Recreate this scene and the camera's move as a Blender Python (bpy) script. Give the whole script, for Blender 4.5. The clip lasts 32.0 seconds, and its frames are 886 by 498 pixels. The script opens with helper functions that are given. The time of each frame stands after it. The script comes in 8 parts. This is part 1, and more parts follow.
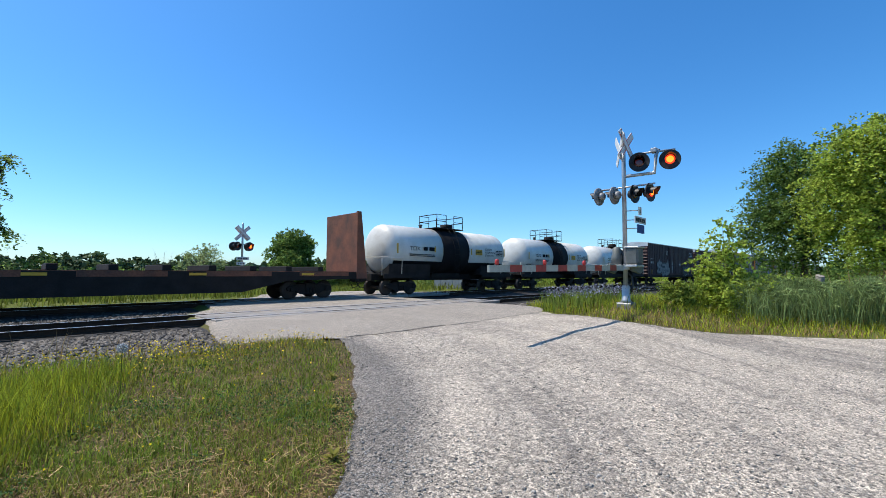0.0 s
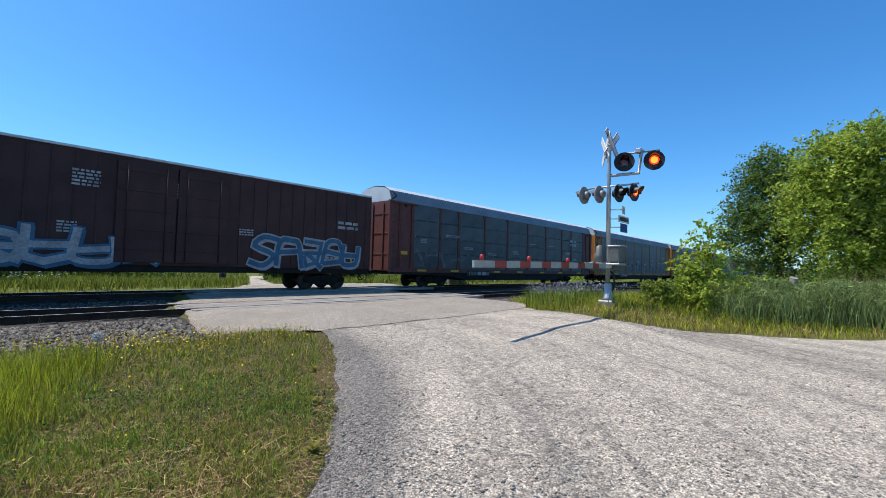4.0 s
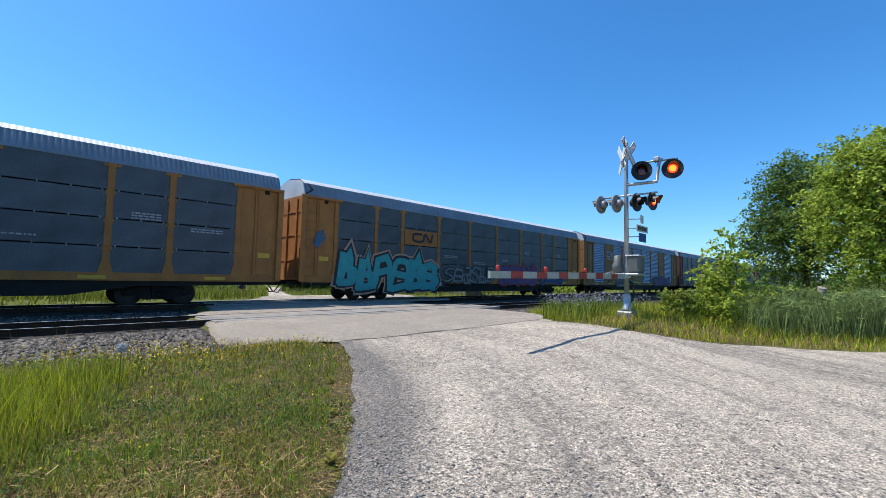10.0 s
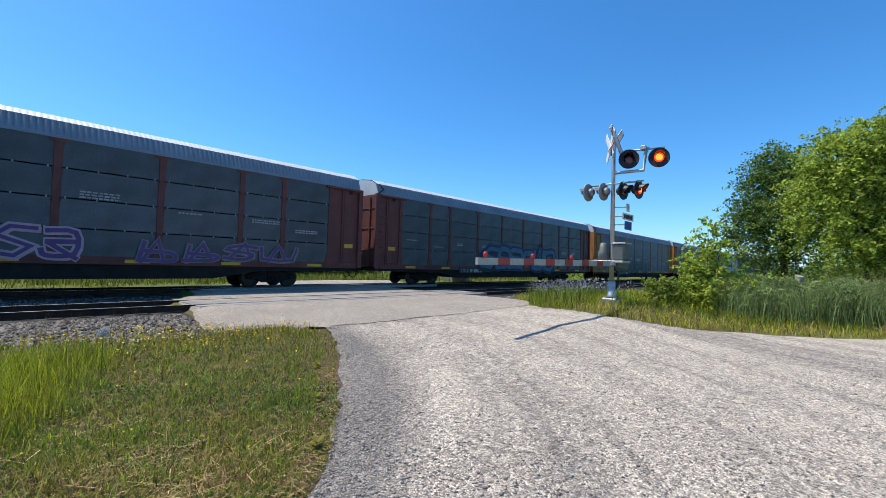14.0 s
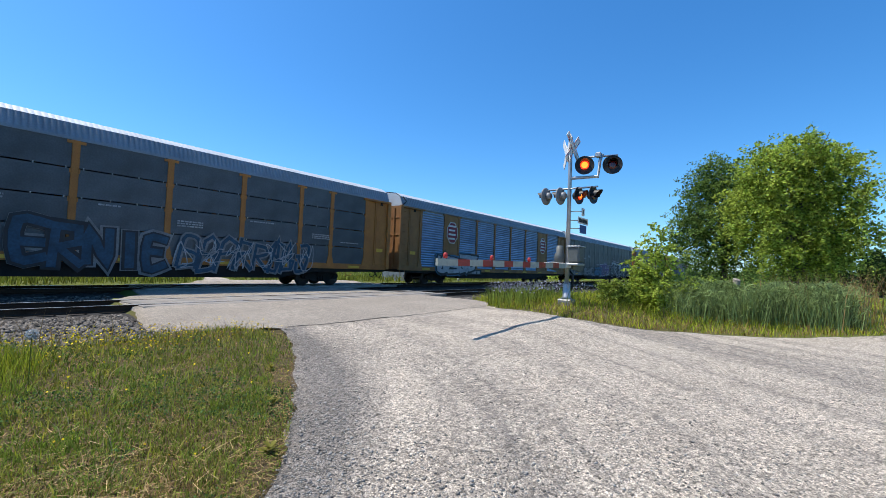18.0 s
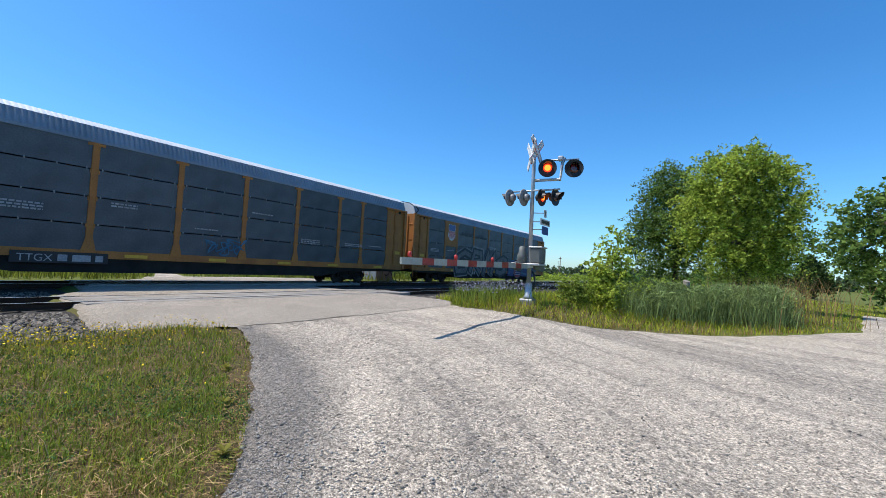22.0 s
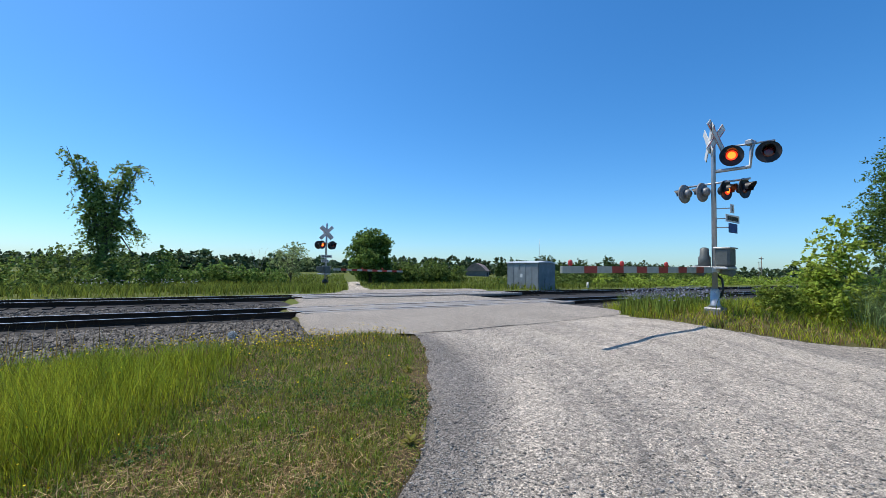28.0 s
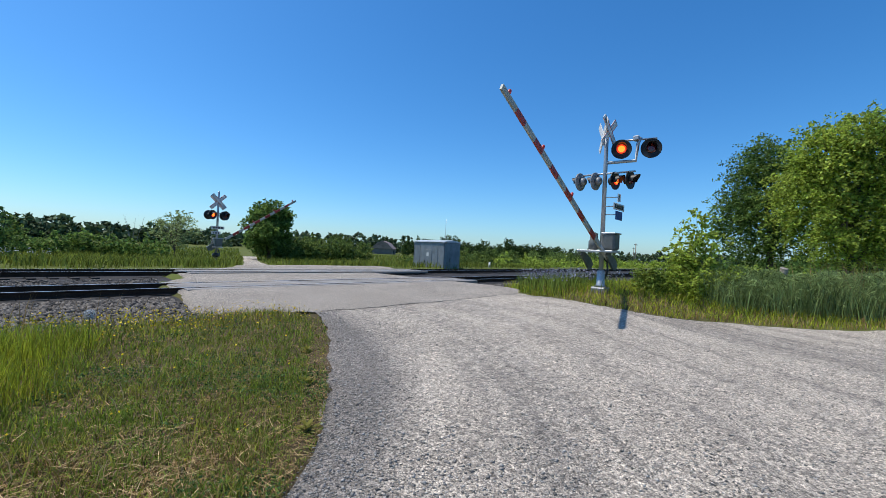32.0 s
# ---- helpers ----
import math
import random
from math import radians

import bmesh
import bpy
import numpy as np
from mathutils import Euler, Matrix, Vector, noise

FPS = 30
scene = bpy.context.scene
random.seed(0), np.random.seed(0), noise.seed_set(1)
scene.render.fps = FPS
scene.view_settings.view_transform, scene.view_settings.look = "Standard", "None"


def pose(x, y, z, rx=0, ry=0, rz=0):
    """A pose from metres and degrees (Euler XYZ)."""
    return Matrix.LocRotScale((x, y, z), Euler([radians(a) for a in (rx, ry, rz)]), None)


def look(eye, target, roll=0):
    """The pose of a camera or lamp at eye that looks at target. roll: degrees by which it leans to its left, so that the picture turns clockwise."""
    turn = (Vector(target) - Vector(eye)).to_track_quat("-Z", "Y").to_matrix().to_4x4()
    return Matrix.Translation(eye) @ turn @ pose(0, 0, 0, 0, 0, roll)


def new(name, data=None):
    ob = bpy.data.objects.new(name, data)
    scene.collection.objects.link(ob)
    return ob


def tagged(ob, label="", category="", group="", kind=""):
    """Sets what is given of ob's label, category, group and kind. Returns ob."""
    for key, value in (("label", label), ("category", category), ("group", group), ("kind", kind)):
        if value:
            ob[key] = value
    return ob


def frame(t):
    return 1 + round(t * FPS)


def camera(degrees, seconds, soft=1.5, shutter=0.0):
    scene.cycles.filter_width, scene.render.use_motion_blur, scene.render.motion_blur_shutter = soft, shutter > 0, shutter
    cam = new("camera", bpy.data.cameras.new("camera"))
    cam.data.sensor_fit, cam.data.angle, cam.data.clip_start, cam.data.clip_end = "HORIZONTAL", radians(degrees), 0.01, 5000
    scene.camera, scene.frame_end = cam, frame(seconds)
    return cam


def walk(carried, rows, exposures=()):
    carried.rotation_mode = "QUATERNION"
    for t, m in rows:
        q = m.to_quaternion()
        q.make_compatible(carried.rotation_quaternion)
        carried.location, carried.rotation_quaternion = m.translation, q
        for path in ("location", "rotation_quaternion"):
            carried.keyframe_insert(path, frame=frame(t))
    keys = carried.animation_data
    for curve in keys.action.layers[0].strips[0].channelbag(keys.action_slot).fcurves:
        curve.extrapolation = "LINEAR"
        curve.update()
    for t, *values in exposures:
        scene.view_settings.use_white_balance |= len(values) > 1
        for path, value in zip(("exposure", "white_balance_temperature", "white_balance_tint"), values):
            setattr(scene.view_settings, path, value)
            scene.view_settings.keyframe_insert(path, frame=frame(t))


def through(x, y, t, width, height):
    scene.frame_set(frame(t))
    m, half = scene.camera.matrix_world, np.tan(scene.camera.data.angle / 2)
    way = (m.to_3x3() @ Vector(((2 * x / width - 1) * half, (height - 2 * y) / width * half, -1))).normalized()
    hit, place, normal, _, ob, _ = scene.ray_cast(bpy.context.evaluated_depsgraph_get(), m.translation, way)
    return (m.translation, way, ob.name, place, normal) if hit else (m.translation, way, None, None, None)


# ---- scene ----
cam = camera(92.0, 32.0, 0.6)
PATH = [
    (0, (0.000, 0.000, 1.600), (7.084, 7.036, 2.148), 0.29),
    (0.5, (0.000, 0.000, 1.600), (7.048, 7.075, 2.121), 0.30),
    (1, (0.000, 0.000, 1.600), (7.115, 7.009, 2.097), 0.70),
    (1.5, (0.000, 0.000, 1.600), (7.249, 6.870, 2.100), 1.40),
    (2, (0.000, 0.000, 1.600), (7.396, 6.710, 2.129), 2.32),
    (2.5, (0.000, 0.000, 1.600), (7.480, 6.613, 2.156), 2.98),
    (3, (0.000, 0.000, 1.600), (7.438, 6.661, 2.151), 3.01),
    (3.5, (0.000, 0.000, 1.600), (7.297, 6.824, 2.032), 1.75),
    (5.5, (0.000, 0.000, 1.600), (7.414, 6.698, 2.018), 1.34),
    (6, (0.000, 0.000, 1.600), (7.424, 6.686, 2.021), 1.50),
    (6.5, (0.000, 0.000, 1.600), (7.403, 6.707, 2.064), 1.67),
    (7, (0.000, 0.000, 1.600), (7.284, 6.829, 2.150), 1.69),
    (7.5, (0.000, 0.000, 1.600), (7.190, 6.924, 2.210), 1.61),
    (8, (0.000, 0.000, 1.600), (7.138, 6.978, 2.192), 1.25),
    (8.5, (0.000, 0.000, 1.600), (7.106, 7.012, 2.187), 0.98),
    (9, (0.000, 0.000, 1.600), (7.058, 7.058, 2.218), 0.92),
    (9.5, (0.000, 0.000, 1.600), (7.029, 7.083, 2.252), 0.97),
    (10, (0.000, 0.000, 1.600), (7.057, 7.053, 2.267), 1.31),
    (10.5, (0.000, 0.000, 1.600), (7.112, 7.001, 2.230), 1.80),
    (11, (0.000, 0.000, 1.600), (7.136, 6.980, 2.192), 1.78),
    (11.5, (0.000, 0.000, 1.600), (7.165, 6.954, 2.153), 1.72),
    (12, (0.000, 0.000, 1.600), (7.211, 6.912, 2.079), 1.82),
    (12.5, (0.000, 0.000, 1.600), (7.260, 6.863, 2.031), 1.90),
    (13, (0.000, 0.000, 1.600), (7.270, 6.854, 2.007), 1.95),
    (13.5, (0.000, 0.000, 1.600), (7.269, 6.858, 1.963), 1.80),
    (15.5, (0.000, 0.000, 1.600), (7.300, 6.826, 1.940), 1.49),
    (16, (0.000, 0.000, 1.600), (7.394, 6.724, 1.955), 1.31),
    (16.5, (0.000, 0.000, 1.600), (7.601, 6.488, 1.962), 1.84),
    (17, (0.000, 0.000, 1.600), (7.804, 6.240, 1.996), 2.29),
    (17.5, (0.000, 0.000, 1.600), (7.880, 6.143, 2.013), 2.38),
    (18, (0.000, 0.000, 1.600), (7.876, 6.149, 2.001), 2.35),
    (18.5, (0.000, 0.000, 1.600), (7.866, 6.164, 1.966), 2.33),
    (19, (0.000, 0.000, 1.600), (7.885, 6.139, 1.961), 2.38),
    (19.5, (0.000, 0.000, 1.600), (7.943, 6.064, 1.968), 2.39),
    (20, (0.000, 0.000, 1.600), (8.063, 5.906, 1.928), 2.40),
    (20.5, (0.000, 0.000, 1.600), (8.220, 5.687, 1.890), 2.46),
    (21, (0.000, 0.000, 1.600), (8.405, 5.413, 1.843), 2.88),
    (21.5, (0.000, 0.000, 1.600), (8.461, 5.322, 1.893), 3.41),
    (22, (0.000, 0.000, 1.600), (8.358, 5.474, 2.016), 3.07),
    (22.5, (0.000, 0.000, 1.600), (8.315, 5.545, 1.928), 3.08),
    (23, (0.000, 0.000, 1.600), (8.038, 5.943, 1.856), 3.79),
    (23.5, (-0.292, -0.385, 1.656), (5.987, 7.391, 1.998), 2.63),
    (23.7, (-0.493, -0.651, 1.695), (4.430, 8.045, 2.082), 1.46),
    (24, (-0.764, -1.009, 1.747), (1.587, 8.709, 1.925), 1.03),
    (24.2, (-0.869, -1.147, 1.767), (-0.771, 8.851, 1.912), 0.89),
    (24.4, (-0.884, -1.167, 1.770), (-2.705, 8.666, 1.766), 0.73),
    (24.5, (-0.884, -1.167, 1.770), (-3.347, 8.525, 1.846), 0.84),
    (24.7, (-0.884, -1.167, 1.770), (-4.781, 8.042, 1.627), 0.76),
    (25, (-0.884, -1.167, 1.770), (-6.645, 7.003, 1.536), 0.86),
    (25.2, (-0.884, -1.167, 1.770), (-7.390, 6.423, 1.504), 0.79),
    (25.5, (-0.884, -1.167, 1.770), (-8.187, 5.662, 1.565), 0.85),
    (26, (-0.884, -1.167, 1.770), (-8.829, 4.898, 1.462), 0.83),
    (26.5, (-0.877, -1.158, 1.769), (-7.034, 6.721, 1.651), 0.90),
    (28.5, (0.000, 0.000, 1.600), (6.863, 7.249, 2.189), 0.88),
    (29, (0.000, 0.000, 1.600), (6.675, 7.430, 2.084), -0.10),
    (29.5, (0.000, 0.000, 1.600), (6.593, 7.501, 2.115), -0.47),
    (30, (0.000, 0.000, 1.600), (6.487, 7.596, 2.066), -0.92),
    (30.5, (0.000, 0.000, 1.600), (6.616, 7.494, 1.866), 1.11),
    (31, (0.000, 0.000, 1.600), (6.953, 7.187, 1.639), 2.29),
    (31.5, (0.000, 0.000, 1.600), (7.397, 6.729, 1.619), 2.42),
    (32, (0.000, 0.000, 1.600), (7.424, 6.700, 1.655), 2.64),
]
walk(cam, [(t, look(eye, target, roll)) for t, eye, target, roll in PATH], [(0.0, 0.43, 6500, 10), (2.0, 0.37, 6500, 10), (6.0, 0.5, 6500, 10), (9.0, 0.52, 6500, 10), (23.0, 0.5, 6500, 10), (24.6, 0.5, 6500, 10), (26.3, 0.36, 6500, 10), (28.5, 0.22, 6350, 10), (32.0, 0.15, 6330, 10)])

# world: x runs along the tracks, y across them, z up; the camera stands near the origin
W_NEAR, W_FAR, Z_NEAR, Z_FAR = 14.0, 20.0, 0.27, 0.32
SPEED, PITCH, RACK = 19.3, 27.4, 26.3

# ---- light ----
SUN = Vector((-0.56, 0.83, 0.0)).normalized()
ELEV = radians(62)
world = bpy.data.worlds.new("sky")
scene.world = world
world.use_nodes = True
wn = world.node_tree.nodes
sky = wn.new("ShaderNodeTexSky")
sky.sky_type, sky.sun_disc = "NISHITA", False
sky.sun_elevation, sky.sun_rotation = ELEV, math.atan2(SUN.x, SUN.y)
sky.altitude, sky.air_density, sky.dust_density, sky.ozone_density = 200, 1.0, 0.75, 5.0
tone = wn.new("ShaderNodeHueSaturation")
tone.inputs["Saturation"].default_value = 1.15
tint = wn.new("ShaderNodeMix")
tint.data_type, tint.blend_type = "RGBA", "MULTIPLY"
tint.inputs["Factor"].default_value, tint.inputs["B"].default_value = 1.0, (0.79, 0.99, 1.12, 1)
world.node_tree.links.new(sky.outputs[0], tint.inputs["A"])
world.node_tree.links.new(tint.outputs["Result"], tone.inputs["Color"])
world.node_tree.links.new(tone.outputs[0], wn["Background"].inputs[0])
wn["Background"].inputs[1].default_value = 0.13
sun = new("sun", bpy.data.lights.new("sun", "SUN"))
sun.data.energy, sun.data.angle, sun.data.color = 4.2, radians(0.5), (1.0, 0.94, 0.84)
to_sun = Vector((SUN.x * math.cos(ELEV), SUN.y * math.cos(ELEV), math.sin(ELEV)))
sun.matrix_world = look(to_sun * 100, (0, 0, 0))

# ---- materials ----
MATS = {}


def mat(name, color, rough=0.6, metal=0.0, vary=0.25, scale=6.0, fine=60.0, bump=0.15, color2=None, emit=0.0, rand=0.0, island=0.0, spec=0.5, coat=0.0):
    """A procedural surface: two scales of colour variation, roughness variation and fine relief."""
    if name in MATS:
        return MATS[name]
    m = bpy.data.materials.new(name)
    m.use_nodes = True
    nt, nodes = m.node_tree, m.node_tree.nodes
    bsdf = nodes["Principled BSDF"]
    tc = nodes.new("ShaderNodeTexCoord")
    n1, n2 = nodes.new("ShaderNodeTexNoise"), nodes.new("ShaderNodeTexNoise")
    n1.inputs["Scale"].default_value, n1.inputs["Detail"].default_value = scale, 6
    n2.inputs["Scale"].default_value, n2.inputs["Detail"].default_value = fine, 4
    for n in (n1, n2):
        nt.links.new(tc.outputs["Object"], n.inputs["Vector"])
    ramp = nodes.new("ShaderNodeMapRange")
    ramp.inputs["From Min"].default_value, ramp.inputs["From Max"].default_value = 0.3, 0.7
    nt.links.new(n1.outputs["Fac"], ramp.inputs["Value"])
    mix = nodes.new("ShaderNodeMix")
    mix.data_type = "RGBA"
    other = color2 or tuple(c * (1 - vary) for c in color)
    mix.inputs["A"].default_value, mix.inputs["B"].default_value = (*color, 1), (*other, 1)
    nt.links.new(ramp.outputs["Result"], mix.inputs["Factor"])
    hsv = nodes.new("ShaderNodeHueSaturation")
    val = nodes.new("ShaderNodeMapRange")
    val.inputs["From Min"].default_value, val.inputs["From Max"].default_value = 0.25, 0.75
    val.inputs["To Min"].default_value, val.inputs["To Max"].default_value = 1 - vary * 0.6, 1 + vary * 0.6
    nt.links.new(n2.outputs["Fac"], val.inputs["Value"])
    out = val.outputs["Result"]
    if rand or island:
        info = nodes.new("ShaderNodeObjectInfo") if rand else nodes.new("ShaderNodeNewGeometry")
        r = nodes.new("ShaderNodeMapRange")
        k = rand or island
        r.inputs["To Min"].default_value, r.inputs["To Max"].default_value = 1 - k, 1 + k
        nt.links.new(info.outputs["Random"] if rand else info.outputs["Random Per Island"], r.inputs["Value"])
        mul = nodes.new("ShaderNodeMath")
        mul.operation = "MULTIPLY"
        nt.links.new(out, mul.inputs[0])
        nt.links.new(r.outputs["Result"], mul.inputs[1])
        out = mul.outputs[0]
    nt.links.new(out, hsv.inputs["Value"])
    nt.links.new(mix.outputs["Result"], hsv.inputs["Color"])
    nt.links.new(hsv.outputs["Color"], bsdf.inputs["Base Color"])
    rr = nodes.new("ShaderNodeMapRange")
    rr.inputs["To Min"].default_value, rr.inputs["To Max"].default_value = max(0.03, rough - 0.12), min(1, rough + 0.12)
    nt.links.new(n1.outputs["Fac"], rr.inputs["Value"])
    nt.links.new(rr.outputs["Result"], bsdf.inputs["Roughness"])
    bsdf.inputs["Metallic"].default_value = metal
    bsdf.inputs["Specular IOR Level"].default_value = spec
    bsdf.inputs["Coat Weight"].default_value = coat
    if bump:
        b = nodes.new("ShaderNodeBump")
        b.inputs["Strength"].default_value, b.inputs["Distance"].default_value = bump, 0.02
        nt.links.new(n2.outputs["Fac"], b.inputs["Height"])
        nt.links.new(b.outputs["Normal"], bsdf.inputs["Normal"])
    if emit:
        bsdf.inputs["Emission Color"].default_value, bsdf.inputs["Emission Strength"].default_value = (*color, 1), emit
    MATS[name] = m
    return m


def leaf_mat(name, color, color2, rough=0.62, through=0.42):
    """Foliage: colour varied leaf by leaf, with light let through the leaf."""
    m = mat(name, color, rough, color2=color2, vary=0.3, scale=0.8, fine=12, bump=0, island=0.62, spec=0.12)
    nt, nodes = m.node_tree, m.node_tree.nodes
    bsdf, out = nodes["Principled BSDF"], nodes["Material Output"]
    tr, mx = nodes.new("ShaderNodeBsdfTranslucent"), nodes.new("ShaderNodeMixShader")
    src = bsdf.inputs["Base Color"].links[0].from_socket
    nt.links.new(src, tr.inputs["Color"])
    mx.inputs[0].default_value = through
    nt.links.new(bsdf.outputs[0], mx.inputs[1])
    nt.links.new(tr.outputs[0], mx.inputs[2])
    nt.links.new(mx.outputs[0], out.inputs["Surface"])
    return m


# ---- mesh helpers ----
def bm_box(x0, x1, y0, y1, z0, z1, bevel=0.0, bm=None):
    bm = bm or bmesh.new()
    vs = [bm.verts.new((x, y, z)) for x in (x0, x1) for y in (y0, y1) for z in (z0, z1)]
    faces = [bm.faces.new([vs[i] for i in f]) for f in ((0, 1, 3, 2), (4, 6, 7, 5), (0, 4, 5, 1), (2, 3, 7, 6), (0, 2, 6, 4), (1, 5, 7, 3))]
    if bevel:
        edges = list({e for f in faces for e in f.edges})
        bmesh.ops.bevel(bm, geom=edges, offset=bevel, segments=1, affect="EDGES")
    return bm


def bm_tube(a, b, r, r2=None, sides=10, bm=None, caps=True):
    """A round bar from a to b."""
    bm = bm or bmesh.new()
    a, b = Vector(a), Vector(b)
    d = (b - a).normalized()
    p = d.orthogonal().normalized()
    q = d.cross(p)
    r2 = r if r2 is None else r2
    rings = []
    for c, rad in ((a, r), (b, r2)):
        rings.append([bm.verts.new(c + (p * math.cos(k * math.tau / sides) + q * math.sin(k * math.tau / sides)) * rad) for k in range(sides)])
    for k in range(sides):
        f = bm.faces.new((rings[0][k], rings[0][(k + 1) % sides], rings[1][(k + 1) % sides], rings[1][k]))
        f.smooth = sides > 6
    if caps:
        bm.faces.new(rings[0][::-1])
        bm.faces.new(rings[1])
    return bm


def bm_path(points, r, sides=8, bm=None):
    """A bent round bar swept through points."""
    bm = bm or bmesh.new()
    pts = [Vector(p) for p in points]
    n = len(pts)
    closed = (pts[0] - pts[-1]).length < 1e-5
    if closed:
        pts, n = pts[:-1], n - 1
    rings, p = [], None
    for k in range(n):
        a, b = (pts[k - 1], pts[(k + 1) % n]) if closed else (pts[max(k - 1, 0)], pts[min(k + 1, n - 1)])
        d = (b - a).normalized()
        p = d.orthogonal() if p is None else p - d * p.dot(d)
        p = p.normalized() if p.length > 1e-4 else d.orthogonal().normalized()
        q = d.cross(p)
        rings.append([bm.verts.new(pts[k] + (p * math.cos(j * math.tau / sides) + q * math.sin(j * math.tau / sides)) * r) for j in range(sides)])
    for a, b in zip(rings, rings[1:] + rings[:1] if closed else rings[1:]):
        for j in range(sides):
            f = bm.faces.new((a[j], a[(j + 1) % sides], b[(j + 1) % sides], b[j]))
            f.smooth = True
    if not closed:
        bm.faces.new(rings[0][::-1])
        bm.faces.new(rings[-1])
    return bm


def bm_lathe(profile, sides=24, axis="x", center=(0, 0, 0), bm=None, smooth=True):
    """Turn (along, radius) pairs about an axis."""
    bm = bm or bmesh.new()
    rings = []
    for l, r in profile:
        ring = []
        for k in range(sides):
            c, s = math.cos(k * math.tau / sides) * r, math.sin(k * math.tau / sides) * r
            v = {"x": (l, c, s), "y": (c, l, s), "z": (c, s, l)}[axis]
            ring.append(bm.verts.new(Vector(v) + Vector(center)))
        rings.append(ring)
    for r0, r1 in zip(rings, rings[1:]):
        for k in range(sides):
            f = bm.faces.new((r0[k], r0[(k + 1) % sides], r1[(k + 1) % sides], r1[k]))
            f.smooth = smooth
    bm.faces.new(rings[0][::-1])
    bm.faces.new(rings[-1])
    bmesh.ops.recalc_face_normals(bm, faces=bm.faces)
    return bm


def bm_prism(outline, lo, hi, axis="x", bm=None):
    """Extrude a closed outline: (y, z) pairs along x, (x, z) pairs along y or (x, y) pairs along z."""
    bm = bm or bmesh.new()
    put = {"x": lambda l, a, b: (l, a, b), "y": lambda l, a, b: (a, l, b), "z": lambda l, a, b: (a, b, l)}[axis]
    r0, r1 = ([bm.verts.new(put(l, a, b)) for a, b in outline] for l in (lo, hi))
    n = len(outline)
    for k in range(n):
        bm.faces.new((r0[k], r0[(k + 1) % n], r1[(k + 1) % n], r1[k]))
    bm.faces.new(r0[::-1])
    bm.faces.new(r1)
    bmesh.ops.recalc_face_normals(bm, faces=bm.faces)
    return bm


def finish(name, bm, material):
    me = bpy.data.meshes.new(name)
    bm.to_mesh(me)
    bm.free()
    me.materials.append(material)
    return me


def part(name, bm, material, parent, label="", at=None):
    """One mesh object under a thing or a part."""
    me = bm if isinstance(bm, bpy.types.Mesh) else finish(name, bm, material)
    ob = new(name, me)
    ob.parent = parent
    if at is not None:
        ob.matrix_basis = at
    if label:
        ob["label"] = label
    return ob


def thing(name, label, category, at=None, group="", kind=""):
    ob = new(name)
    if at is not None:
        ob.matrix_basis = at
    return tagged(ob, label, category, group, kind)


def solid(name, bm, material, label, category, group="", kind="", at=None):
    ob = new(name, bm if isinstance(bm, bpy.types.Mesh) else finish(name, bm, material))
    if at is not None:
        ob.matrix_basis = at
    return tagged(ob, label, category, group, kind)


def raw_mesh(name, verts, faces, material, smooth=False):
    """A mesh from numpy arrays: verts (n, 3), faces (m, 3 or 4)."""
    me = bpy.data.meshes.new(name)
    n, m, k = len(verts), len(faces), faces.shape[1]
    me.vertices.add(n)
    me.vertices.foreach_set("co", np.ascontiguousarray(verts, dtype=np.float32).ravel())
    me.loops.add(m * k)
    me.loops.foreach_set("vertex_index", np.ascontiguousarray(faces, dtype=np.int32).ravel())
    me.polygons.add(m)
    me.polygons.foreach_set("loop_start", np.arange(0, m * k, k, dtype=np.int32))
    me.polygons.foreach_set("loop_total", np.full(m, k, dtype=np.int32))
    if smooth:
        me.polygons.foreach_set("use_smooth", np.ones(m, dtype=bool))
    me.update(calc_edges=True)
    me.validate()
    me.materials.append(material)
    return me


def smooth01(a, b, t):
    x = np.clip((t - a) / (b - a), 0, 1)
    return x * x * (3 - 2 * x)


def hash_noise(x, y, size, seed=0):
    """Smooth value noise on arrays."""
    x, y = np.asarray(x) / size, np.asarray(y) / size
    xi, yi = np.floor(x).astype(np.int64), np.floor(y).astype(np.int64)
    fx, fy = x - xi, y - yi
    fx, fy = fx * fx * (3 - 2 * fx), fy * fy * (3 - 2 * fy)

    def h(i, j):
        k = (i * 374761393 + j * 668265263 + seed * 974711) & 0xFFFFFFFF
        k = ((k ^ (k >> 13)) * 1274126177) & 0xFFFFFFFF
        return ((k ^ (k >> 16)) & 0xFFFF) / 65535.0

    return (h(xi, yi) * (1 - fx) + h(xi + 1, yi) * fx) * (1 - fy) + (h(xi, yi + 1) * (1 - fx) + h(xi + 1, yi + 1) * fx) * fy


# ---- ground ----
PITS = ((-4.75, 2.85, 0.75, 0.5, 0.28), (-1.65, 3.5, 0.55, 0.3, 0.28), (-5.7, 3.5, 0.5, 0.4, 0.2), (-3.7, 3.1, 0.45, 0.3, 0.2), (-2.6, 3.5, 0.3, 0.2, 0.15))


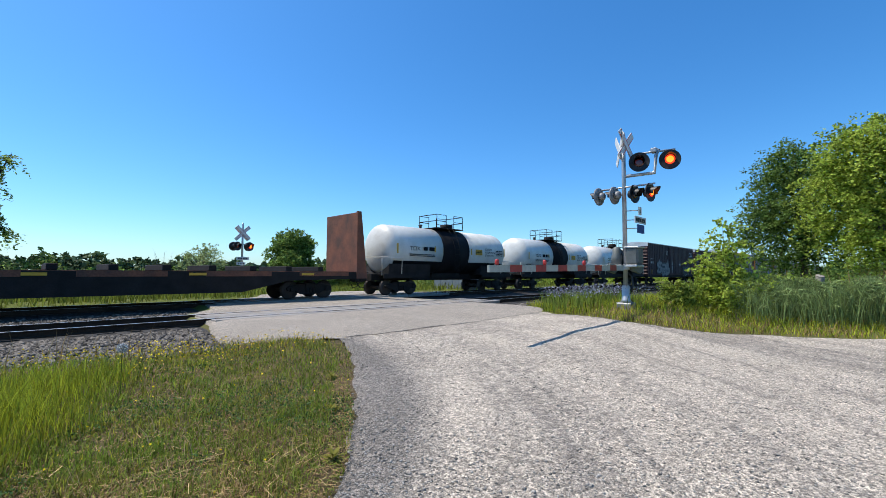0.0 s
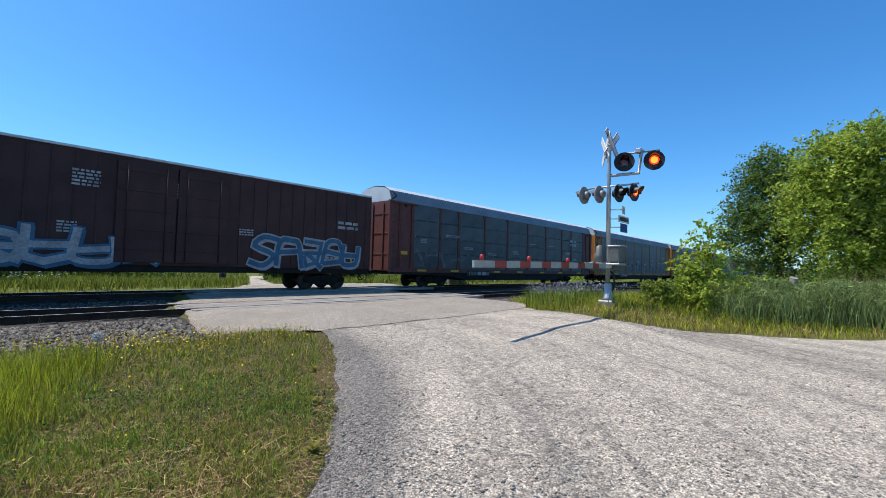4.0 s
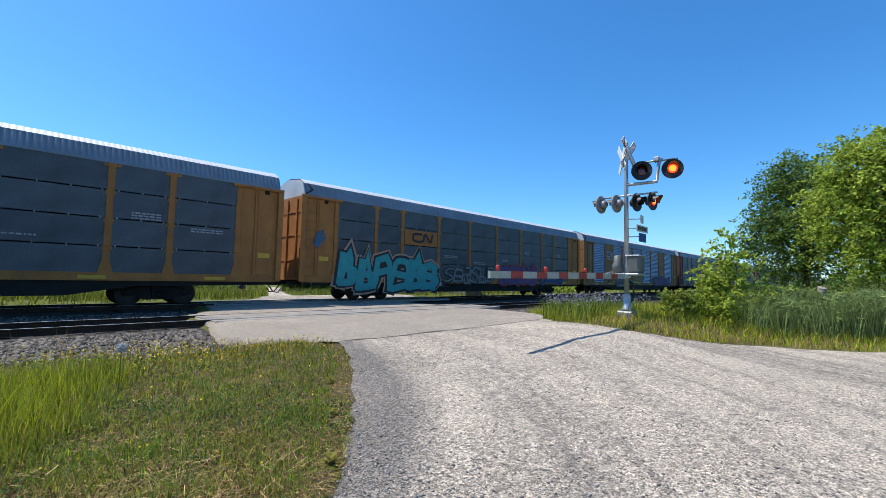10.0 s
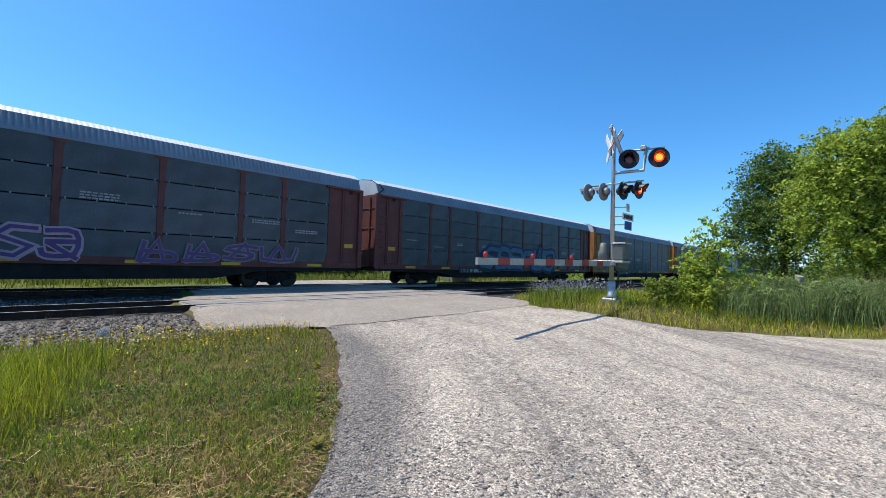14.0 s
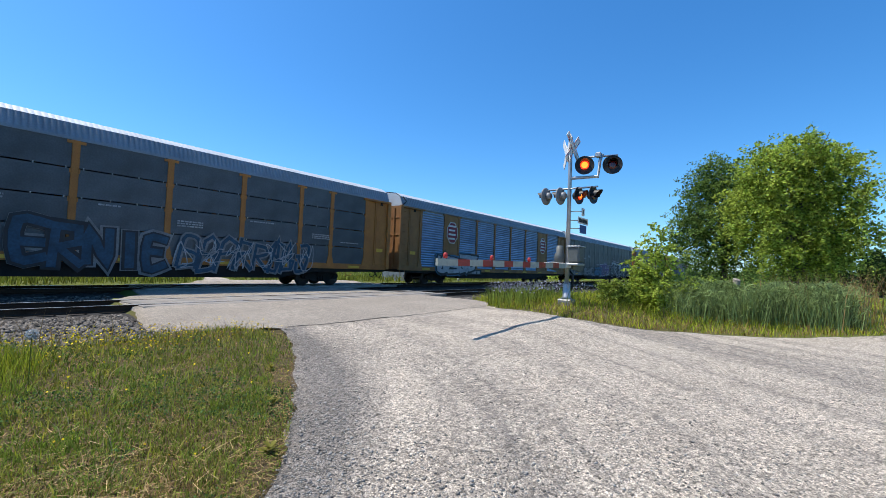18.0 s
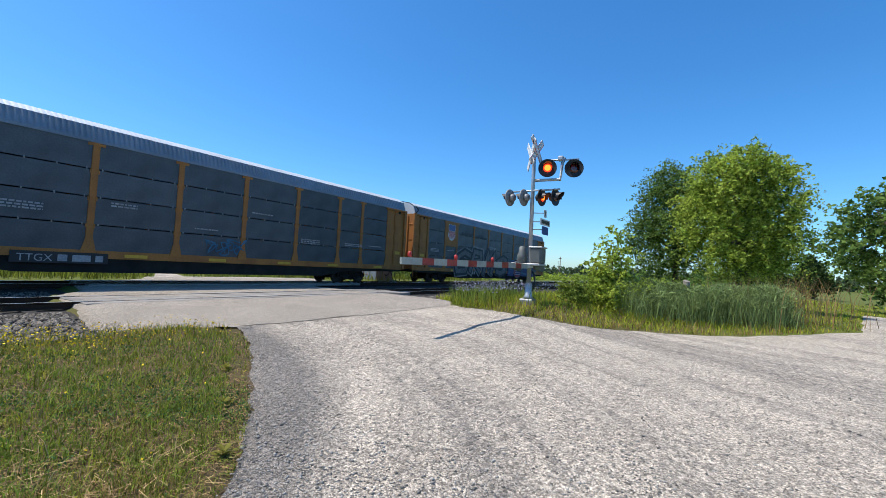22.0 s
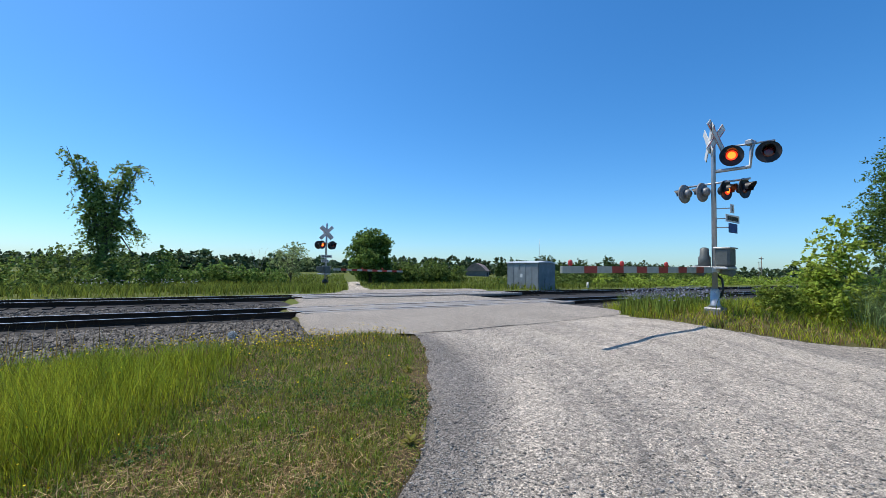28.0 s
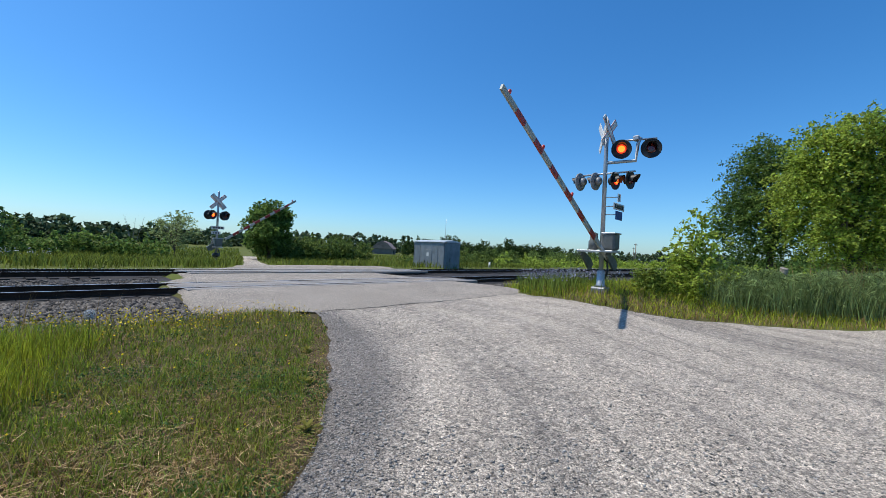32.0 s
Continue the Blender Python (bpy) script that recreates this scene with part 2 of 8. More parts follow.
def height(x, y):
    """The lie of the land."""
    x, y = np.asarray(x, float), np.asarray(y, float)
    road = smooth01(2.5, 4.5, x) * (1 - smooth01(14.5, 17.5, x))
    z = 0.24 * smooth01(3.0, 10.5, y) * (1 - 0.5 * smooth01(24, 34, y))
    z = z * (0.12 + 0.88 * np.maximum(road, smooth01(21, 24, y)))
    z = z + 0.42 * np.exp(-(((x - 14.5) / 3.2) ** 2) - ((y - 5.2) / 2.3) ** 2)
    z = z + 0.35 * smooth01(15, 24, x) * (1 - smooth01(6, 10, y)) * smooth01(-12, -2, y)
    z = z + 0.2 * np.exp(-(((x - 9.4) / 2.6) ** 2) - ((y - 4.5) / 2.0) ** 2)
    ditch = np.exp(-(((y - 4.6 - 0.02 * x) / 1.7) ** 2)) * (1 - smooth01(-3.5, 0.0, x))
    z = z - 0.45 * ditch
    for cx, cy, sx, sy, deep in PITS:
        z = z - deep * np.exp(-(((x - cx) / sx) ** 2) - ((y - cy) / sy) ** 2)
    far = smooth01(24, 40, y)
    z = z - 0.45 * far
    bumps = (hash_noise(x, y, 2.3, 1) - 0.5) * 0.07 + (hash_noise(x, y, 0.6, 2) - 0.5) * 0.03
    return z + bumps * (1 - 0.75 * np.maximum(road * (y > 5), 0))


def toe(x):
    """How far the ballast has spread towards the path."""
    return np.interp(x, [-60, -25, -15, -10, -6, -4.5, -3, 0, 4], [9.3, 8.3, 6.9, 6.2, 6.6, 8.0, 9.3, 9.5, 9.3])


def inside(poly, x, y):
    """Which points lie in a polygon."""
    r = np.zeros(np.shape(x), bool)
    for (x0, y0), (x1, y1) in zip(poly, poly[1:] + poly[:1]):
        if y0 != y1:
            r ^= ((y0 > y) != (y1 > y)) & (x < (x1 - x0) * (y - y0) / (y1 - y0) + x0)
    return r


ROAD = [(4.9, 8.0), (4.5, 6.9), (3.9, 5.9), (3.35, 5.1), (2.75, 4.1), (2.0, 3.1), (1.3, 2.45), (0.2, 1.7), (-2.0, -0.4), (-3.2, -0.95), (-3.6, -12), (-8, -40), (30, -40), (31, -6.2), (26, -5.2), (20.0, -4.0), (15.6, -0.3), (14.0, 1.4), (12.3, 3.0), (11.7, 4.7), (12.5, 7.2), (12.9, 8.0)]
TRAIL = [(-3.2, -0.95), (-4.5, -1.33), (-6.2, -1.54), (-8.2, -1.62), (-9.9, -1.6), (-12.8, -1.28), (-16, -0.85), (-24, 0.3), (-40, 2.3), (-80, 6.6), (-118, 10.6), (-118, 8.2), (-69, 3.6), (-42, 0.2), (-25, -1.75), (-16, -3.5), (-9, -5.2), (-6, -12), (-3.6, -12)]
APRON = [(4.9, 8.02), (3.7, 9.1), (3.3, 10.4), (3.6, 11.9), (3.75, 12.6), (4.0, 15.3), (5.2, 17.0), (5.4, 18.4), (6.0, 21.6), (8.4, 22.6), (9.4, 23.6), (10.6, 26), (21.0, 26), (20.4, 23), (19.6, 21.0), (18.4, 17.5), (17.2, 15.6), (16.6, 13.0), (16.0, 11.0), (14.6, 8.9), (12.9, 8.02)]
FAR_ROAD = [(10.6, 25.9), (12.6, 30), (15.0, 35.5), (19.0, 44.7), (33, 80), (66, 160), (70, 160), (36, 80), (20.6, 44.9), (17.6, 35.8), (17.6, 30), (21.0, 25.9)]


def sheet(name, poly, step, lift, material, label, category, wobble=0.06, skirt=0.035):
    """A thin skin that follows the land inside an outline, with a ragged edge."""
    xs, ys = [p[0] for p in poly], [p[1] for p in poly]
    gx, gy = np.arange(max(min(xs), -120), min(max(xs), 60), step), np.arange(max(min(ys), -30), min(max(ys), 60), step)
    X, Y = np.meshgrid(gx, gy, indexing="ij")
    use = inside(poly, X[:-1, :-1] + step / 2, Y[:-1, :-1] + step / 2)
    ids = np.arange(X.size).reshape(X.shape)
    q = np.stack([ids[:-1, :-1], ids[1:, :-1], ids[1:, 1:], ids[:-1, 1:]], -1)[use]
    used, inv = np.unique(q, return_inverse=True)
    q = inv.reshape(q.shape)
    px, py = X.ravel()[used], Y.ravel()[used]
    # vertices of the rim move out to the outline
    rim = np.bincount(q.ravel(), minlength=len(px)) < 4
    rx, ry = px[rim], py[rim]
    best, bx, by = np.full(len(rx), 1e9), rx.copy(), ry.copy()
    for (x0, y0), (x1, y1) in zip(poly, poly[1:] + poly[:1]):
        ex, ey = x1 - x0, y1 - y0
        t = np.clip(((rx - x0) * ex + (ry - y0) * ey) / (ex * ex + ey * ey + 1e-9), 0, 1)
        cx, cy = x0 + ex * t, y0 + ey * t
        d = np.hypot(cx - rx, cy - ry)
        near = d < best
        best[near], bx[near], by[near] = d[near], cx[near], cy[near]
    snap = best < 1.6 * step
    jx, jy = (hash_noise(rx, ry, 0.4, 11) - 0.5) * 2 * wobble, (hash_noise(rx, ry, 0.4, 12) - 0.5) * 2 * wobble
    px[rim], py[rim] = np.where(snap, bx + jx, rx), np.where(snap, by + jy, ry)
    drop = np.zeros(len(px))
    drop[rim] = np.where(snap & ~((bx > 4.6) & (by > 7.5) & (by < 8.7)), skirt, 0)
    v = np.stack([px, py, height(px, py) + lift - drop], -1)
    me = raw_mesh(name, v, q, material, True)
    return solid(name, me, material, label, category, kind="structure")


def ground_sheet(material):
    def axis(lo, hi):
        a = [0.0]
        while a[-1] < hi:
            a.append(a[-1] + max(0.3, 0.045 * abs(a[-1])))
        b = [0.0]
        while b[-1] > lo:
            b.append(b[-1] - max(0.3, 0.045 * abs(b[-1])))
        return np.array(b[::-1] + a[1:])

    X, Y = np.meshgrid(axis(-2500, 2500), axis(-2500, 2500), indexing="ij")
    ids = np.arange(X.size).reshape(X.shape)
    q = np.stack([ids[:-1, :-1], ids[1:, :-1], ids[1:, 1:], ids[:-1, 1:]], -1).reshape(-1, 4)
    Z = height(X, Y)
    bed = smooth01(-0.1, 0.5, Y - toe(X)) * (1 - smooth01(22.4, 23.4, Y))
    west = 3.3 + 1.5 * smooth01(15.4, 17.0, Y)
    on = bed * (1 - smooth01(0, 0.6, X - west) * (1 - smooth01(14.8, 15.6, X)))
    Z = Z - 0.3 * on
    skin = np.zeros(X.shape, bool)
    for poly in (ROAD, TRAIL, APRON, FAR_ROAD):
        skin |= inside(poly, X, Y)
    Z = Z - 0.05 * skin
    me = raw_mesh("ground", np.stack([X, Y, Z], -1).reshape(-1, 3), q, material, True)
    return solid("ground", me, material, "grassy ground with dry straw patches and bare soil", "ground", kind="structure")


M_SOIL = mat("soil_grass", (0.075, 0.062, 0.028), 0.95, color2=(0.115, 0.08, 0.045), vary=0.4, scale=0.9, fine=22, bump=0.6, spec=0.08)


def meadow_beyond(m, near, far):
    """The open fields: green sward that takes over from the bare verge soil."""
    nt, nodes = m.node_tree, m.node_tree.nodes
    bsdf = nodes["Principled BSDF"]
    tc, ln, rg_, noi, mx, mx2 = (nodes.new("ShaderNode" + k) for k in ("TexCoord", "VectorMath", "MapRange", "TexNoise", "Mix", "Mix"))
    ln.operation = "LENGTH"
    rg_.inputs["From Min"].default_value, rg_.inputs["From Max"].default_value = near, far
    noi.inputs["Scale"].default_value, noi.inputs["Detail"].default_value = 0.11, 8
    mx.data_type = mx2.data_type = "RGBA"
    mx.inputs["A"].default_value, mx.inputs["B"].default_value = (0.075, 0.105, 0.022, 1), (0.135, 0.135, 0.035, 1)
    nt.links.new(tc.outputs["Object"], ln.inputs[0])
    nt.links.new(tc.outputs["Object"], noi.inputs["Vector"])
    nt.links.new(ln.outputs["Value"], rg_.inputs["Value"])
    nt.links.new(noi.outputs["Fac"], mx.inputs["Factor"])
    nt.links.new(rg_.outputs["Result"], mx2.inputs["Factor"])
    nt.links.new(bsdf.inputs["Base Color"].links[0].from_socket, mx2.inputs["A"])
    nt.links.new(mx.outputs["Result"], mx2.inputs["B"])
    nt.links.new(mx2.outputs["Result"], bsdf.inputs["Base Color"])


meadow_beyond(M_SOIL, 11.0, 17.0)


def gravel_mat(name, color, chip, dust):
    """Crushed stone: chips of differing grey in pale dust, with relief."""
    m = mat(name, color, 0.95, vary=0.18, scale=0.7, fine=30, bump=0)
    nt, nodes = m.node_tree, m.node_tree.nodes
    bsdf = nodes["Principled BSDF"]
    tc = nodes.new("ShaderNodeTexCoord")
    src = bsdf.inputs["Base Color"].links[0].from_socket
    heights = []
    for scale, lo, hi in ((chip, 0.42, 1.42), (chip * 2.1, 0.55, 1.35), (chip * 0.42, 0.74, 1.2)):
        vo, sep, rg_ = nodes.new("ShaderNodeTexVoronoi"), nodes.new("ShaderNodeSeparateColor"), nodes.new("ShaderNodeMapRange")
        vo.inputs["Scale"].default_value = scale
        nt.links.new(tc.outputs["Object"], vo.inputs["Vector"])
        nt.links.new(vo.outputs["Color"], sep.inputs[0])
        nt.links.new(sep.outputs[0], rg_.inputs["Value"])
        rg_.inputs["To Min"].default_value, rg_.inputs["To Max"].default_value = lo, hi
        hs = nodes.new("ShaderNodeHueSaturation")
        nt.links.new(src, hs.inputs["Color"])
        nt.links.new(rg_.outputs["Result"], hs.inputs["Value"])
        src = hs.outputs["Color"]
        heights.append((vo.outputs["Distance"], 1.0 / scale))
    normal = None
    for h, d in heights[:2]:
        b = nodes.new("ShaderNodeBump")
        b.invert = True
        b.inputs["Strength"].default_value, b.inputs["Distance"].default_value = dust, d * 1.2
        nt.links.new(h, b.inputs["Height"])
        if normal:
            nt.links.new(normal, b.inputs["Normal"])
        normal = b.outputs["Normal"]
    nt.links.new(src, bsdf.inputs["Base Color"])
    nt.links.new(normal, bsdf.inputs["Normal"])
    return m


M_GRAVEL = gravel_mat("gravel", (0.545, 0.465, 0.37), 58.0, 0.6)
M_TRAIL = gravel_mat("trail_sand", (0.37, 0.305, 0.23), 70.0, 0.45)
M_ASPHALT = gravel_mat("worn_asphalt", (0.35, 0.30, 0.242), 75.0, 0.4)


def wheel_tracks(m, dark):
    """Bands of darker loose stone that follow the bend of the road."""
    nt, nodes = m.node_tree, m.node_tree.nodes
    bsdf = nodes["Principled BSDF"]
    tc = nodes.new("ShaderNodeTexCoord")
    sub = nodes.new("ShaderNodeVectorMath")
    sub.operation = "SUBTRACT"
    sub.inputs[1].default_value = (-3.0, 9.0, 0.0)
    ln = nodes.new("ShaderNodeVectorMath")
    ln.operation = "LENGTH"
    sep, com = nodes.new("ShaderNodeSeparateXYZ"), nodes.new("ShaderNodeCombineXYZ")
    ang = nodes.new("ShaderNodeMath")
    ang.operation = "ARCTAN2"
    noi, rng_ = nodes.new("ShaderNodeTexNoise"), nodes.new("ShaderNodeMapRange")
    noi.inputs["Scale"].default_value, noi.inputs["Detail"].default_value, noi.inputs["Distortion"].default_value = 1.3, 9, 0.7
    rng_.inputs["From Min"].default_value, rng_.inputs["From Max"].default_value = 0.45, 0.8
    mx = nodes.new("ShaderNodeMix")
    mx.data_type, mx.blend_type = "RGBA", "MULTIPLY"
    mx.inputs["B"].default_value = (dark, dark * 1.02, dark * 1.08, 1)
    nt.links.new(tc.outputs["Object"], sub.inputs[0])
    nt.links.new(sub.outputs[0], ln.inputs[0])
    nt.links.new(sub.outputs[0], sep.inputs[0])
    nt.links.new(sep.outputs["Y"], ang.inputs[0])
    nt.links.new(sep.outputs["X"], ang.inputs[1])
    nt.links.new(ln.outputs["Value"], com.inputs["X"])
    nt.links.new(ang.outputs[0], com.inputs["Y"])
    nt.links.new(com.outputs[0], noi.inputs["Vector"])
    # loose stones lie scattered along the ruts
    spread, stir, add = nodes.new("ShaderNodeTexNoise"), nodes.new("ShaderNodeMath"), nodes.new("ShaderNodeMath")
    spread.inputs["Scale"].default_value, spread.inputs["Detail"].default_value = 9.0, 8
    stir.operation, stir.inputs[1].default_value, stir.inputs[2].default_value = "MULTIPLY_ADD", 0.75, -0.375
    add.operation = "ADD"
    nt.links.new(tc.outputs["Object"], spread.inputs["Vector"])
    nt.links.new(spread.outputs["Fac"], stir.inputs[0])
    nt.links.new(noi.outputs["Fac"], add.inputs[0])
    nt.links.new(stir.outputs[0], add.inputs[1])
    nt.links.new(add.outputs[0], rng_.inputs["Value"])
    band, top = nodes.new("ShaderNodeMapRange"), nodes.new("ShaderNodeMath")
    band.inputs["From Min"].default_value, band.inputs["From Max"].default_value = 8.1, 8.7
    band.inputs["To Min"].default_value, band.inputs["To Max"].default_value = 1.0, 0.0
    top.operation = "MAXIMUM"
    nt.links.new(ln.outputs["Value"], band.inputs["Value"])
    nt.links.new(band.outputs["Result"], top.inputs[0])
    nt.links.new(rng_.outputs["Result"], top.inputs[1])
    nt.links.new(top.outputs[0], mx.inputs["Factor"])
    src = bsdf.inputs["Base Color"].links[0].from_socket
    nt.links.new(src, mx.inputs["A"])
    nt.links.new(mx.outputs["Result"], bsdf.inputs["Base Color"])


wheel_tracks(M_GRAVEL, 0.44)
ground_sheet(M_SOIL)
sheet("road", ROAD, 0.15, 0.014, M_GRAVEL, "pale crushed-limestone gravel road", "gravel road")
sheet("trail", TRAIL, 0.15, 0.012, M_TRAIL, "sandy gravel farm track with dusty wheel ruts", "gravel track", 0.12)
sheet("pavement", APRON, 0.1, 0.012, M_ASPHALT, "pale worn asphalt apron of the level crossing", "asphalt", 0.03, 0.2)
sheet("far_road", FAR_ROAD, 0.4, 0.0, M_GRAVEL, "dusty gravel road beyond the crossing", "gravel road")


def seam():
    """The dark broken edge where the asphalt ends against the gravel."""
    v, f = [], []
    xs = np.arange(5.1, 12.9, 0.08)
    ys = 8.12 - 0.12 * smooth01(5.0, 6.5, xs) + (hash_noise(xs, xs * 0, 0.35, 21) - 0.5) * 0.14
    w = 0.012 + 0.035 * hash_noise(xs, xs * 0, 0.22, 22) * (1 - 0.6 * smooth01(7.5, 11, xs))
    lo, hi = np.stack([xs, ys - w, height(xs, ys) + 0.019], -1), np.stack([xs, ys + w, height(xs, ys) + 0.019], -1)
    n = len(xs)
    q = np.stack([np.arange(n - 1), np.arange(1, n), np.arange(1, n) + n, np.arange(n - 1) + n], -1)
    m = mat("crack_soil", (0.045, 0.04, 0.034), 0.95, vary=0.4, scale=6, fine=60, bump=0.5)
    solid("trim_seam", raw_mesh("trim_seam", np.concatenate([lo, hi]), q, m), m, "dark crumbling joint between asphalt and gravel", "pavement joint", kind="structure")


seam()

# ---- tracks ----
M_RAIL = mat("rail_rust", (0.06, 0.034, 0.022), 0.9, 0.0, spec=0.15, vary=0.4, scale=3, fine=40, bump=0.3)
M_RAILTOP = mat("rail_polished", (0.86, 0.85, 0.84), 0.42, 1.0, vary=0.15, scale=2, fine=30, bump=0.05)
M_TIE = mat("tie_wood", (0.03, 0.025, 0.021), 0.9, vary=0.5, scale=3, fine=25, bump=0.6, rand=0.35)


def track(name, y, z, label):
    tr = thing(name, label, "railway track", kind="structure")
    for side in (-0.753, 0.753):
        w = y + side
        prof = [(w - 0.07, z - 0.17), (w + 0.07, z - 0.17), (w + 0.07, z - 0.155), (w + 0.012, z - 0.13), (w + 0.012, z - 0.045), (w + 0.036, z - 0.03), (w + 0.036, z - 0.004),
                (w - 0.036, z - 0.004), (w - 0.036, z - 0.03), (w - 0.012, z - 0.045), (w - 0.012, z - 0.13), (w - 0.07, z - 0.155)]
        rail = part("rail", bm_prism(prof, -420, 420), M_RAIL, tr)
        part("running_surface", bm_prism([(w - 0.024, z - 0.02), (w - 0.02, z - 0.002), (w, z), (w + 0.02, z - 0.002), (w + 0.024, z - 0.02)], -420, 420), M_RAILTOP, rail, "polished steel rail head")
    return tr


TRACK_A = track("track_near", W_NEAR, Z_NEAR, "empty railway track on dark timber ties")
TRACK_B = track("track_far", W_FAR, Z_FAR, "railway track that the freight train runs on")

# ---- train ----
M_BLACK = mat("frame_black", (0.02, 0.018, 0.017), 0.8, spec=0.25, vary=0.4, scale=2, fine=30, bump=0.2)
M_WHEEL = mat("wheel_steel", (0.07, 0.06, 0.055), 0.6, 0.5, vary=0.4, scale=4, fine=40, bump=0.15)
M_YELLOW = mat("rack_yellow", (0.40, 0.155, 0.026), 0.7, vary=0.34, scale=1.3, fine=25, bump=0.1, color2=(0.26, 0.10, 0.024))
M_MAROON = mat("rack_maroon", (0.13, 0.035, 0.028), 0.65, vary=0.35, scale=1.5, fine=25, bump=0.1)
M_GREY = mat("rack_panel_dark", (0.084, 0.096, 0.11), 0.52, 0.3, vary=0.32, scale=1.2, fine=18, bump=0.06, color2=(0.058, 0.064, 0.072), rand=0.14)
M_MESH = mat("rack_panel_perforated", (0.105, 0.115, 0.13), 0.55, 0.3, vary=0.38, scale=1.5, fine=26, bump=0.06, color2=(0.07, 0.077, 0.09), rand=0.08)
M_BOLT = mat("panel_fastener", (0.42, 0.44, 0.46), 0.5, 0.6, vary=0.2, bump=0)
M_SILVER = mat("rack_panel_galvanised", (0.30, 0.385, 0.48), 0.35, 0.75, vary=0.3, scale=1.2, fine=18, bump=0.1, rand=0.12)
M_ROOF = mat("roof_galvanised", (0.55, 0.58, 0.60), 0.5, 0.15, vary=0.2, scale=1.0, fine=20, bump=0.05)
# same galvanised sheet as the roof, with the shade of the sides in its colour
M_ROOFSHADE = mat("roof_galvanised_shaded", (0.21, 0.245, 0.285), 0.55, 0.1, vary=0.2, scale=1.0, fine=20, bump=0.05)
M_BROWN = mat("boxcar_oxide", (0.052, 0.015, 0.013), 0.7, vary=0.35, scale=1.2, fine=18, bump=0.15)
M_WHITE = mat("tank_white", (0.70, 0.69, 0.64), 0.45, vary=0.12, scale=1.5, fine=15, bump=0.03, color2=(0.58, 0.56, 0.50))
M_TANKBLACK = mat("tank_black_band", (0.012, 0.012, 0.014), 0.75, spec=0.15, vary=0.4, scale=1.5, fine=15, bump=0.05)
M_RUSTFLAT = mat("flatcar_rust", (0.22, 0.075, 0.035), 0.8, vary=0.5, scale=1.4, fine=20, bump=0.3, color2=(0.09, 0.045, 0.032))
M_LETTER = mat("stencil_white", (0.62, 0.62, 0.6), 0.7, vary=0.3, scale=6, fine=40, bump=0)
M_LABELY = mat("placard_yellow", (0.62, 0.36, 0.03), 0.6, vary=0.15, bump=0)
MESH = {}


def cached(key, make):
    if key not in MESH:
        MESH[key] = make()
    return MESH[key]


def wheelset_mesh():
    bm = bmesh.new()
    for y in (-0.79, 0.67):
        bm_lathe([(y, 0.12), (y, 0.40), (y + 0.02, 0.42), (y + 0.10, 0.42), (y + 0.105, 0.45), (y + 0.13, 0.45), (y + 0.13, 0.12)], 20, "y", (0, 0, 0), bm)
    bm_tube((0, -0.95, 0), (0, 0.95, 0), 0.09, bm=bm)
    return finish("wheelset", bm, M_WHEEL)


def truck(parent, x):
    """A two-axle freight truck at x along the car."""
    def frame_mesh():
        bm = bmesh.new()
        for y in (-1.02, 0.90):
            out = [(-1.15, 0.52), (-1.02, 0.62), (-0.55, 0.70), (0.55, 0.70), (1.02, 0.62), (1.15, 0.52), (1.1, 0.38), (0.75, 0.38), (0.45, 0.22), (-0.45, 0.22), (-0.75, 0.38), (-1.1, 0.38)]
            bm_prism(out, y, y + 0.12, "y", bm)
            for ax in (-0.89, 0.89):
                bm_tube((ax, y - 0.06, 0.45), (ax, y + 0.02, 0.45), 0.11, bm=bm)
            for ax in (-0.16, 0.0, 0.16):
                bm_tube((ax, y + 0.01, 0.3), (ax, y + 0.01, 0.56), 0.07, bm=bm)
        bm_box(-0.25, 0.25, -1.1, 1.1, 0.5, 0.74, 0.02, bm)
        return finish("truck_frame", bm, M_BLACK)

    fr = part("truck", cached("truck", frame_mesh), M_BLACK, parent, "black cast-steel freight truck", pose(x, 0, 0))
    for ax in (-0.89, 0.89):
        part("wheelset", cached("wheelset", wheelset_mesh), M_WHEEL, fr, "worn steel wheels on an axle", pose(ax, 0, 0.42))
    return fr


def coupler(parent, x, way):
    def make():
        bm = bm_box(0, 0.75, -0.09, 0.09, 0.78, 0.98, 0.02)
        bm_box(0.55, 0.85, -0.16, 0.16, 0.74, 1.02, 0.04, bm)
        bm_path([(0.1, -0.35, 0.8), (0.35, -0.4, 0.45), (0.6, -0.38, 0.42), (0.75, -0.3, 0.6)], 0.025, bm=bm)
        return finish("coupler", bm, M_BLACK)
    part("coupler", cached("coupler", make), M_BLACK, parent, "", pose(x, 0, 0, 0, 0, 0 if way > 0 else 180))


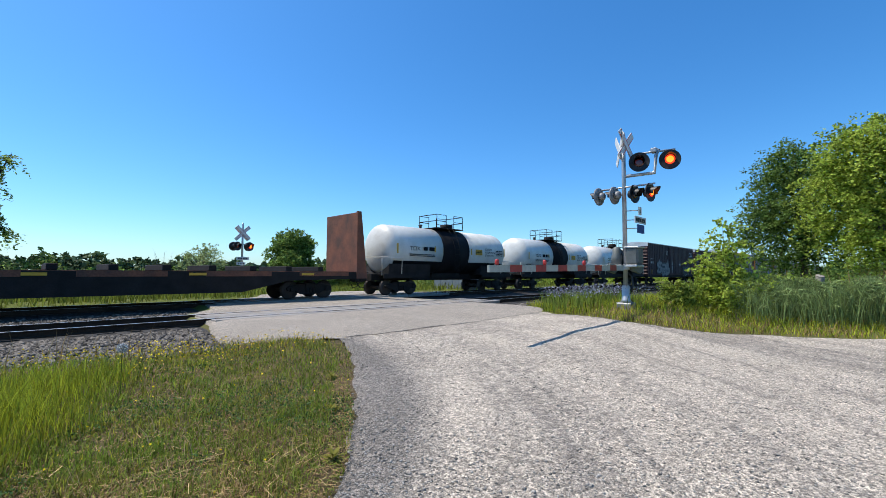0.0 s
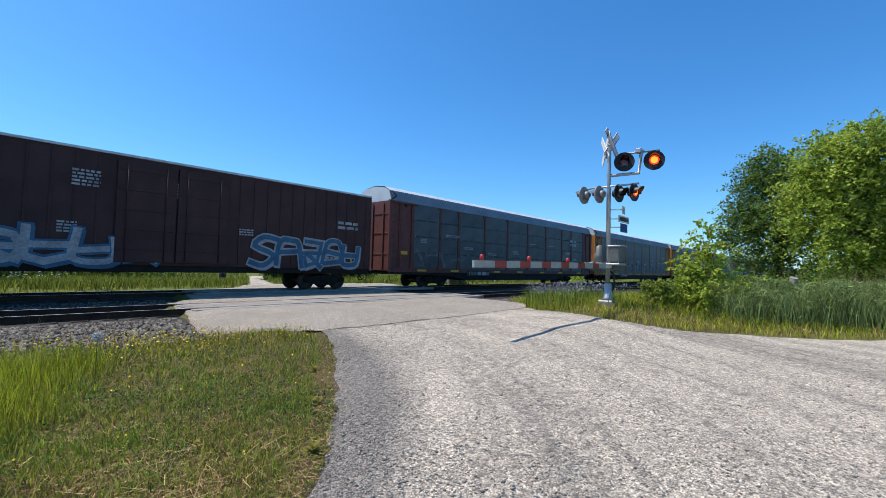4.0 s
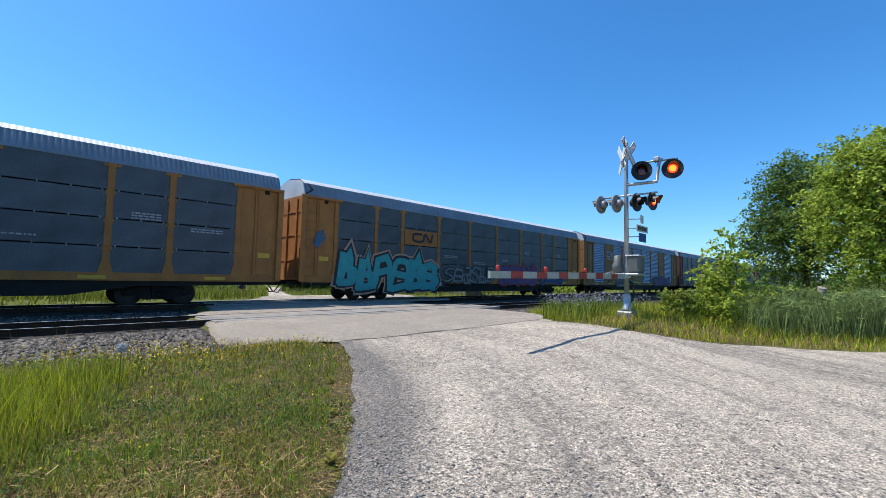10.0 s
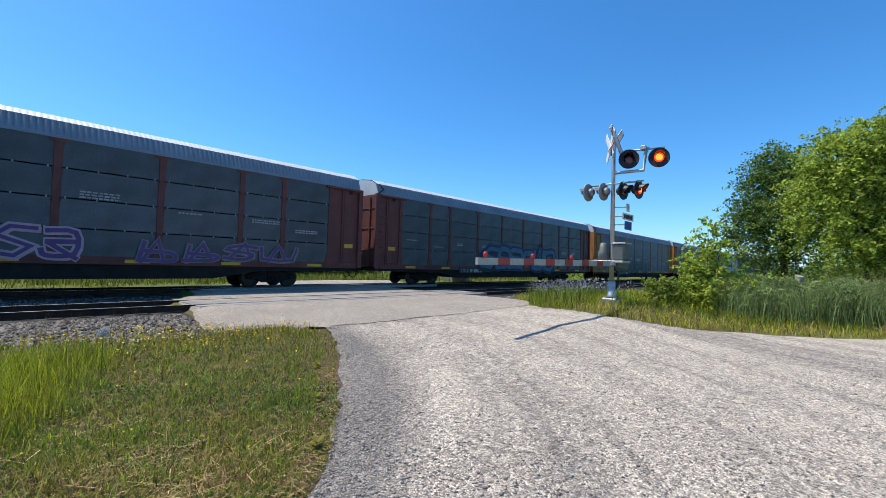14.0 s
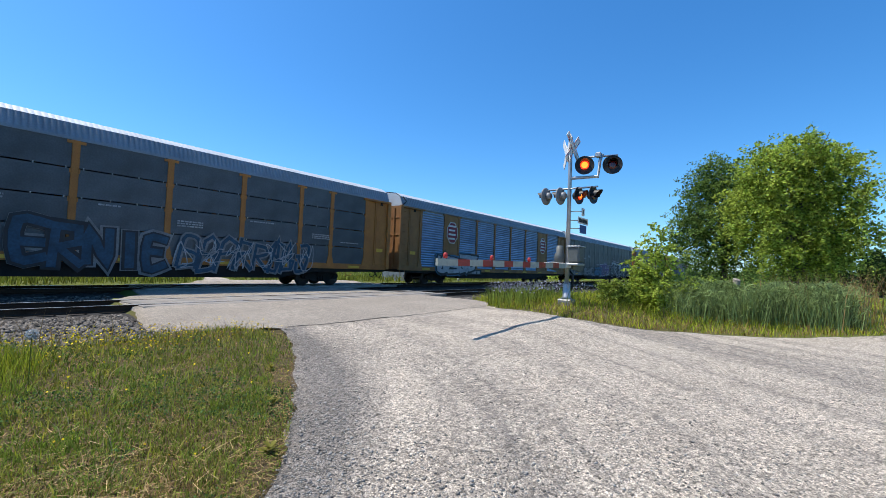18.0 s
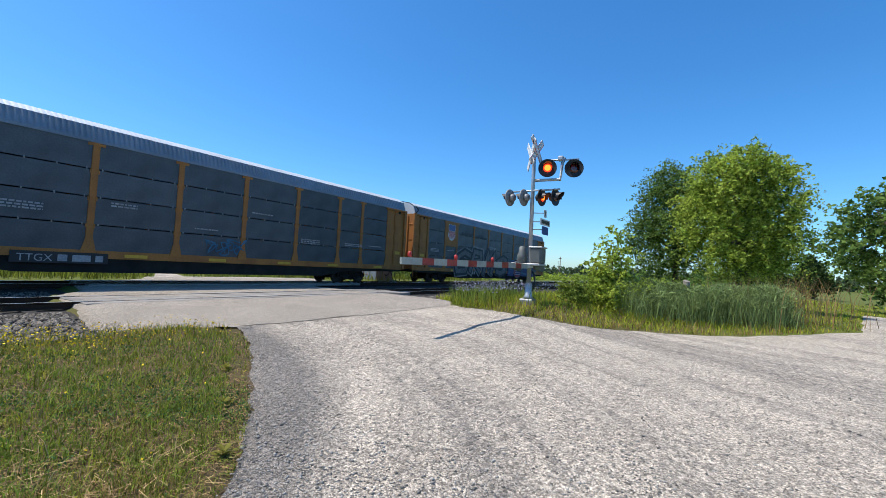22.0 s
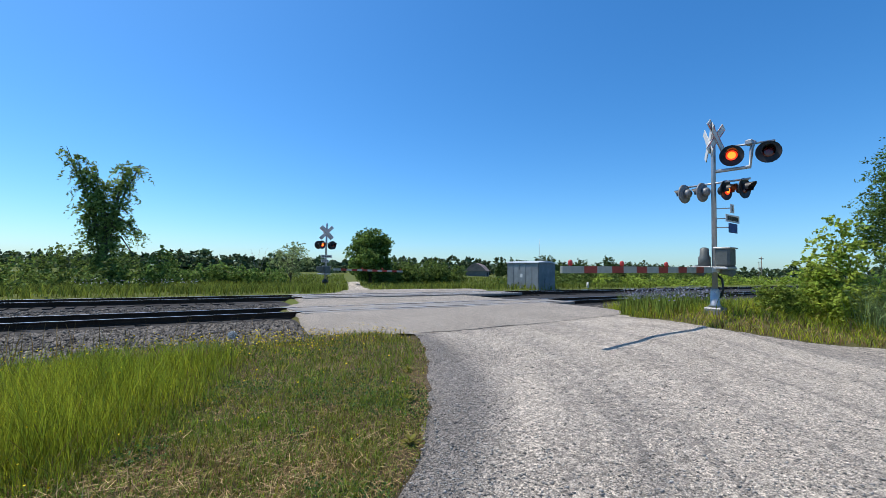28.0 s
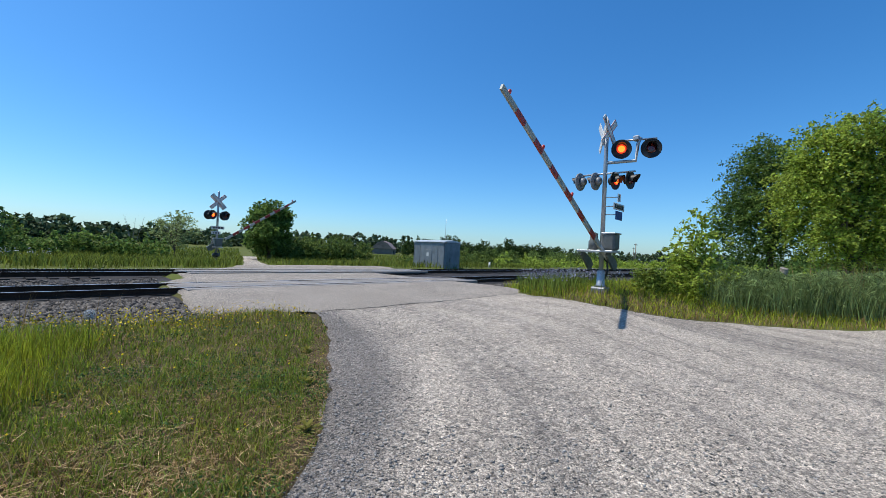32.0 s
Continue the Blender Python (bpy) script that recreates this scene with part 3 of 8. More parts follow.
def autorack(palette, bays, label, skip=()):
    """A covered auto-carrier: 0 is its leading end, the near side is at negative y."""
    body_m, panel_m, name = palette
    car = thing("autorack_car", label, "railway car", group="auto-carrier cars of the train")
    key = name
    L, H0, H1 = RACK, 1.12, 5.0
    half = 1.50

    def sill():
        bm = bmesh.new()
        for y in (-half - 0.04, half - 0.06):
            bm_prism([(0.05, 0.92), (L - 0.05, 0.92), (L - 0.05, 1.2), (0.05, 1.2)], y, y + 0.1, "y", bm)
        return finish("side_sill", bm, body_m)

    def under():
        bm = bmesh.new()
        bm_prism([(0.1, 0.95), (L - 0.1, 0.95), (L - 0.1, 0.8), (L - 5.2, 0.72), (L - 7, 0.42), (7, 0.42), (5.2, 0.72), (0.1, 0.8)], -1.44, 1.44, "y", bm)
        return finish("underframe", bm, M_BLACK)

    part("underframe", cached(key + "under", under), M_BLACK, car, "black deep-drop underframe")
    part("side_sill", cached(key + "sill", sill), body_m, car)
    ends = bays[0]
    xs = list(bays)
    pw = 0.22

    def post(w):
        bm = bm_box(-w / 2, w / 2, 0, 0.09, H0, H1, 0.012)
        for z in (2.05, 3.0, 3.95):
            for dx in (-w / 2 - 0.03, w / 2 - 0.03):
                bm_box(dx, dx + 0.06, 0.0, 0.05, z - 0.07, z + 0.07, 0, bm)
        bm_prism([(-w / 2 - 0.12, H0), (w / 2 + 0.12, H0), (w / 2, H0 + 0.5), (-w / 2, H0 + 0.5)], -0.01, 0.06, "y", bm)
        bm_box(-w / 2 - 0.14, w / 2 + 0.14, -0.012, 0.05, H1 - 0.14, H1 - 0.05, 0, bm)
        return finish("post", bm, body_m)

    def fasteners(w):
        bm = bmesh.new()
        for j in range(max(2, int(w / 0.75)) + 1):
            x = 0.12 + (w - 0.24) * j / max(2, int(w / 0.75))
            bm_box(x - 0.018, x + 0.018, -0.012, 0.0, -0.05, 0.015, 0, bm)
        return finish("fasteners", bm, M_BOLT)

    def panel(w):
        bm = bmesh.new()
        z0, z1, n = 0.0, 0.925, 10
        if key == "sil":
            z1, n = 0.955, 12
        elif key in ("gry", "msh"):
            z1, n = 3.84, 4
        pts = []
        for k in range(n + 1):
            zz = z0 + (z1 - z0) * k / n
            pts.append((0.0 if k % 2 or key != "sil" else 0.035, zz))
        out = [(0.06, z0)] + [(p - 0.0, z) for p, z in pts] + [(0.06, z1)]
        bm_prism(out, 0, w, "x", bm)
        return finish("screen_panel", bm, panel_m)

    for side in (-1, 1):
        m = pose(0, 0, 0) if side < 0 else pose(L, 0, 0, 0, 0, 180)
        for k, x in enumerate(xs):
            part("post", cached(key + "post", lambda: post(pw)), body_m, car, "", m @ pose(x, -half - 0.05, 0))
        for k, (a, b) in enumerate(zip(xs, xs[1:])):
            w = round(b - a - pw, 2)
            if side < 0 and k in skip:
                part("blank_panel", cached(f"{key}blank{w}", lambda: finish("blank_panel", bm_box(0, w, 0, 0.05, 0, 3.8, 0.01), body_m)), body_m, car, "", m @ pose(a + pw / 2, -half - 0.02, H0 + 0.02))
                continue
            for r in range(1 if key in ("gry", "msh") else 4):
                pan = part("screen_panel", cached(f"{key}panel{w}", lambda: panel(w)), panel_m, car, "", m @ pose(a + pw / 2, -half - 0.02, H0 + 0.03 + r * 0.97))
                if side < 0 and r and key in ("yel", "mar"):
                    part("fasteners", cached(f"bolts{w}", lambda: fasteners(w)), M_BOLT, pan, "bright panel fasteners")
        # plain end bays with a door seam, ladder and rails
        for x0, x1 in ((0.12, ends - pw / 2), (L - ends + pw / 2, L - 0.12)):
            def endbay():
                w = x1 - x0
                return finish("end_bay", bm_box(0, w, 0.0, 0.06, H0, H1, 0.01), body_m)

            def endrib():
                return finish("door_rib", bm_box(0, 0.07, -0.05, 0.0, H0, H1, 0.01), body_m)

            def endplate():
                return finish("door_leaf", bm_box(0, (x1 - x0) * 0.46, -0.02, 0.0, H0 + 0.1, H1 - 0.1, 0.006), body_m)

            bay = part("end_bay", cached(f"{key}endbay{x1 - x0:.2f}", endbay), body_m, car, "", m @ pose(x0, -half, 0))
            part("door_rib", cached(key + "endrib", endrib), body_m, bay, "", pose((x1 - x0) * 0.36, 0, 0))
            part("door_leaf", cached(f"{key}endleaf{x1 - x0:.2f}", endplate), body_m, bay, "", pose((x1 - x0) * 0.45, 0, 0))
            part("vent", cached("endvent", lambda: finish("vent", bm_box(0, 0.2, -0.03, 0.0, 4.7, 4.9), M_BLACK)), M_BLACK, bay, "", pose((x1 - x0) * 0.62, 0, 0))
            part("notice", cached("endnotice", lambda: finish("notice", bm_box(0, 0.5, -0.026, 0.0, 1.95, 2.15), M_LABELY)), M_LABELY, bay, "yellow printed notice", pose((x1 - x0) * 0.5, 0, 0))
    for x0 in (-0.02, L - ends - 0.28):
        part("end_beam", cached(f"{key}beam", lambda: finish("end_beam", bm_box(0, ends + 0.3, -half - 0.14, -half - 0.03, 4.86, 4.97, 0.01), body_m)), body_m, car, "", pose(x0, 0, 0))
    # corrugated roof

    def roof(prof, depth, m, name):
        n = 158
        step = (L - 0.1) / n
        X = [0.05 + step * (k + o) for k in range(n) for o in (0.0, 0.6, 0.7, 0.9)] + [L - 0.05]
        v = []
        for k, x in enumerate(X):
            d = depth if k % 4 > 1 else 0.0
            for y, z in prof:
                s = 1 - d / 1.56 if 5.08 < z < 5.6 else 1
                v.append((x, y * s, z - (d * 0.5 if z > 5.6 else 0)))
        p = len(prof)
        f = [(a * p + j, a * p + j + 1, (a + 1) * p + j + 1, (a + 1) * p + j) for a in range(len(X) - 1) for j in range(p - 1)]
        return raw_mesh(name, np.array(v), np.array(f), m)

    top = [(-1.37, 5.565), (-0.9, 5.82), (0, 5.95), (0.9, 5.82), (1.37, 5.565)]
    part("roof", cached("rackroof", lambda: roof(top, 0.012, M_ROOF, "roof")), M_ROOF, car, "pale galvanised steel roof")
    # the sides turn from the sun; their shade is in the material's colour
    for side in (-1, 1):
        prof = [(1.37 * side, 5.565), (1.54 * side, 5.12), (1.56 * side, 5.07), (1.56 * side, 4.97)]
        part("roof_side", cached(f"rackside{side}", lambda: roof(prof, 0.03, M_ROOFSHADE, "roof_side")), M_ROOFSHADE, car, "ribbed galvanised roof side, coloured darker for its shade")

    def endwall():
        return finish("end_door", bm_prism([(-1.5, 1.0), (1.5, 1.0), (1.5, 4.97), (-1.5, 4.97)], 0.0, 0.12, "x"), body_m)

    def gable():
        return finish("roof_end", bm_prism([(-1.52, 4.98), (1.52, 4.98), (1.5, 5.14), (1.33, 5.53), (0.87, 5.78), (0, 5.9), (-0.87, 5.78), (-1.33, 5.53), (-1.5, 5.14)], 0.0, 0.06, "x"), M_ROOF)

    def ladder():
        bm = bmesh.new()
        for k in range(9):
            bm_path([(0.15, -1.60, 1.25 + 0.42 * k), (0.15, -1.66, 1.25 + 0.42 * k), (0.55, -1.66, 1.25 + 0.42 * k), (0.55, -1.60, 1.25 + 0.42 * k)], 0.012, 5, bm)
        bm_path([(0.1, -1.5, 0.95), (0.1, -1.55, 0.45), (0.55, -1.55, 0.45), (0.55, -1.5, 0.95)], 0.018, 6, bm)
        return finish("ladder", bm, body_m)

    for x, a in ((0.0, 0), (L, 180)):
        door = part("end_door", cached(key + "end", endwall), body_m, car, "", pose(x, 0, 0, 0, 0, a))
        for y in (-1.0, -0.04, 0.9):
            part("door_stile", cached(key + "stile", lambda: finish("door_stile", bm_box(-0.06, 0.0, 0, 0.1, 1.1, 4.85, 0.01), body_m)), body_m, door, "", pose(0, y, 0))
        for z in (1.9, 3.1, 4.2):
            part("door_bar", cached(key + "bar", lambda: finish("door_bar", bm_box(-0.03, 0.0, -1.45, 1.45, 0, 0.06, 0.004), body_m)), body_m, door, "", pose(0, 0, z))
        for y in (-1.62, 1.5):
            part("corner_post", cached(key + "corner", lambda: finish("corner_post", bm_box(-0.12, 0.12, 0, 0.12, 0.95, 5.0, 0.01), body_m)), body_m, door, "", pose(0, y, 0))
        part("roof_end", cached("rackgable", gable), M_ROOF, car, "", pose(x + (0.02 if a == 0 else -0.02), 0, 0, 0, 0, a))
        part("roof_brace", cached("rackbrace", lambda: finish("roof_brace", bm_path([(0.05, -1.6, 5.02), (0.45, -1.5, 5.28), (0.22, -1.4, 5.55)], 0.035, 6), M_BLACK)), M_BLACK, car, "", pose(x, 0, 0, 0, 0, a))
        part("ladder", cached(key + "ladder", ladder), body_m, car, "", pose(x, 0, 0, 0, 0, a))
        coupler(car, x, 1 if a else -1)
    truck(car, 4.3)
    truck(car, L - 4.3)
    return car


def boxcar(label):
    car = thing("boxcar", label, "railway car", group="boxcars of the train")
    L = 18.5

    side = lambda: finish("side_wall", bm_box(0.1, L - 0.1, -1.5, -1.42, 1.05, 4.9, 0.01), M_BROWN)
    rib = lambda: finish("rib", bm_box(0, 0.06, -1.53, -1.5, 1.15, 4.8, 0.008), M_BROWN)
    ribs = [0.35 + k * (L - 0.75) / 30 for k in range(31)]

    def door():
        bm = bm_box(0, 1.85, -0.09, 0, 1.15, 4.75, 0.015)
        for z in (1.6, 2.3, 3.0, 3.7, 4.4):
            bm_box(0.06, 1.79, -0.115, -0.09, z, z + 0.12, 0.01, bm)
        for x in (0.3, 1.5):
            bm_tube((x, -0.13, 1.2), (x, -0.13, 4.7), 0.02, bm=bm)
        return finish("plug_door", bm, M_BROWN)

    end = lambda: finish("end_wall", bm_box(0.0, 0.1, -1.5, 1.5, 1.0, 4.9, 0.01), M_BROWN)
    corrugation = lambda: finish("corrugation", bm_prism([(0.0, -0.12), (-0.09, 0), (0.0, 0.12)], -1.4, 1.4, "y"), M_BROWN)

    for sgn, m in ((-1, pose(0, 0, 0)), (1, pose(L, 0, 0, 0, 0, 180))):
        wall = part("side_wall", cached("boxside", side), M_BROWN, car, "", m)
        for x in ribs:
            if not 7.3 < x < 11.2:
                part("rib", cached("boxrib", rib), M_BROWN, wall, "", pose(x, 0, 0))
        for x in (7.4, 9.3):
            part("plug_door", cached("boxdoor", door), M_BROWN, car, "", m @ pose(x, -1.5, 0))
        wall = part("end_wall", cached("boxend", end), M_BROWN, car, "", m)
        for k in range(9):
            part("corrugation", cached("boxcorr", corrugation), M_BROWN, wall, "", pose(0, 0, 1.25 + k * 0.38))
    part("roof", cached("boxroof", lambda: finish("roof", bm_prism([(-1.55, 4.9), (1.55, 4.9), (1.55, 4.98), (0, 5.12), (-1.55, 4.98)], 0.02, L - 0.02), M_ROOF)), M_ROOF, car, "galvanised peaked roof")
    part("end_cap", cached("boxcap", lambda: finish("end_cap", bm_box(-0.02, 0.0, -1.5, 1.5, 4.55, 4.92), M_ROOF)), M_ROOF, car, "bare galvanised panel above the end wall")
    part("underframe", cached("boxunder", lambda: finish("underframe", bm_box(0.05, L - 0.05, -1.4, 1.4, 0.8, 1.06, 0.01), M_BLACK)), M_BLACK, car)
    for x, w in ((0, -1), (L, 1)):
        coupler(car, x, w)
    truck(car, 2.4)
    truck(car, L - 2.4)
    return car


def tank_car(label):
    car = thing("tank_car", label, "railway car", group="tank cars of the train")
    L, R, Z = 11.9, 1.44, 2.62

    def shell(x0, x1, m, e0=False, e1=False, r=R):
        prof = []
        if e0:
            prof += [(x0 + 0.62 * (1 - math.cos(a)), max(0.02, r * math.sin(a))) for a in np.linspace(0.05, math.pi / 2, 7)]
        else:
            prof += [(x0, r)]
        if e1:
            prof += [(x1 - 0.62 * (1 - math.sin(a)), max(0.02, r * math.cos(a))) for a in np.linspace(0.0, math.pi / 2 - 0.05, 7)]
        else:
            prof += [(x1, r)]
        return bm_lathe(prof, 40, "x", (0, 0, Z))

    part("tank_shell", cached("tankA", lambda: finish("tank_shell", shell(0.45, 4.75, M_WHITE, True), M_WHITE)), M_WHITE, car)
    part("tank_shell", cached("tankB", lambda: finish("tank_shell", shell(7.15, L - 0.45, M_WHITE, False, True), M_WHITE)), M_WHITE, car)
    part("black_band", cached("tankC", lambda: finish("black_band", shell(4.74, 7.16, M_TANKBLACK, r=R + 0.012), M_TANKBLACK)), M_TANKBLACK, car, "matt black painted band")

    def saddle():
        bm = bmesh.new()
        for x0, x1 in ((0.5, 3.6), (L - 3.6, L - 0.5)):
            out = [(-1.40, 1.15), (1.40, 1.15), (1.47, 1.75), (1.3, 1.6), (0.8, 1.35), (0, 1.15), (-0.8, 1.35), (-1.3, 1.6), (-1.47, 1.75)]
            bm_prism(out, x0, x1, "x", bm)
        bm_box(0.1, L - 0.1, -0.4, 0.4, 0.8, 1.2, 0.02, bm)
        for y in (-1.42, 1.34):
            bm_box(0.2, 3.4, y, y + 0.08, 0.95, 1.2, 0.01, bm)
            bm_box(L - 3.4, L - 0.2, y, y + 0.08, 0.95, 1.2, 0.01, bm)
        bm_box(4.6, 7.3, -0.5, 0.5, 0.85, 1.3, 0.05, bm)
        return finish("cradle", bm, M_BLACK)

    part("cradle", cached("tankcradle", saddle), M_BLACK, car, "black saddle and stub sills")

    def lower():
        """Black band along the bottom of the shell."""
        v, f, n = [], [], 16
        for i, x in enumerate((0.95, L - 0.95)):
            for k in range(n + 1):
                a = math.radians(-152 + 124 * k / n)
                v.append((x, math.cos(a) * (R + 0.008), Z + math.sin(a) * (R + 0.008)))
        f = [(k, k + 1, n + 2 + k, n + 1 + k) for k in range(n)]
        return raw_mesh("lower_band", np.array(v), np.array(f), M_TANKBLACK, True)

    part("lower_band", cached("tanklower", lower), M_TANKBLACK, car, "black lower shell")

    part("top_platform", cached("tankplat", lambda: finish("top_platform", bm_box(4.7, 7.2, -0.85, 0.85, 4.08, 4.13, 0.01), M_BLACK)), M_BLACK, car, "black walkway on top of the tank")
    for x0, x1 in ((4.75, 5.6), (6.3, 7.15)):
        for y in (-0.82, 0.82):
            loop = [(x0, y, 4.1), (x0, y, 4.95), (x1, y, 4.95), (x1, y, 4.1)]
            part("top_railing", cached(f"tr{x0}{y}", lambda: finish("top_railing", bm_path(loop, 0.025, 6), M_BLACK)), M_BLACK, car)
            part("mid_rail", cached(f"tm{x0}{y}", lambda: finish("mid_rail", bm_tube((x0, y, 4.55), (x1, y, 4.55), 0.022, sides=6), M_BLACK)), M_BLACK, car)
    for x in (4.75, 7.15):
        for z in (4.55, 4.95):
            part("end_rail", cached(f"te{x}{z}", lambda: finish("end_rail", bm_tube((x, -0.82, z), (x, 0.82, z), 0.025, sides=6), M_BLACK)), M_BLACK, car)
    part("dome_hatch", cached("tankdome", lambda: finish("dome_hatch", bm_lathe([(4.05, 0.42), (4.42, 0.42), (4.46, 0.36), (4.5, 0.1)], 18, "z", (6.45, 0, 0)), M_BLACK)), M_BLACK, car, "black manway dome")
    for x in (5.7, 6.15):
        part("ladder_rail", cached(f"tl{x}", lambda: finish("ladder_rail", bm_path([(x, -1.5, 1.0), (x, -1.52, 2.8), (x, -1.2, 3.7), (x, -0.85, 4.1)], 0.02, 6), M_BLACK)), M_BLACK, car)
    for k in range(8):
        part("ladder_rung", cached(f"tg{k}", lambda: finish("ladder_rung", bm_tube((5.7, -1.5, 1.4 + 0.34 * k), (6.15, -1.5, 1.4 + 0.34 * k), 0.014, sides=5), M_BLACK)), M_BLACK, car)

    def rails():
        bm = bmesh.new()
        bm_path([(0, -1.35, 1.1), (0, -1.35, 2.1), (1.3, -1.5, 2.1), (1.3, -1.45, 1.2)], 0.022, 6, bm)
        bm_path([(0, -1.35, 2.1), (0, 1.35, 2.1), (0, 1.35, 1.1)], 0.022, 6, bm)
        return finish("handrail", bm, M_WHITE)

    def rails_back():
        bm = bmesh.new()
        bm_path([(0, -1.35, 1.1), (0, -1.35, 2.1), (-1.3, -1.5, 2.1), (-1.3, -1.45, 1.2)], 0.022, 6, bm)
        bm_path([(0, -1.35, 2.1), (0, 1.35, 2.1), (0, 1.35, 1.1)], 0.022, 6, bm)
        return finish("handrail", bm, M_WHITE)

    part("handrail", cached("tankrail", rails), M_WHITE, car, "white end handrail", pose(0.1, 0, 0))
    part("handrail", cached("tankrail2", rails_back), M_WHITE, car, "white end handrail", pose(L - 0.1, 0, 0))
    part("relief_valve", cached("tankvalve", lambda: finish("relief_valve", bm_lathe([(4.0, 0.09), (4.18, 0.09), (4.2, 0.13), (4.28, 0.13), (4.3, 0.04)], 12, "z", (4.1, 0, 0)), M_WHEEL)), M_WHEEL, car)
    for x, w in ((0, -1), (L, 1)):
        coupler(car, x, w)
    truck(car, 1.75)
    truck(car, L - 1.75)
    return car


def flatcar(label):
    car = thing("bulkhead_flatcar", label, "railway car")
    L = 24.0
    part("deck", finish("deck", bm_box(0, L, -1.5, 1.5, 1.1, 1.3, 0.01), M_RUSTFLAT), M_RUSTFLAT, car)
    bm = bmesh.new()
    for y in (-1.52, 1.44):
        bm_prism([(0.1, 1.28), (L - 0.1, 1.28), (L - 0.1, 0.95), (L - 4.2, 0.88), (L - 6.2, 0.42), (6.2, 0.42), (4.2, 0.88), (0.1, 0.95)], y, y + 0.08, "y", bm)
    part("fishbelly_sill", finish("fishbelly_sill", bm, M_BLACK), M_BLACK, car, "black fishbelly side sill")
    for k in range(14):
        x = 0.7 + k * 1.58
        part("stake_bolster", cached("bolster", lambda: finish("stake_bolster", bm_box(0, 0.28, -1.5, 1.5, 1.3, 1.52, 0.02), M_BLACK)), M_BLACK, car, "", pose(x, 0, 0))
    for k in range(6):
        part("deck_stake_plate", cached("plate", lambda: finish("deck_stake_plate", bm_box(0, 2.6, -1.535, -1.52, 1.08, 1.3), M_RUSTFLAT)), M_RUSTFLAT, car, "", pose(0.8 + 3.9 * k, 0, 0))
    bm = bm_box(L - 0.62, L - 0.5, -1.5, 1.5, 1.3, 4.35, 0.01)
    for y in (-1.3, -0.45, 0.4, 1.2):
        bm_prism([(L - 0.5, 1.3), (L - 0.05, 1.3), (L - 0.42, 4.3), (L - 0.5, 4.3)], y, y + 0.1, "y", bm)
    part("bulkhead", finish("bulkhead", bm, M_RUSTFLAT), M_RUSTFLAT, car, "tall rusty end bulkhead with braces")
    part("bulkhead_post", finish("bulkhead_post", bm_prism([(L - 0.64, 0.95), (L + 0.0, 0.95), (L - 0.4, 4.4), (L - 0.64, 4.4)], -1.56, -1.46, "y"), M_RUSTFLAT), M_RUSTFLAT, car)
    coupler(car, L, 1)
    truck(car, 2.6)
    truck(car, L - 2.9)
    return car


BAYS = [1.75, 4.15, 5.95, 8.8, 11.65, 14.5, 17.4, 20.3, 22.15, 24.55]
SILBAYS = [1.9, 4.5, 6.2, 8.6, 11.3, 14.0, 16.8, 19.5, 21.5, 24.4]
GRYBAYS = [1.75, 3.55, 5.3, 7.05, 8.8, 10.55, 12.3, 14.05, 15.8, 17.55, 19.3, 21.05, 22.8, 24.55]
M_TAN = mat("rack_tan", (0.29, 0.135, 0.038), 0.7, vary=0.3, scale=1.3, fine=25, bump=0.1, color2=(0.20, 0.09, 0.03))
M_PLAIN = mat("rack_panel_plain", (0.08, 0.078, 0.075), 0.55, 0.2, vary=0.35, scale=1.0, fine=22, bump=0.06, color2=(0.052, 0.051, 0.05), rand=0.1)
M_PLAINPOST = mat("rack_post_plain", (0.16, 0.16, 0.155), 0.6, 0.2, vary=0.3, scale=1.5, fine=25, bump=0.08)
YEL, MAR, SIL, GRY = (M_YELLOW, M_GREY, "yel"), (M_MAROON, M_GREY, "mar"), (M_TAN, M_SILVER, "sil"), (M_PLAINPOST, M_PLAIN, "gry")
MSH = (M_YELLOW, M_MESH, "msh")
CARS = []
CARS.append((flatcar("rusty empty bulkhead flatcar with dark stake pockets"), -11.0))
for c, lab in ((14.0, "white tank car with a black centre band and sodium hydroxide stencils"), (27.0, "white tank car with a black centre band and yellow placards"), (40.2, "white tank car with black band, handrails on top")):
    CARS.append((tank_car(lab), c))
for c in (53.2, 72.9):
    CARS.append((boxcar("dark oxide-red boxcar with graffiti along its lower side"), c))
RACKS = [(MAR, "dark grey and maroon auto-carrier car with faded stencils"), (MSH, "yellow and grey auto-carrier car with outlined graffiti shapes"), (YEL, "yellow and grey auto-carrier car with a white-lettered side"),
         (YEL, "yellow-posted dark grey auto-carrier car"), (YEL, "tan and grey auto-carrier car with teal graffiti"), (SIL, "yellow auto-carrier car with silver screen panels"),
         (MAR, "maroon-posted dark grey auto-carrier car with pink graffiti"), (MAR, "maroon auto-carrier car with bright blue graffiti"), (MSH, "yellow-posted grey auto-carrier car with green graffiti"),
         (YEL, "yellow-posted dark auto-carrier car with white block graffiti"), (SIL, "tan auto-carrier car with silver panels and red octagon signs"), (GRY, "plain grey corrugated auto-carrier car with graffiti"),
         (YEL, "yellow and dark grey auto-carrier car with blue graffiti"), (YEL, "last yellow and grey auto-carrier car with large white graffiti")]
for k, (pal, lab) in enumerate(RACKS):
    skip = {5: (1, 7), 10: (1, 7)}.get(k, ())
    CARS.append((autorack(pal, SILBAYS if pal is SIL else GRYBAYS if pal is GRY else BAYS, lab, skip), 120.1 + PITCH * (k - 1)))

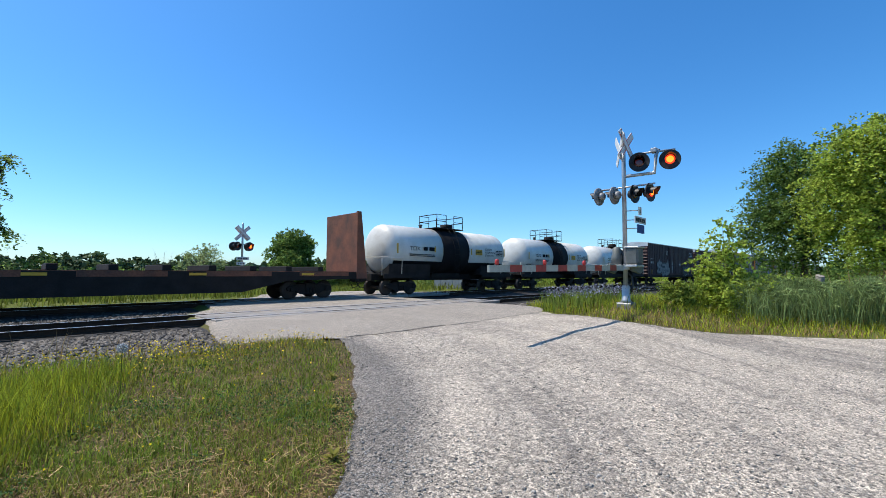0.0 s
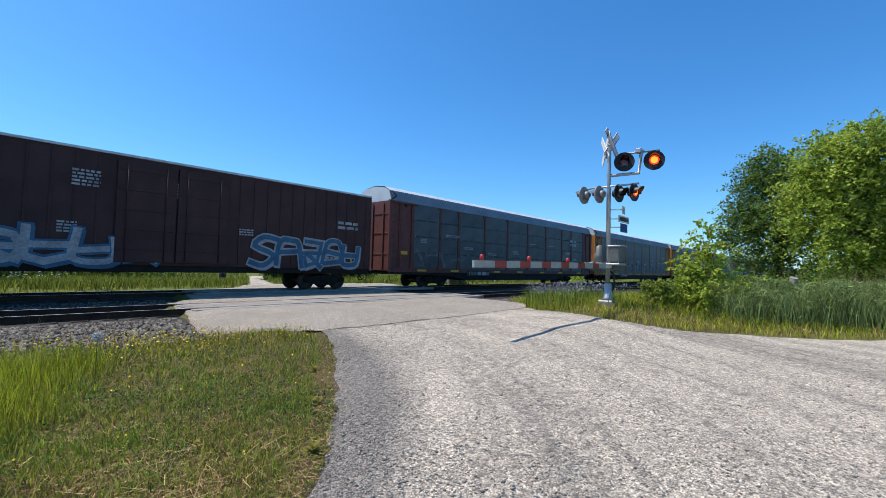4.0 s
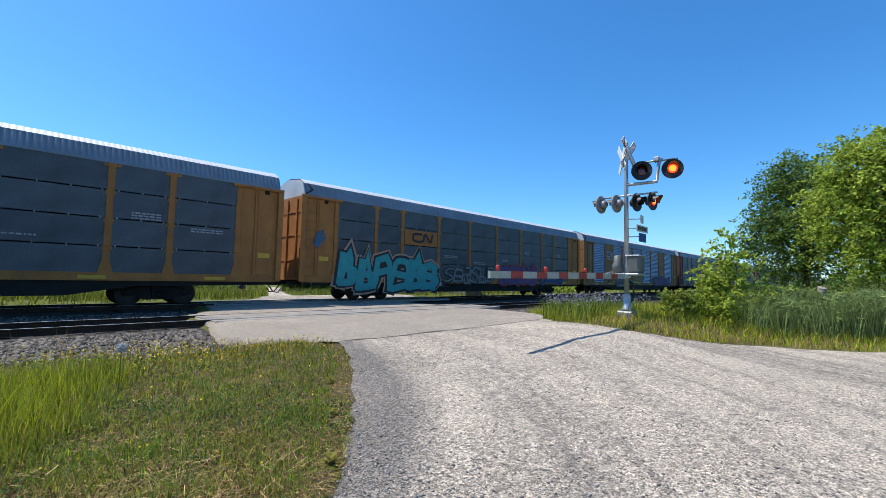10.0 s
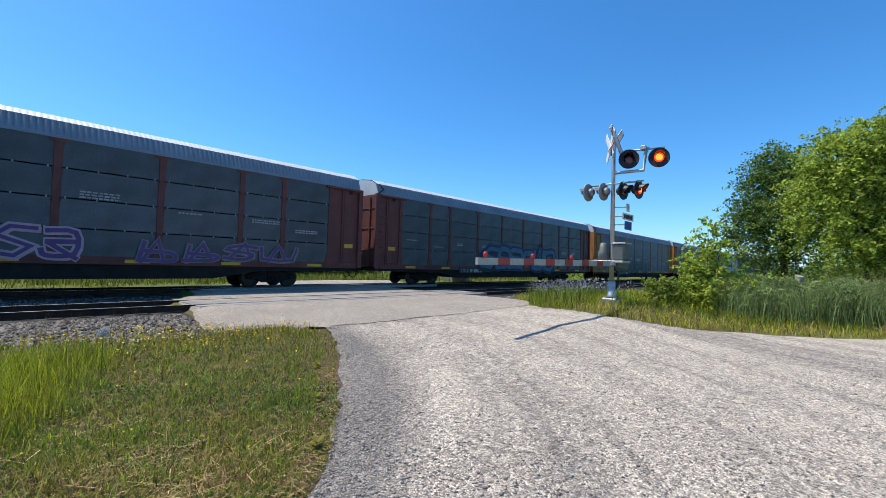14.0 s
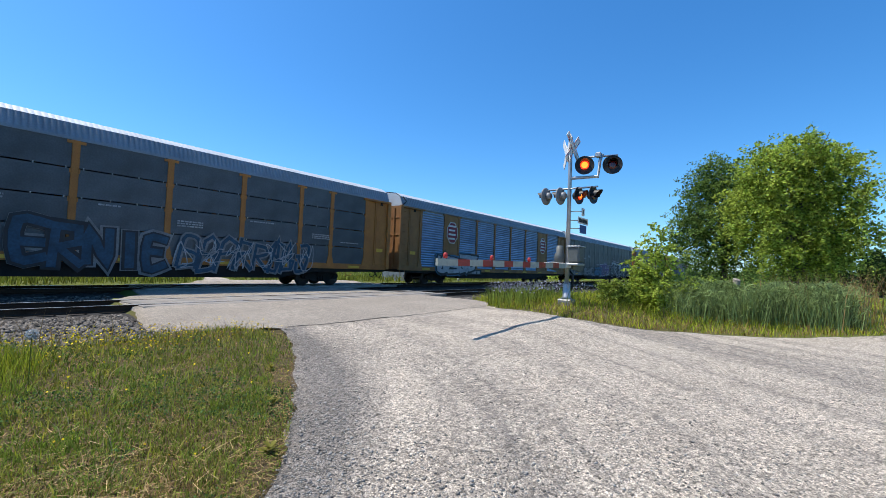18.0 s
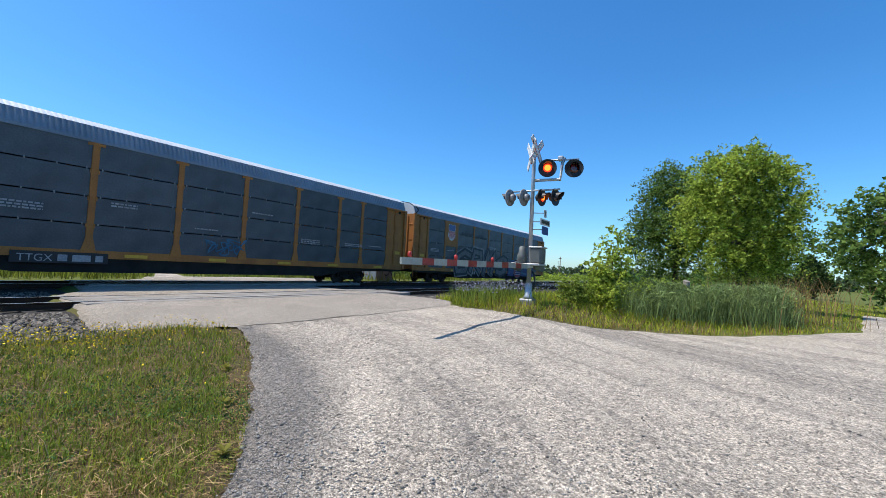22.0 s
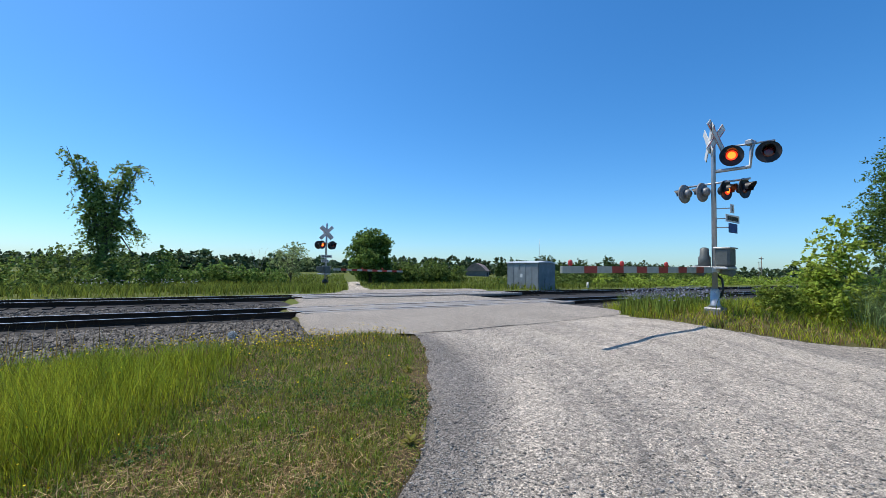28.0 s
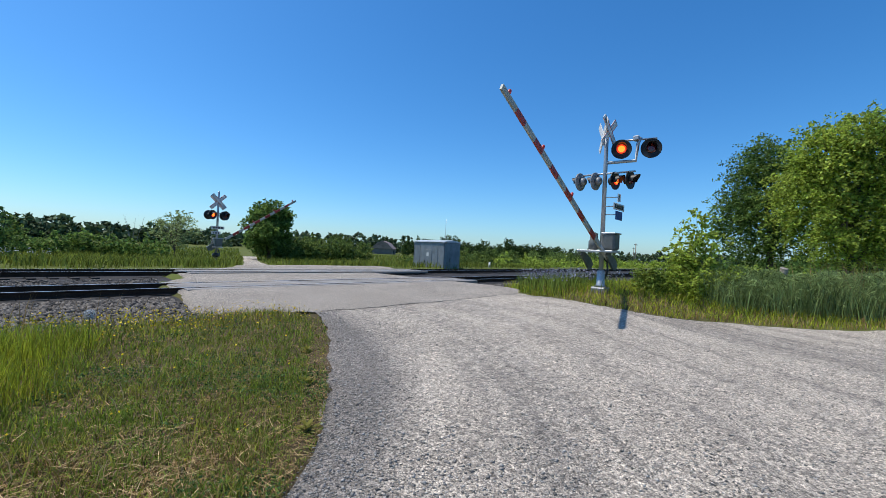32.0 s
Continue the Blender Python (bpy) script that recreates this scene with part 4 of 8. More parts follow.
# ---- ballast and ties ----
# near-black: the shade between stones, ties and rails is painted into the bed
M_BALLAST_SHADE = mat("ballast_bed", (0.03, 0.025, 0.021), 0.95, vary=0.5, scale=2.5, fine=30, bump=1.0)
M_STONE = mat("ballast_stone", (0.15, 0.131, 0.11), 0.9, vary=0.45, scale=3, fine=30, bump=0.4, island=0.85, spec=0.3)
M_PEBBLE = mat("road_pebble", (0.31, 0.285, 0.25), 0.9, vary=0.3, scale=3, fine=30, bump=0.2, island=0.6)
M_CONCRETE = mat("concrete", (0.42, 0.40, 0.37), 0.9, vary=0.25, scale=4, fine=50, bump=0.3)


def bed_height(y):
    return np.interp(y, [8.3, 9.4, 10.6, 12.3, 12.7, 15.3, 16.2, 17.8, 18.4, 21.6, 22.2, 23.9], [-0.12, -0.05, -0.02, 0.05, 0.075, 0.07, 0.05, 0.05, 0.1, 0.12, 0.08, -0.25])


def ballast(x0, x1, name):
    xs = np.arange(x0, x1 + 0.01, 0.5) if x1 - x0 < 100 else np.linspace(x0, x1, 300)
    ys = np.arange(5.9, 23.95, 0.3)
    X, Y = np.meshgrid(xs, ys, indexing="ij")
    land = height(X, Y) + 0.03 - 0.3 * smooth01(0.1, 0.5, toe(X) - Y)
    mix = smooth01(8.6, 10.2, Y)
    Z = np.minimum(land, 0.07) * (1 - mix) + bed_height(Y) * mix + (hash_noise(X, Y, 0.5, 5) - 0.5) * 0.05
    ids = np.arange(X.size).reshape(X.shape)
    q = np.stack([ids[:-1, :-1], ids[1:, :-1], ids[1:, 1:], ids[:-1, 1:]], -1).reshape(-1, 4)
    me = raw_mesh(name, np.stack([X, Y, Z], -1).reshape(-1, 3), q, M_BALLAST_SHADE, True)
    return solid(name, me, M_BALLAST_SHADE, "bed of crushed ballast under the tracks, shade put in its dark colour", "ballast", kind="structure")


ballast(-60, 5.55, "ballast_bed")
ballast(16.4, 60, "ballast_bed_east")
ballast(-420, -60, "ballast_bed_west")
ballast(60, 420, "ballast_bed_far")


def stones(name, pts, size, material, label, category, seed):
    """Many small broken stones, each a squashed eight-sided lump."""
    rng = np.random.default_rng(seed)
    base = np.array([(1, 0, 0), (-1, 0, 0), (0, 1, 0), (0, -1, 0), (0, 0, 1), (0, 0, -0.6)], float)
    tri = np.array([(0, 2, 4), (2, 1, 4), (1, 3, 4), (3, 0, 4), (2, 0, 5), (1, 2, 5), (3, 1, 5), (0, 3, 5)])
    n = len(pts)
    v = base[None] * (0.55 + 0.6 * rng.random((n, 6, 1))) * (size * (0.5 + rng.random((n, 1, 1)))) * np.array([1.1, 0.9, 0.6])
    a = rng.random(n) * math.tau
    c, s = np.cos(a)[:, None], np.sin(a)[:, None]
    v = np.stack([v[..., 0] * c - v[..., 1] * s, v[..., 0] * s + v[..., 1] * c, v[..., 2]], -1) + pts[:, None]
    f = tri[None] + (np.arange(n) * 6)[:, None, None]
    me = raw_mesh(name, v.reshape(-1, 3), f.reshape(-1, 3), material)
    return solid(name, me, material, label, category, kind="stuff")


rng = np.random.default_rng(3)
px = np.r_[rng.uniform(-22, 3.5, 32000), rng.uniform(-60, -22, 9000), rng.uniform(17, 30, 5000)]
py = toe(px) - 0.2 + (12.8 - toe(px)) * rng.random(len(px)) ** 0.75
py = np.where(px > 10, 9.75 + 2.6 * rng.random(len(px)), py)
bm_ = smooth01(8.6, 10.2, py)
bz = np.minimum(height(px, py) + 0.03, 0.07) * (1 - bm_) + bed_height(py) * bm_
stones("ballast_stones", np.stack([px, py, bz + 0.015], -1), 0.058, M_STONE, "loose broken grey ballast stones", "stones", 4)
px = np.r_[rng.uniform(-14, 4.6, 8000), rng.uniform(-40, -14, 3000)]
py = np.where(rng.random(11000) < 0.7, rng.uniform(15.7, 18.3, 11000), rng.uniform(21.4, 23.4, 11000))
stones("ballast_stones_between", np.stack([px, py, bed_height(py) + 0.015], -1), 0.05, M_STONE, "grey ballast stones between the rails", "stones", 5)


def pebbles():
    r = np.random.default_rng(8)
    n = 110000
    d, a = 1.6 + 11 * r.random(n) ** 1.6, r.uniform(-1.2, 1.35, n)
    x, y = d * np.cos(a + 0.55), d * np.sin(a + 0.55)
    ok = inside(ROAD, x, y)
    x, y = x[ok], y[ok]
    ring = np.hypot(x + 3.0, y - 9.0)
    loose = np.maximum(1 - smooth01(8.1, 8.7, ring), hash_noise(ring * 2.2, np.arctan2(y - 9, x + 3) * 3, 1.0, 9))
    ok = r.random(len(x)) < 0.12 + 0.88 * loose
    x, y = x[ok], y[ok]
    stones("road_pebbles", np.stack([x, y, height(x, y) + 0.017], -1), 0.007 + 0.012 * r.random((len(x), 1, 1)) ** 4, M_PEBBLE, "loose pale pebbles on the gravel road", "pebbles", 9)


pebbles()
TIE = finish("tie", bm_box(-0.115, 0.115, -1.3, 1.3, -0.17, 0.0, 0.012), M_TIE)
for tr, y, z, x0, n in ((TRACK_A, W_NEAR, Z_NEAR - 0.172, -30.5, 62), (TRACK_B, W_FAR, Z_FAR - 0.172, -24.5, 51)):
    for k in range(n):
        part("tie", TIE, M_TIE, tr, "", pose(x0 + 0.55 * k, y + random.uniform(-0.05, 0.05), z, 0, 0, random.uniform(-1, 1)))
for tr, y, z in ((TRACK_A, W_NEAR, Z_NEAR - 0.172), (TRACK_B, W_FAR, Z_FAR - 0.172)):
    for k in range(40):
        part("tie", TIE, M_TIE, tr, "", pose(17.0 + 0.55 * k, y + random.uniform(-0.05, 0.05), z, 0, 0, random.uniform(-1, 1)))
# crossing planks beside the rails
M_PLANK = mat("crossing_timber", (0.30, 0.275, 0.245), 0.9, vary=0.35, scale=2, fine=30, bump=0.5, rand=0.15)
for y, z in ((W_NEAR, Z_NEAR), (W_FAR, Z_FAR)):
    for off in (-1.05, -0.42, 0.0, 0.42, 1.05):
        wide = 0.4 if abs(off) > 1 else 0.36
        for k in range(4):
            x0 = (4.0 if y < 17 else 5.9) + (3.2 if y < 17 else 3.4) * k
            solid("crossing_plank", bm_box(x0, x0 + (3.17 if y < 17 else 3.37), y + off - wide / 2, y + off + wide / 2, z - 0.14, z - 0.012 + random.uniform(-0.006, 0.004), 0.012), M_PLANK,
                  "grey weathered crossing plank set between rails", "plank", "crossing planks")

# ---- crossing signals ----
M_MAST = mat("mast_aluminium", (0.44, 0.45, 0.46), 0.42, 0.6, vary=0.2, scale=4, fine=30, bump=0.05)
M_SIGNAL_BLACK = mat("signal_black", (0.018, 0.018, 0.02), 0.5, vary=0.3, bump=0.03)
M_SIGN_WHITE = mat("sign_white", (0.60, 0.60, 0.58), 0.5, vary=0.1, bump=0.02)
# arm white and red dulled: the backlit arm's shade is in these colours
M_ARM_WHITE_SHADE = mat("arm_reflective_white_shaded", (0.34, 0.36, 0.31), 0.55, vary=0.2, bump=0.03)
M_ARM_RED_SHADE = mat("arm_reflective_red_shaded", (0.30, 0.03, 0.02), 0.5, vary=0.25, bump=0.03)
M_SIGN_RED = mat("sign_red", (0.50, 0.035, 0.028), 0.45, vary=0.15, bump=0.02)
M_SIGN_BLUE = mat("sign_blue", (0.02, 0.07, 0.24), 0.45, vary=0.15, bump=0.02)
M_LENS = mat("lens_red_dark", (0.10, 0.008, 0.008), 0.12, vary=0.2, scale=20, bump=0, coat=0.5)
M_GLOW = mat("lamp_glow", (1.0, 0.23, 0.02), 0.4, vary=0.05, bump=0, emit=1.9)
M_GLOWRIM = mat("lamp_glow_rim", (0.95, 0.05, 0.015), 0.4, vary=0.05, bump=0, emit=0.9)
M_GREYBACK = mat("lamp_back_grey", (0.23, 0.235, 0.24), 0.5, 0.2, vary=0.2, bump=0.05)
M_MACHINE = mat("gate_machine_grey", (0.13, 0.14, 0.13), 0.55, 0.2, vary=0.3, bump=0.08)
GLOWS = []


def lamp(parent, at, phase, back=M_SIGNAL_BLACK, size=1.0):
    """A round signal lamp that looks along its own -y, with backing disc, hood, lens and the lit bulb inside."""
    r = 0.31 * size
    disc = part("backing_disc", bm_lathe([(-0.02, r * 0.2), (-0.02, r * 0.93), (-0.035, r), (0.0, r), (0.015, r * 0.93), (0.02, r * 0.3)], 28, "y"), back, parent, "", at)
    part("housing", bm_lathe([(0.02, 0.14 * size), (0.16, 0.13 * size), (0.2, 0.07 * size)], 18, "y"), M_SIGNAL_BLACK if back is M_SIGNAL_BLACK else back, disc)
    bm, n = bmesh.new(), 18
    rows = []
    for l in (-0.02, -0.34 * size):
        for rr in (0.165 * size, 0.158 * size):
            ring = []
            for k in range(n + 1):
                a = math.radians(-25 + 230 * k / n)
                ll = l if l > -0.1 else l * (0.55 + 0.45 * max(0.0, math.sin(a)))
                ring.append(bm.verts.new((math.cos(a) * rr, ll, math.sin(a) * rr)))
            rows.append(ring)
    for a, b in ((0, 2), (3, 1), (1, 0), (2, 3)):
        for k in range(n):
            bm.faces.new((rows[a][k], rows[a][k + 1], rows[b][k + 1], rows[b][k]))
    bmesh.ops.recalc_face_normals(bm, faces=bm.faces)
    part("hood", bm, M_SIGNAL_BLACK, disc)
    part("lens", bm_lathe([(-0.045, 0.02), (-0.043, 0.10 * size), (-0.035, 0.15 * size), (-0.02, 0.152 * size)], 24, "y"), M_LENS, disc, "dark red glass lens")
    if phase is not None:
        me = finish("bulb", bm_lathe([(-0.012, 0.02), (-0.01, 0.105 * size), (-0.004, 0.135 * size), (0.002, 0.148 * size), (0.012, 0.148 * size)], 24, "y"), M_GLOW)
        me.materials.append(M_GLOWRIM)
        for poly in me.polygons:
            poly.material_index = int(math.hypot(poly.center.x, poly.center.z) > 0.108 * size)
        g = part("bulb", me, M_GLOW, disc, "glowing orange bulb with a red rim")
        GLOWS.append((g, phase))
    return disc


def crossbuck(parent, z, y, turn=0):
    for s in (-1, 1):
        bl = part("crossbuck_blade", bm_box(-0.62, 0.62, -0.012, 0.012, -0.115, 0.115, 0.004), M_SIGN_WHITE, parent, "", pose(0, 0, 0, 0, 0, turn) @ pose(0, y - 0.014 * s, z, 0, 45 * s, 0))
        for zz in (-0.105, 0.085):
            part("red_border", bm_box(-0.6, 0.6, -0.0155, -0.0125, zz, zz + 0.02), M_SIGN_RED, bl)


def gate_arm(parent, length, way, at, bulbs=True):
    """A tapering striped arm that reaches along way * x from its pivot."""
    arm = thing_part("gate_arm", parent, at)
    marks = [0.35]
    for k in range(6):
        marks += [0.95 + (length - 1.5) * k / 5.6, 0.95 + (length - 1.5) * k / 5.6 + 0.45]
    marks.append(length)
    for k in range(len(marks) - 1):
        a, b = marks[k], marks[k + 1]
        ha, hb = 0.085 - 0.012 * a / length, 0.085 - 0.012 * b / length
        out = [(way * a, -ha), (way * b, -hb), (way * b, hb), (way * a, ha)]
        part("arm_band", bm_prism(out, -0.03, 0.03, "y"), M_ARM_RED_SHADE if k % 2 else M_ARM_WHITE_SHADE, arm, "red reflective band" if k % 2 else "white reflective band")
    for f in (0.42, 0.7, 0.96) if bulbs else ():
        x = way * length * f
        bm = bm_lathe([(0.08, 0.03), (0.1, 0.045), (0.17, 0.045), (0.2, 0.025)], 12, "z", (x, 0, 0))
        part("arm_lamp", bm, M_SIGN_RED, arm, "small red arm lamp")
    return arm


def thing_part(name, parent, at):
    ob = new(name)
    ob.parent = parent
    ob.matrix_basis = at
    return ob


def signal_bars(parent, x, z, y, w, h, material, bars=4):
    sign = part("sign_plate", bm_box(x - w / 2, x + w / 2, y - 0.006, y + 0.006, z - h / 2, z + h / 2, 0.003), material, parent)
    if bars:
        for k in range(bars):
            xx = x - w * 0.4 + w * 0.8 * (k + 0.5) / bars
            part("lettering_bar", bm_box(xx - w * 0.07, xx + w * 0.07, y - 0.010, y - 0.0065, z - h * 0.28, z + h * 0.28), M_SIGNAL_BLACK if material is M_SIGN_WHITE else M_SIGN_WHITE, sign)


def mechanism(parent, way):
    """Gate machine with counterweights on the mast."""
    part("gate_machine", bm_box(-0.28, 0.22, -0.5, -0.1, 1.28, 1.84, 0.06), M_MACHINE, parent, "grey cast gate machine")
    part("machine_lid", bm_box(-0.31, 0.25, -0.53, -0.07, 1.8, 1.845, 0.012), M_MAST, parent)
    part("motor_housing", bm_lathe([(1.28, 0.1), (1.3, 0.17), (1.55, 0.17), (1.62, 0.13), (1.82, 0.12), (1.86, 0.05)], 14, "z", (-0.1, 0.24, 0)), M_MACHINE, parent)
    part("support_plate", bm_box(-0.4, 0.25, -0.5, 0.68, 1.2, 1.27, 0.012), M_MAST, parent, "flat aluminium support plate")
    part("conduit", bm_path([(0.1, -0.1, 0.35), (0.16, -0.16, 0.6), (0.15, -0.14, 0.9), (0.12, 0.1, 1.15)], 0.035), M_SIGNAL_BLACK, parent, "black cable conduit")


def right_signal():
    sig = thing("crossing_signal", "silver crossing signal mast with crossbuck, flashing lamps and striped gate arm", "crossing signal", pose(13.94, 5.55, 0.60))
    part("base", bm_prism([(-0.26, -0.25), (0.26, -0.25), (0.24, 0.03), (0.2, 0.07), (-0.2, 0.07), (-0.24, 0.03)], -0.22, 0.22, "y"), M_GREYBACK, sig)
    part("pedestal", bm_lathe([(0.08, 0.2), (0.16, 0.13), (0.55, 0.12), (0.6, 0.09)], 16, "z"), M_MAST, sig)
    part("mast", bm_lathe([(0.05, 0.075), (5.55, 0.062), (5.62, 0.03)], 16, "z"), M_MAST, sig)
    part("junction_box", bm_box(-0.1, 0.1, -0.1, 0.1, 0.07, 0.62, 0.03), M_MAST, sig)
    crossbuck(sig, 5.15, -0.1, -6)
    crossbuck(sig, 5.05, 0.12, 36)
    # upper pair aimed down the side road, on an arm towards it
    ux, uy = 5.55 / 15.0, -13.94 / 15.0
    part("bracket", bm_path([(0, 0, 4.15), (0.45 * ux * 2, 0.45 * uy * 2, 4.2), (0.95 * ux, 0.95 * uy, 4.75), (1.02 * ux, 1.02 * uy, 4.95)], 0.055), M_MAST, sig)
    part("cross_arm", bm_tube((0.55 * ux, 0.55 * uy, 4.86), (1.5 * ux, 1.5 * uy, 4.9), 0.03), M_MAST, sig)
    face = math.degrees(math.atan2(-5.55, -13.94)) + 90
    for d, ph in ((0.45, 0.5), (1.32, 0.0)):
        lamp(sig, pose(d * ux - 0.13, d * uy - 0.06, 4.55, 0, 0, face), ph)
    part("cap", bm_box(0.9 * ux - 0.09, 0.9 * ux + 0.11, 0.9 * uy - 0.1, 0.9 * uy + 0.1, 4.84, 5.0, 0.03), M_MAST, sig)
    # lower pairs, one each way along the main road
    part("cross_arm", bm_tube((-0.05, 0.85, 3.78), (0.02, -0.95, 3.8), 0.03), M_MAST, sig)
    for x, y, f, back, ph in ((0.05, -0.30, -8, M_SIGNAL_BLACK, 0.5), (0.1, -0.76, -8, M_SIGNAL_BLACK, 0.0), (-0.1, 0.26, 172, M_GREYBACK, None), (-0.2, 0.74, 172, M_GREYBACK, None)):
        lamp(sig, pose(x, y, 3.55, 0, 0, f), ph, back, 0.95)
    signal_bars(sig, 0.18, 3.0, -0.42, 0.26, 0.26, M_SIGN_WHITE, 1)
    signal_bars(sig, 0.2, 2.7, -0.42, 0.95, 0.22, M_SIGN_WHITE, 5)
    signal_bars(sig, 0.22, 2.42, -0.42, 0.6, 0.28, M_SIGN_BLUE, 0)
    for z in (2.45, 2.72, 3.02):
        part("sign_strap", bm_tube((0, 0, z), (0.15, -0.42, z), 0.015, sides=6), M_MAST, sig)
    mechanism(sig, -1)
    arm = gate_arm(sig, 7.05, -1, pose(-0.15, -0.14, 1.18))
    part("arm_support", bm_box(-0.45, 0.55, -0.05, 0.05, -0.06, 0.05, 0.01), M_SIGN_WHITE, arm)
    for y in (-0.12, 0.72):
        part("counterweight", bm_prism([(0.0, -0.09), (0.75, -0.2), (0.95, -0.1), (0.95, 0.12), (0.7, 0.18), (0.0, 0.09)], y, y + 0.07, "y"), M_MACHINE, arm, "grey counterweight plate")
    return sig, arm


def left_signal():
    sig = thing("crossing_signal", "far railway crossing signal with white crossbuck, lamps and gate arm", "crossing signal", pose(11.3, 31.0, -0.05))
    part("base", bm_prism([(-0.28, 0.0), (0.28, 0.0), (0.24, 0.12), (-0.24, 0.12)], -0.26, 0.26, "y"), M_MAST, sig)
    part("mast", bm_lathe([(0.05, 0.08), (5.0, 0.065), (5.05, 0.03)], 14, "z"), M_MAST, sig)
    crossbuck(sig, 4.35, -0.1)
    crossbuck(sig, 4.3, 0.12)
    part("cross_arm", bm_tube((-0.55, -0.05, 3.55), (0.55, -0.05, 3.55), 0.035), M_MAST, sig)
    for x, ph in ((-0.42, 0.5), (0.42, 0.0)):
        lamp(sig, pose(x, -0.22, 3.4, 0, 0, 20), ph)
    for x in (-0.5, 0.5):
        lamp(sig, pose(x, 0.24, 3.4, 0, 0, 185), None)
    signal_bars(sig, 0.0, 2.55, -0.1, 0.85, 0.2, M_SIGN_WHITE, 4)
    signal_bars(sig, -0.1, 2.2, -0.1, 0.6, 0.2, M_SIGN_WHITE, 3)
    mechanism(sig, 1)
    part("bell", bm_lathe([(0.7, 0.05), (0.8, 0.2), (1.0, 0.2), (1.05, 0.05)], 14, "z", (-0.1, -0.2, -0.2)), M_SIGNAL_BLACK, sig)
    arm = gate_arm(sig, 6.4, 1, pose(0.2, -0.12, 1.6))
    part("counterweight", bm_prism([(0.0, -0.09), (-0.8, -0.22), (-1.0, -0.1), (-1.0, 0.15), (-0.7, 0.2), (0.0, 0.09)], -0.2, -0.1, "y"), M_MACHINE, arm, "grey counterweight plate")
    return sig, arm


SIG_R, ARM_R = right_signal()
SIG_L, ARM_L = left_signal()

# ---- equipment hut ----
M_HUT = mat("hut_galvanised", (0.24, 0.26, 0.275), 0.5, 0.3, vary=0.3, scale=1.5, fine=20, bump=0.08)


def hut():
    h = thing("equipment_hut", "small grey galvanised steel signal hut beside the track", "equipment hut", pose(26.3, 23.6, -0.4))
    D, W, H = 3.5, 2.0, 2.75
    part("floor_slab", bm_box(-0.1, W + 0.1, -0.1, D + 0.1, -0.2, 0.06, 0.01), M_CONCRETE, h)
    for name, x0, x1, y0, y1 in (("wall_panel", -0.03, 0.0, 0.0, D), ("wall_panel", 0.0, W, -0.03, 0.0), ("wall_panel", W, W + 0.03, 0, D), ("wall_panel", 0.0, W, D, D + 0.03)):
        w = part(name, bm_box(x0, x1, y0, y1, 0.06, H, 0.006), M_HUT, h)
        n = 5
        for k in range(n + 1):
            if x1 - x0 < 0.1:
                yy = y0 + (y1 - y0) * k / n
                part("seam", bm_box(x0 - 0.02, x0, yy - 0.02, yy + 0.02, 0.08, H - 0.02), M_HUT, w)
    part("roof", bm_prism([(-0.12, H), (W + 0.12, H), (W + 0.1, H + 0.07), (W / 2, H + 0.2), (-0.1, H + 0.07)], -0.12, D + 0.12, "y"), M_ROOF, h, "low pitched steel roof")
    door = part("door", bm_box(-0.06, -0.032, 1.35, 2.25, 0.15, 2.1, 0.008), M_HUT, h)
    part("notice", bm_box(-0.066, -0.061, 1.7, 1.95, 1.55, 1.85), M_SIGN_WHITE, door)
    part("handle", bm_box(-0.1, -0.061, 2.12, 2.16, 1.0, 1.15, 0.005), M_SIGNAL_BLACK, door)
    part("antenna", bm_tube((1.2, 1.0, H + 0.1), (1.2, 1.0, H + 2.0), 0.02, 0.012), M_MAST, h)
    part("wall_box", bm_box(0.7, 1.0, -0.12, -0.031, 1.1, 1.5, 0.01), M_HUT, h)


hut()
# ---- posts and markers ----
M_OLDWOOD = mat("old_grey_wood", (0.33, 0.285, 0.225), 0.95, vary=0.45, scale=3, fine=22, bump=0.8)
M_WIRE = mat("fence_wire", (0.22, 0.2, 0.18), 0.6, 0.6, vary=0.2, bump=0)


def fence_post(x, y, h, r, label):
    z = float(height(np.array(x), np.array(y)))
    p = thing("fence_post", label, "fence post", pose(x, y, z - 0.1, 2, 1, random.uniform(0, 90)))
    bm, n, rows = bmesh.new(), 14, []
    for k in range(9):
        zz, ring = h * k / 8, []
        for j in range(n):
            a = j * math.tau / n
            rr = r * (1 + 0.07 * math.sin(3 * a + k) + 0.05 * math.sin(7 * a)) * (1 - 0.08 * k / 8)
            ring.append(bm.verts.new((math.cos(a) * rr, math.sin(a) * rr, zz + (0.045 * math.cos(a) if k == 8 else 0))))
        rows.append(ring)
    for a, b in zip(rows, rows[1:]):
        for j in range(n):
            bm.faces.new((a[j], a[(j + 1) % n], b[(j + 1) % n], b[j]))
    bm.faces.new(rows[-1])
    part("timber", bm, M_OLDWOOD, p)
    for f in (0.3, 0.46, 0.62, 0.76, 0.9):
        bm = bmesh.new()
        pts = [(math.cos(a) * r * 1.05, math.sin(a) * r * 1.05, h * f + 0.015 * math.sin(2 * a)) for a in np.linspace(0, math.tau, 15)]
        part("wire_loop", bm_path(pts, 0.004, 5, bm), M_WIRE, p, "rusty wire wrapped round the post")
    return p


fence_post(-5.42, -0.24, 1.54, 0.125, "weathered grey cedar fence post wrapped with wire")
fence_post(-5.84, -0.30, 1.5, 0.07, "leaning weathered fence post with loose wire")
fence_post(19.3, 1.2, 1.5, 0.13, "grey stump-like fence post among the reeds")
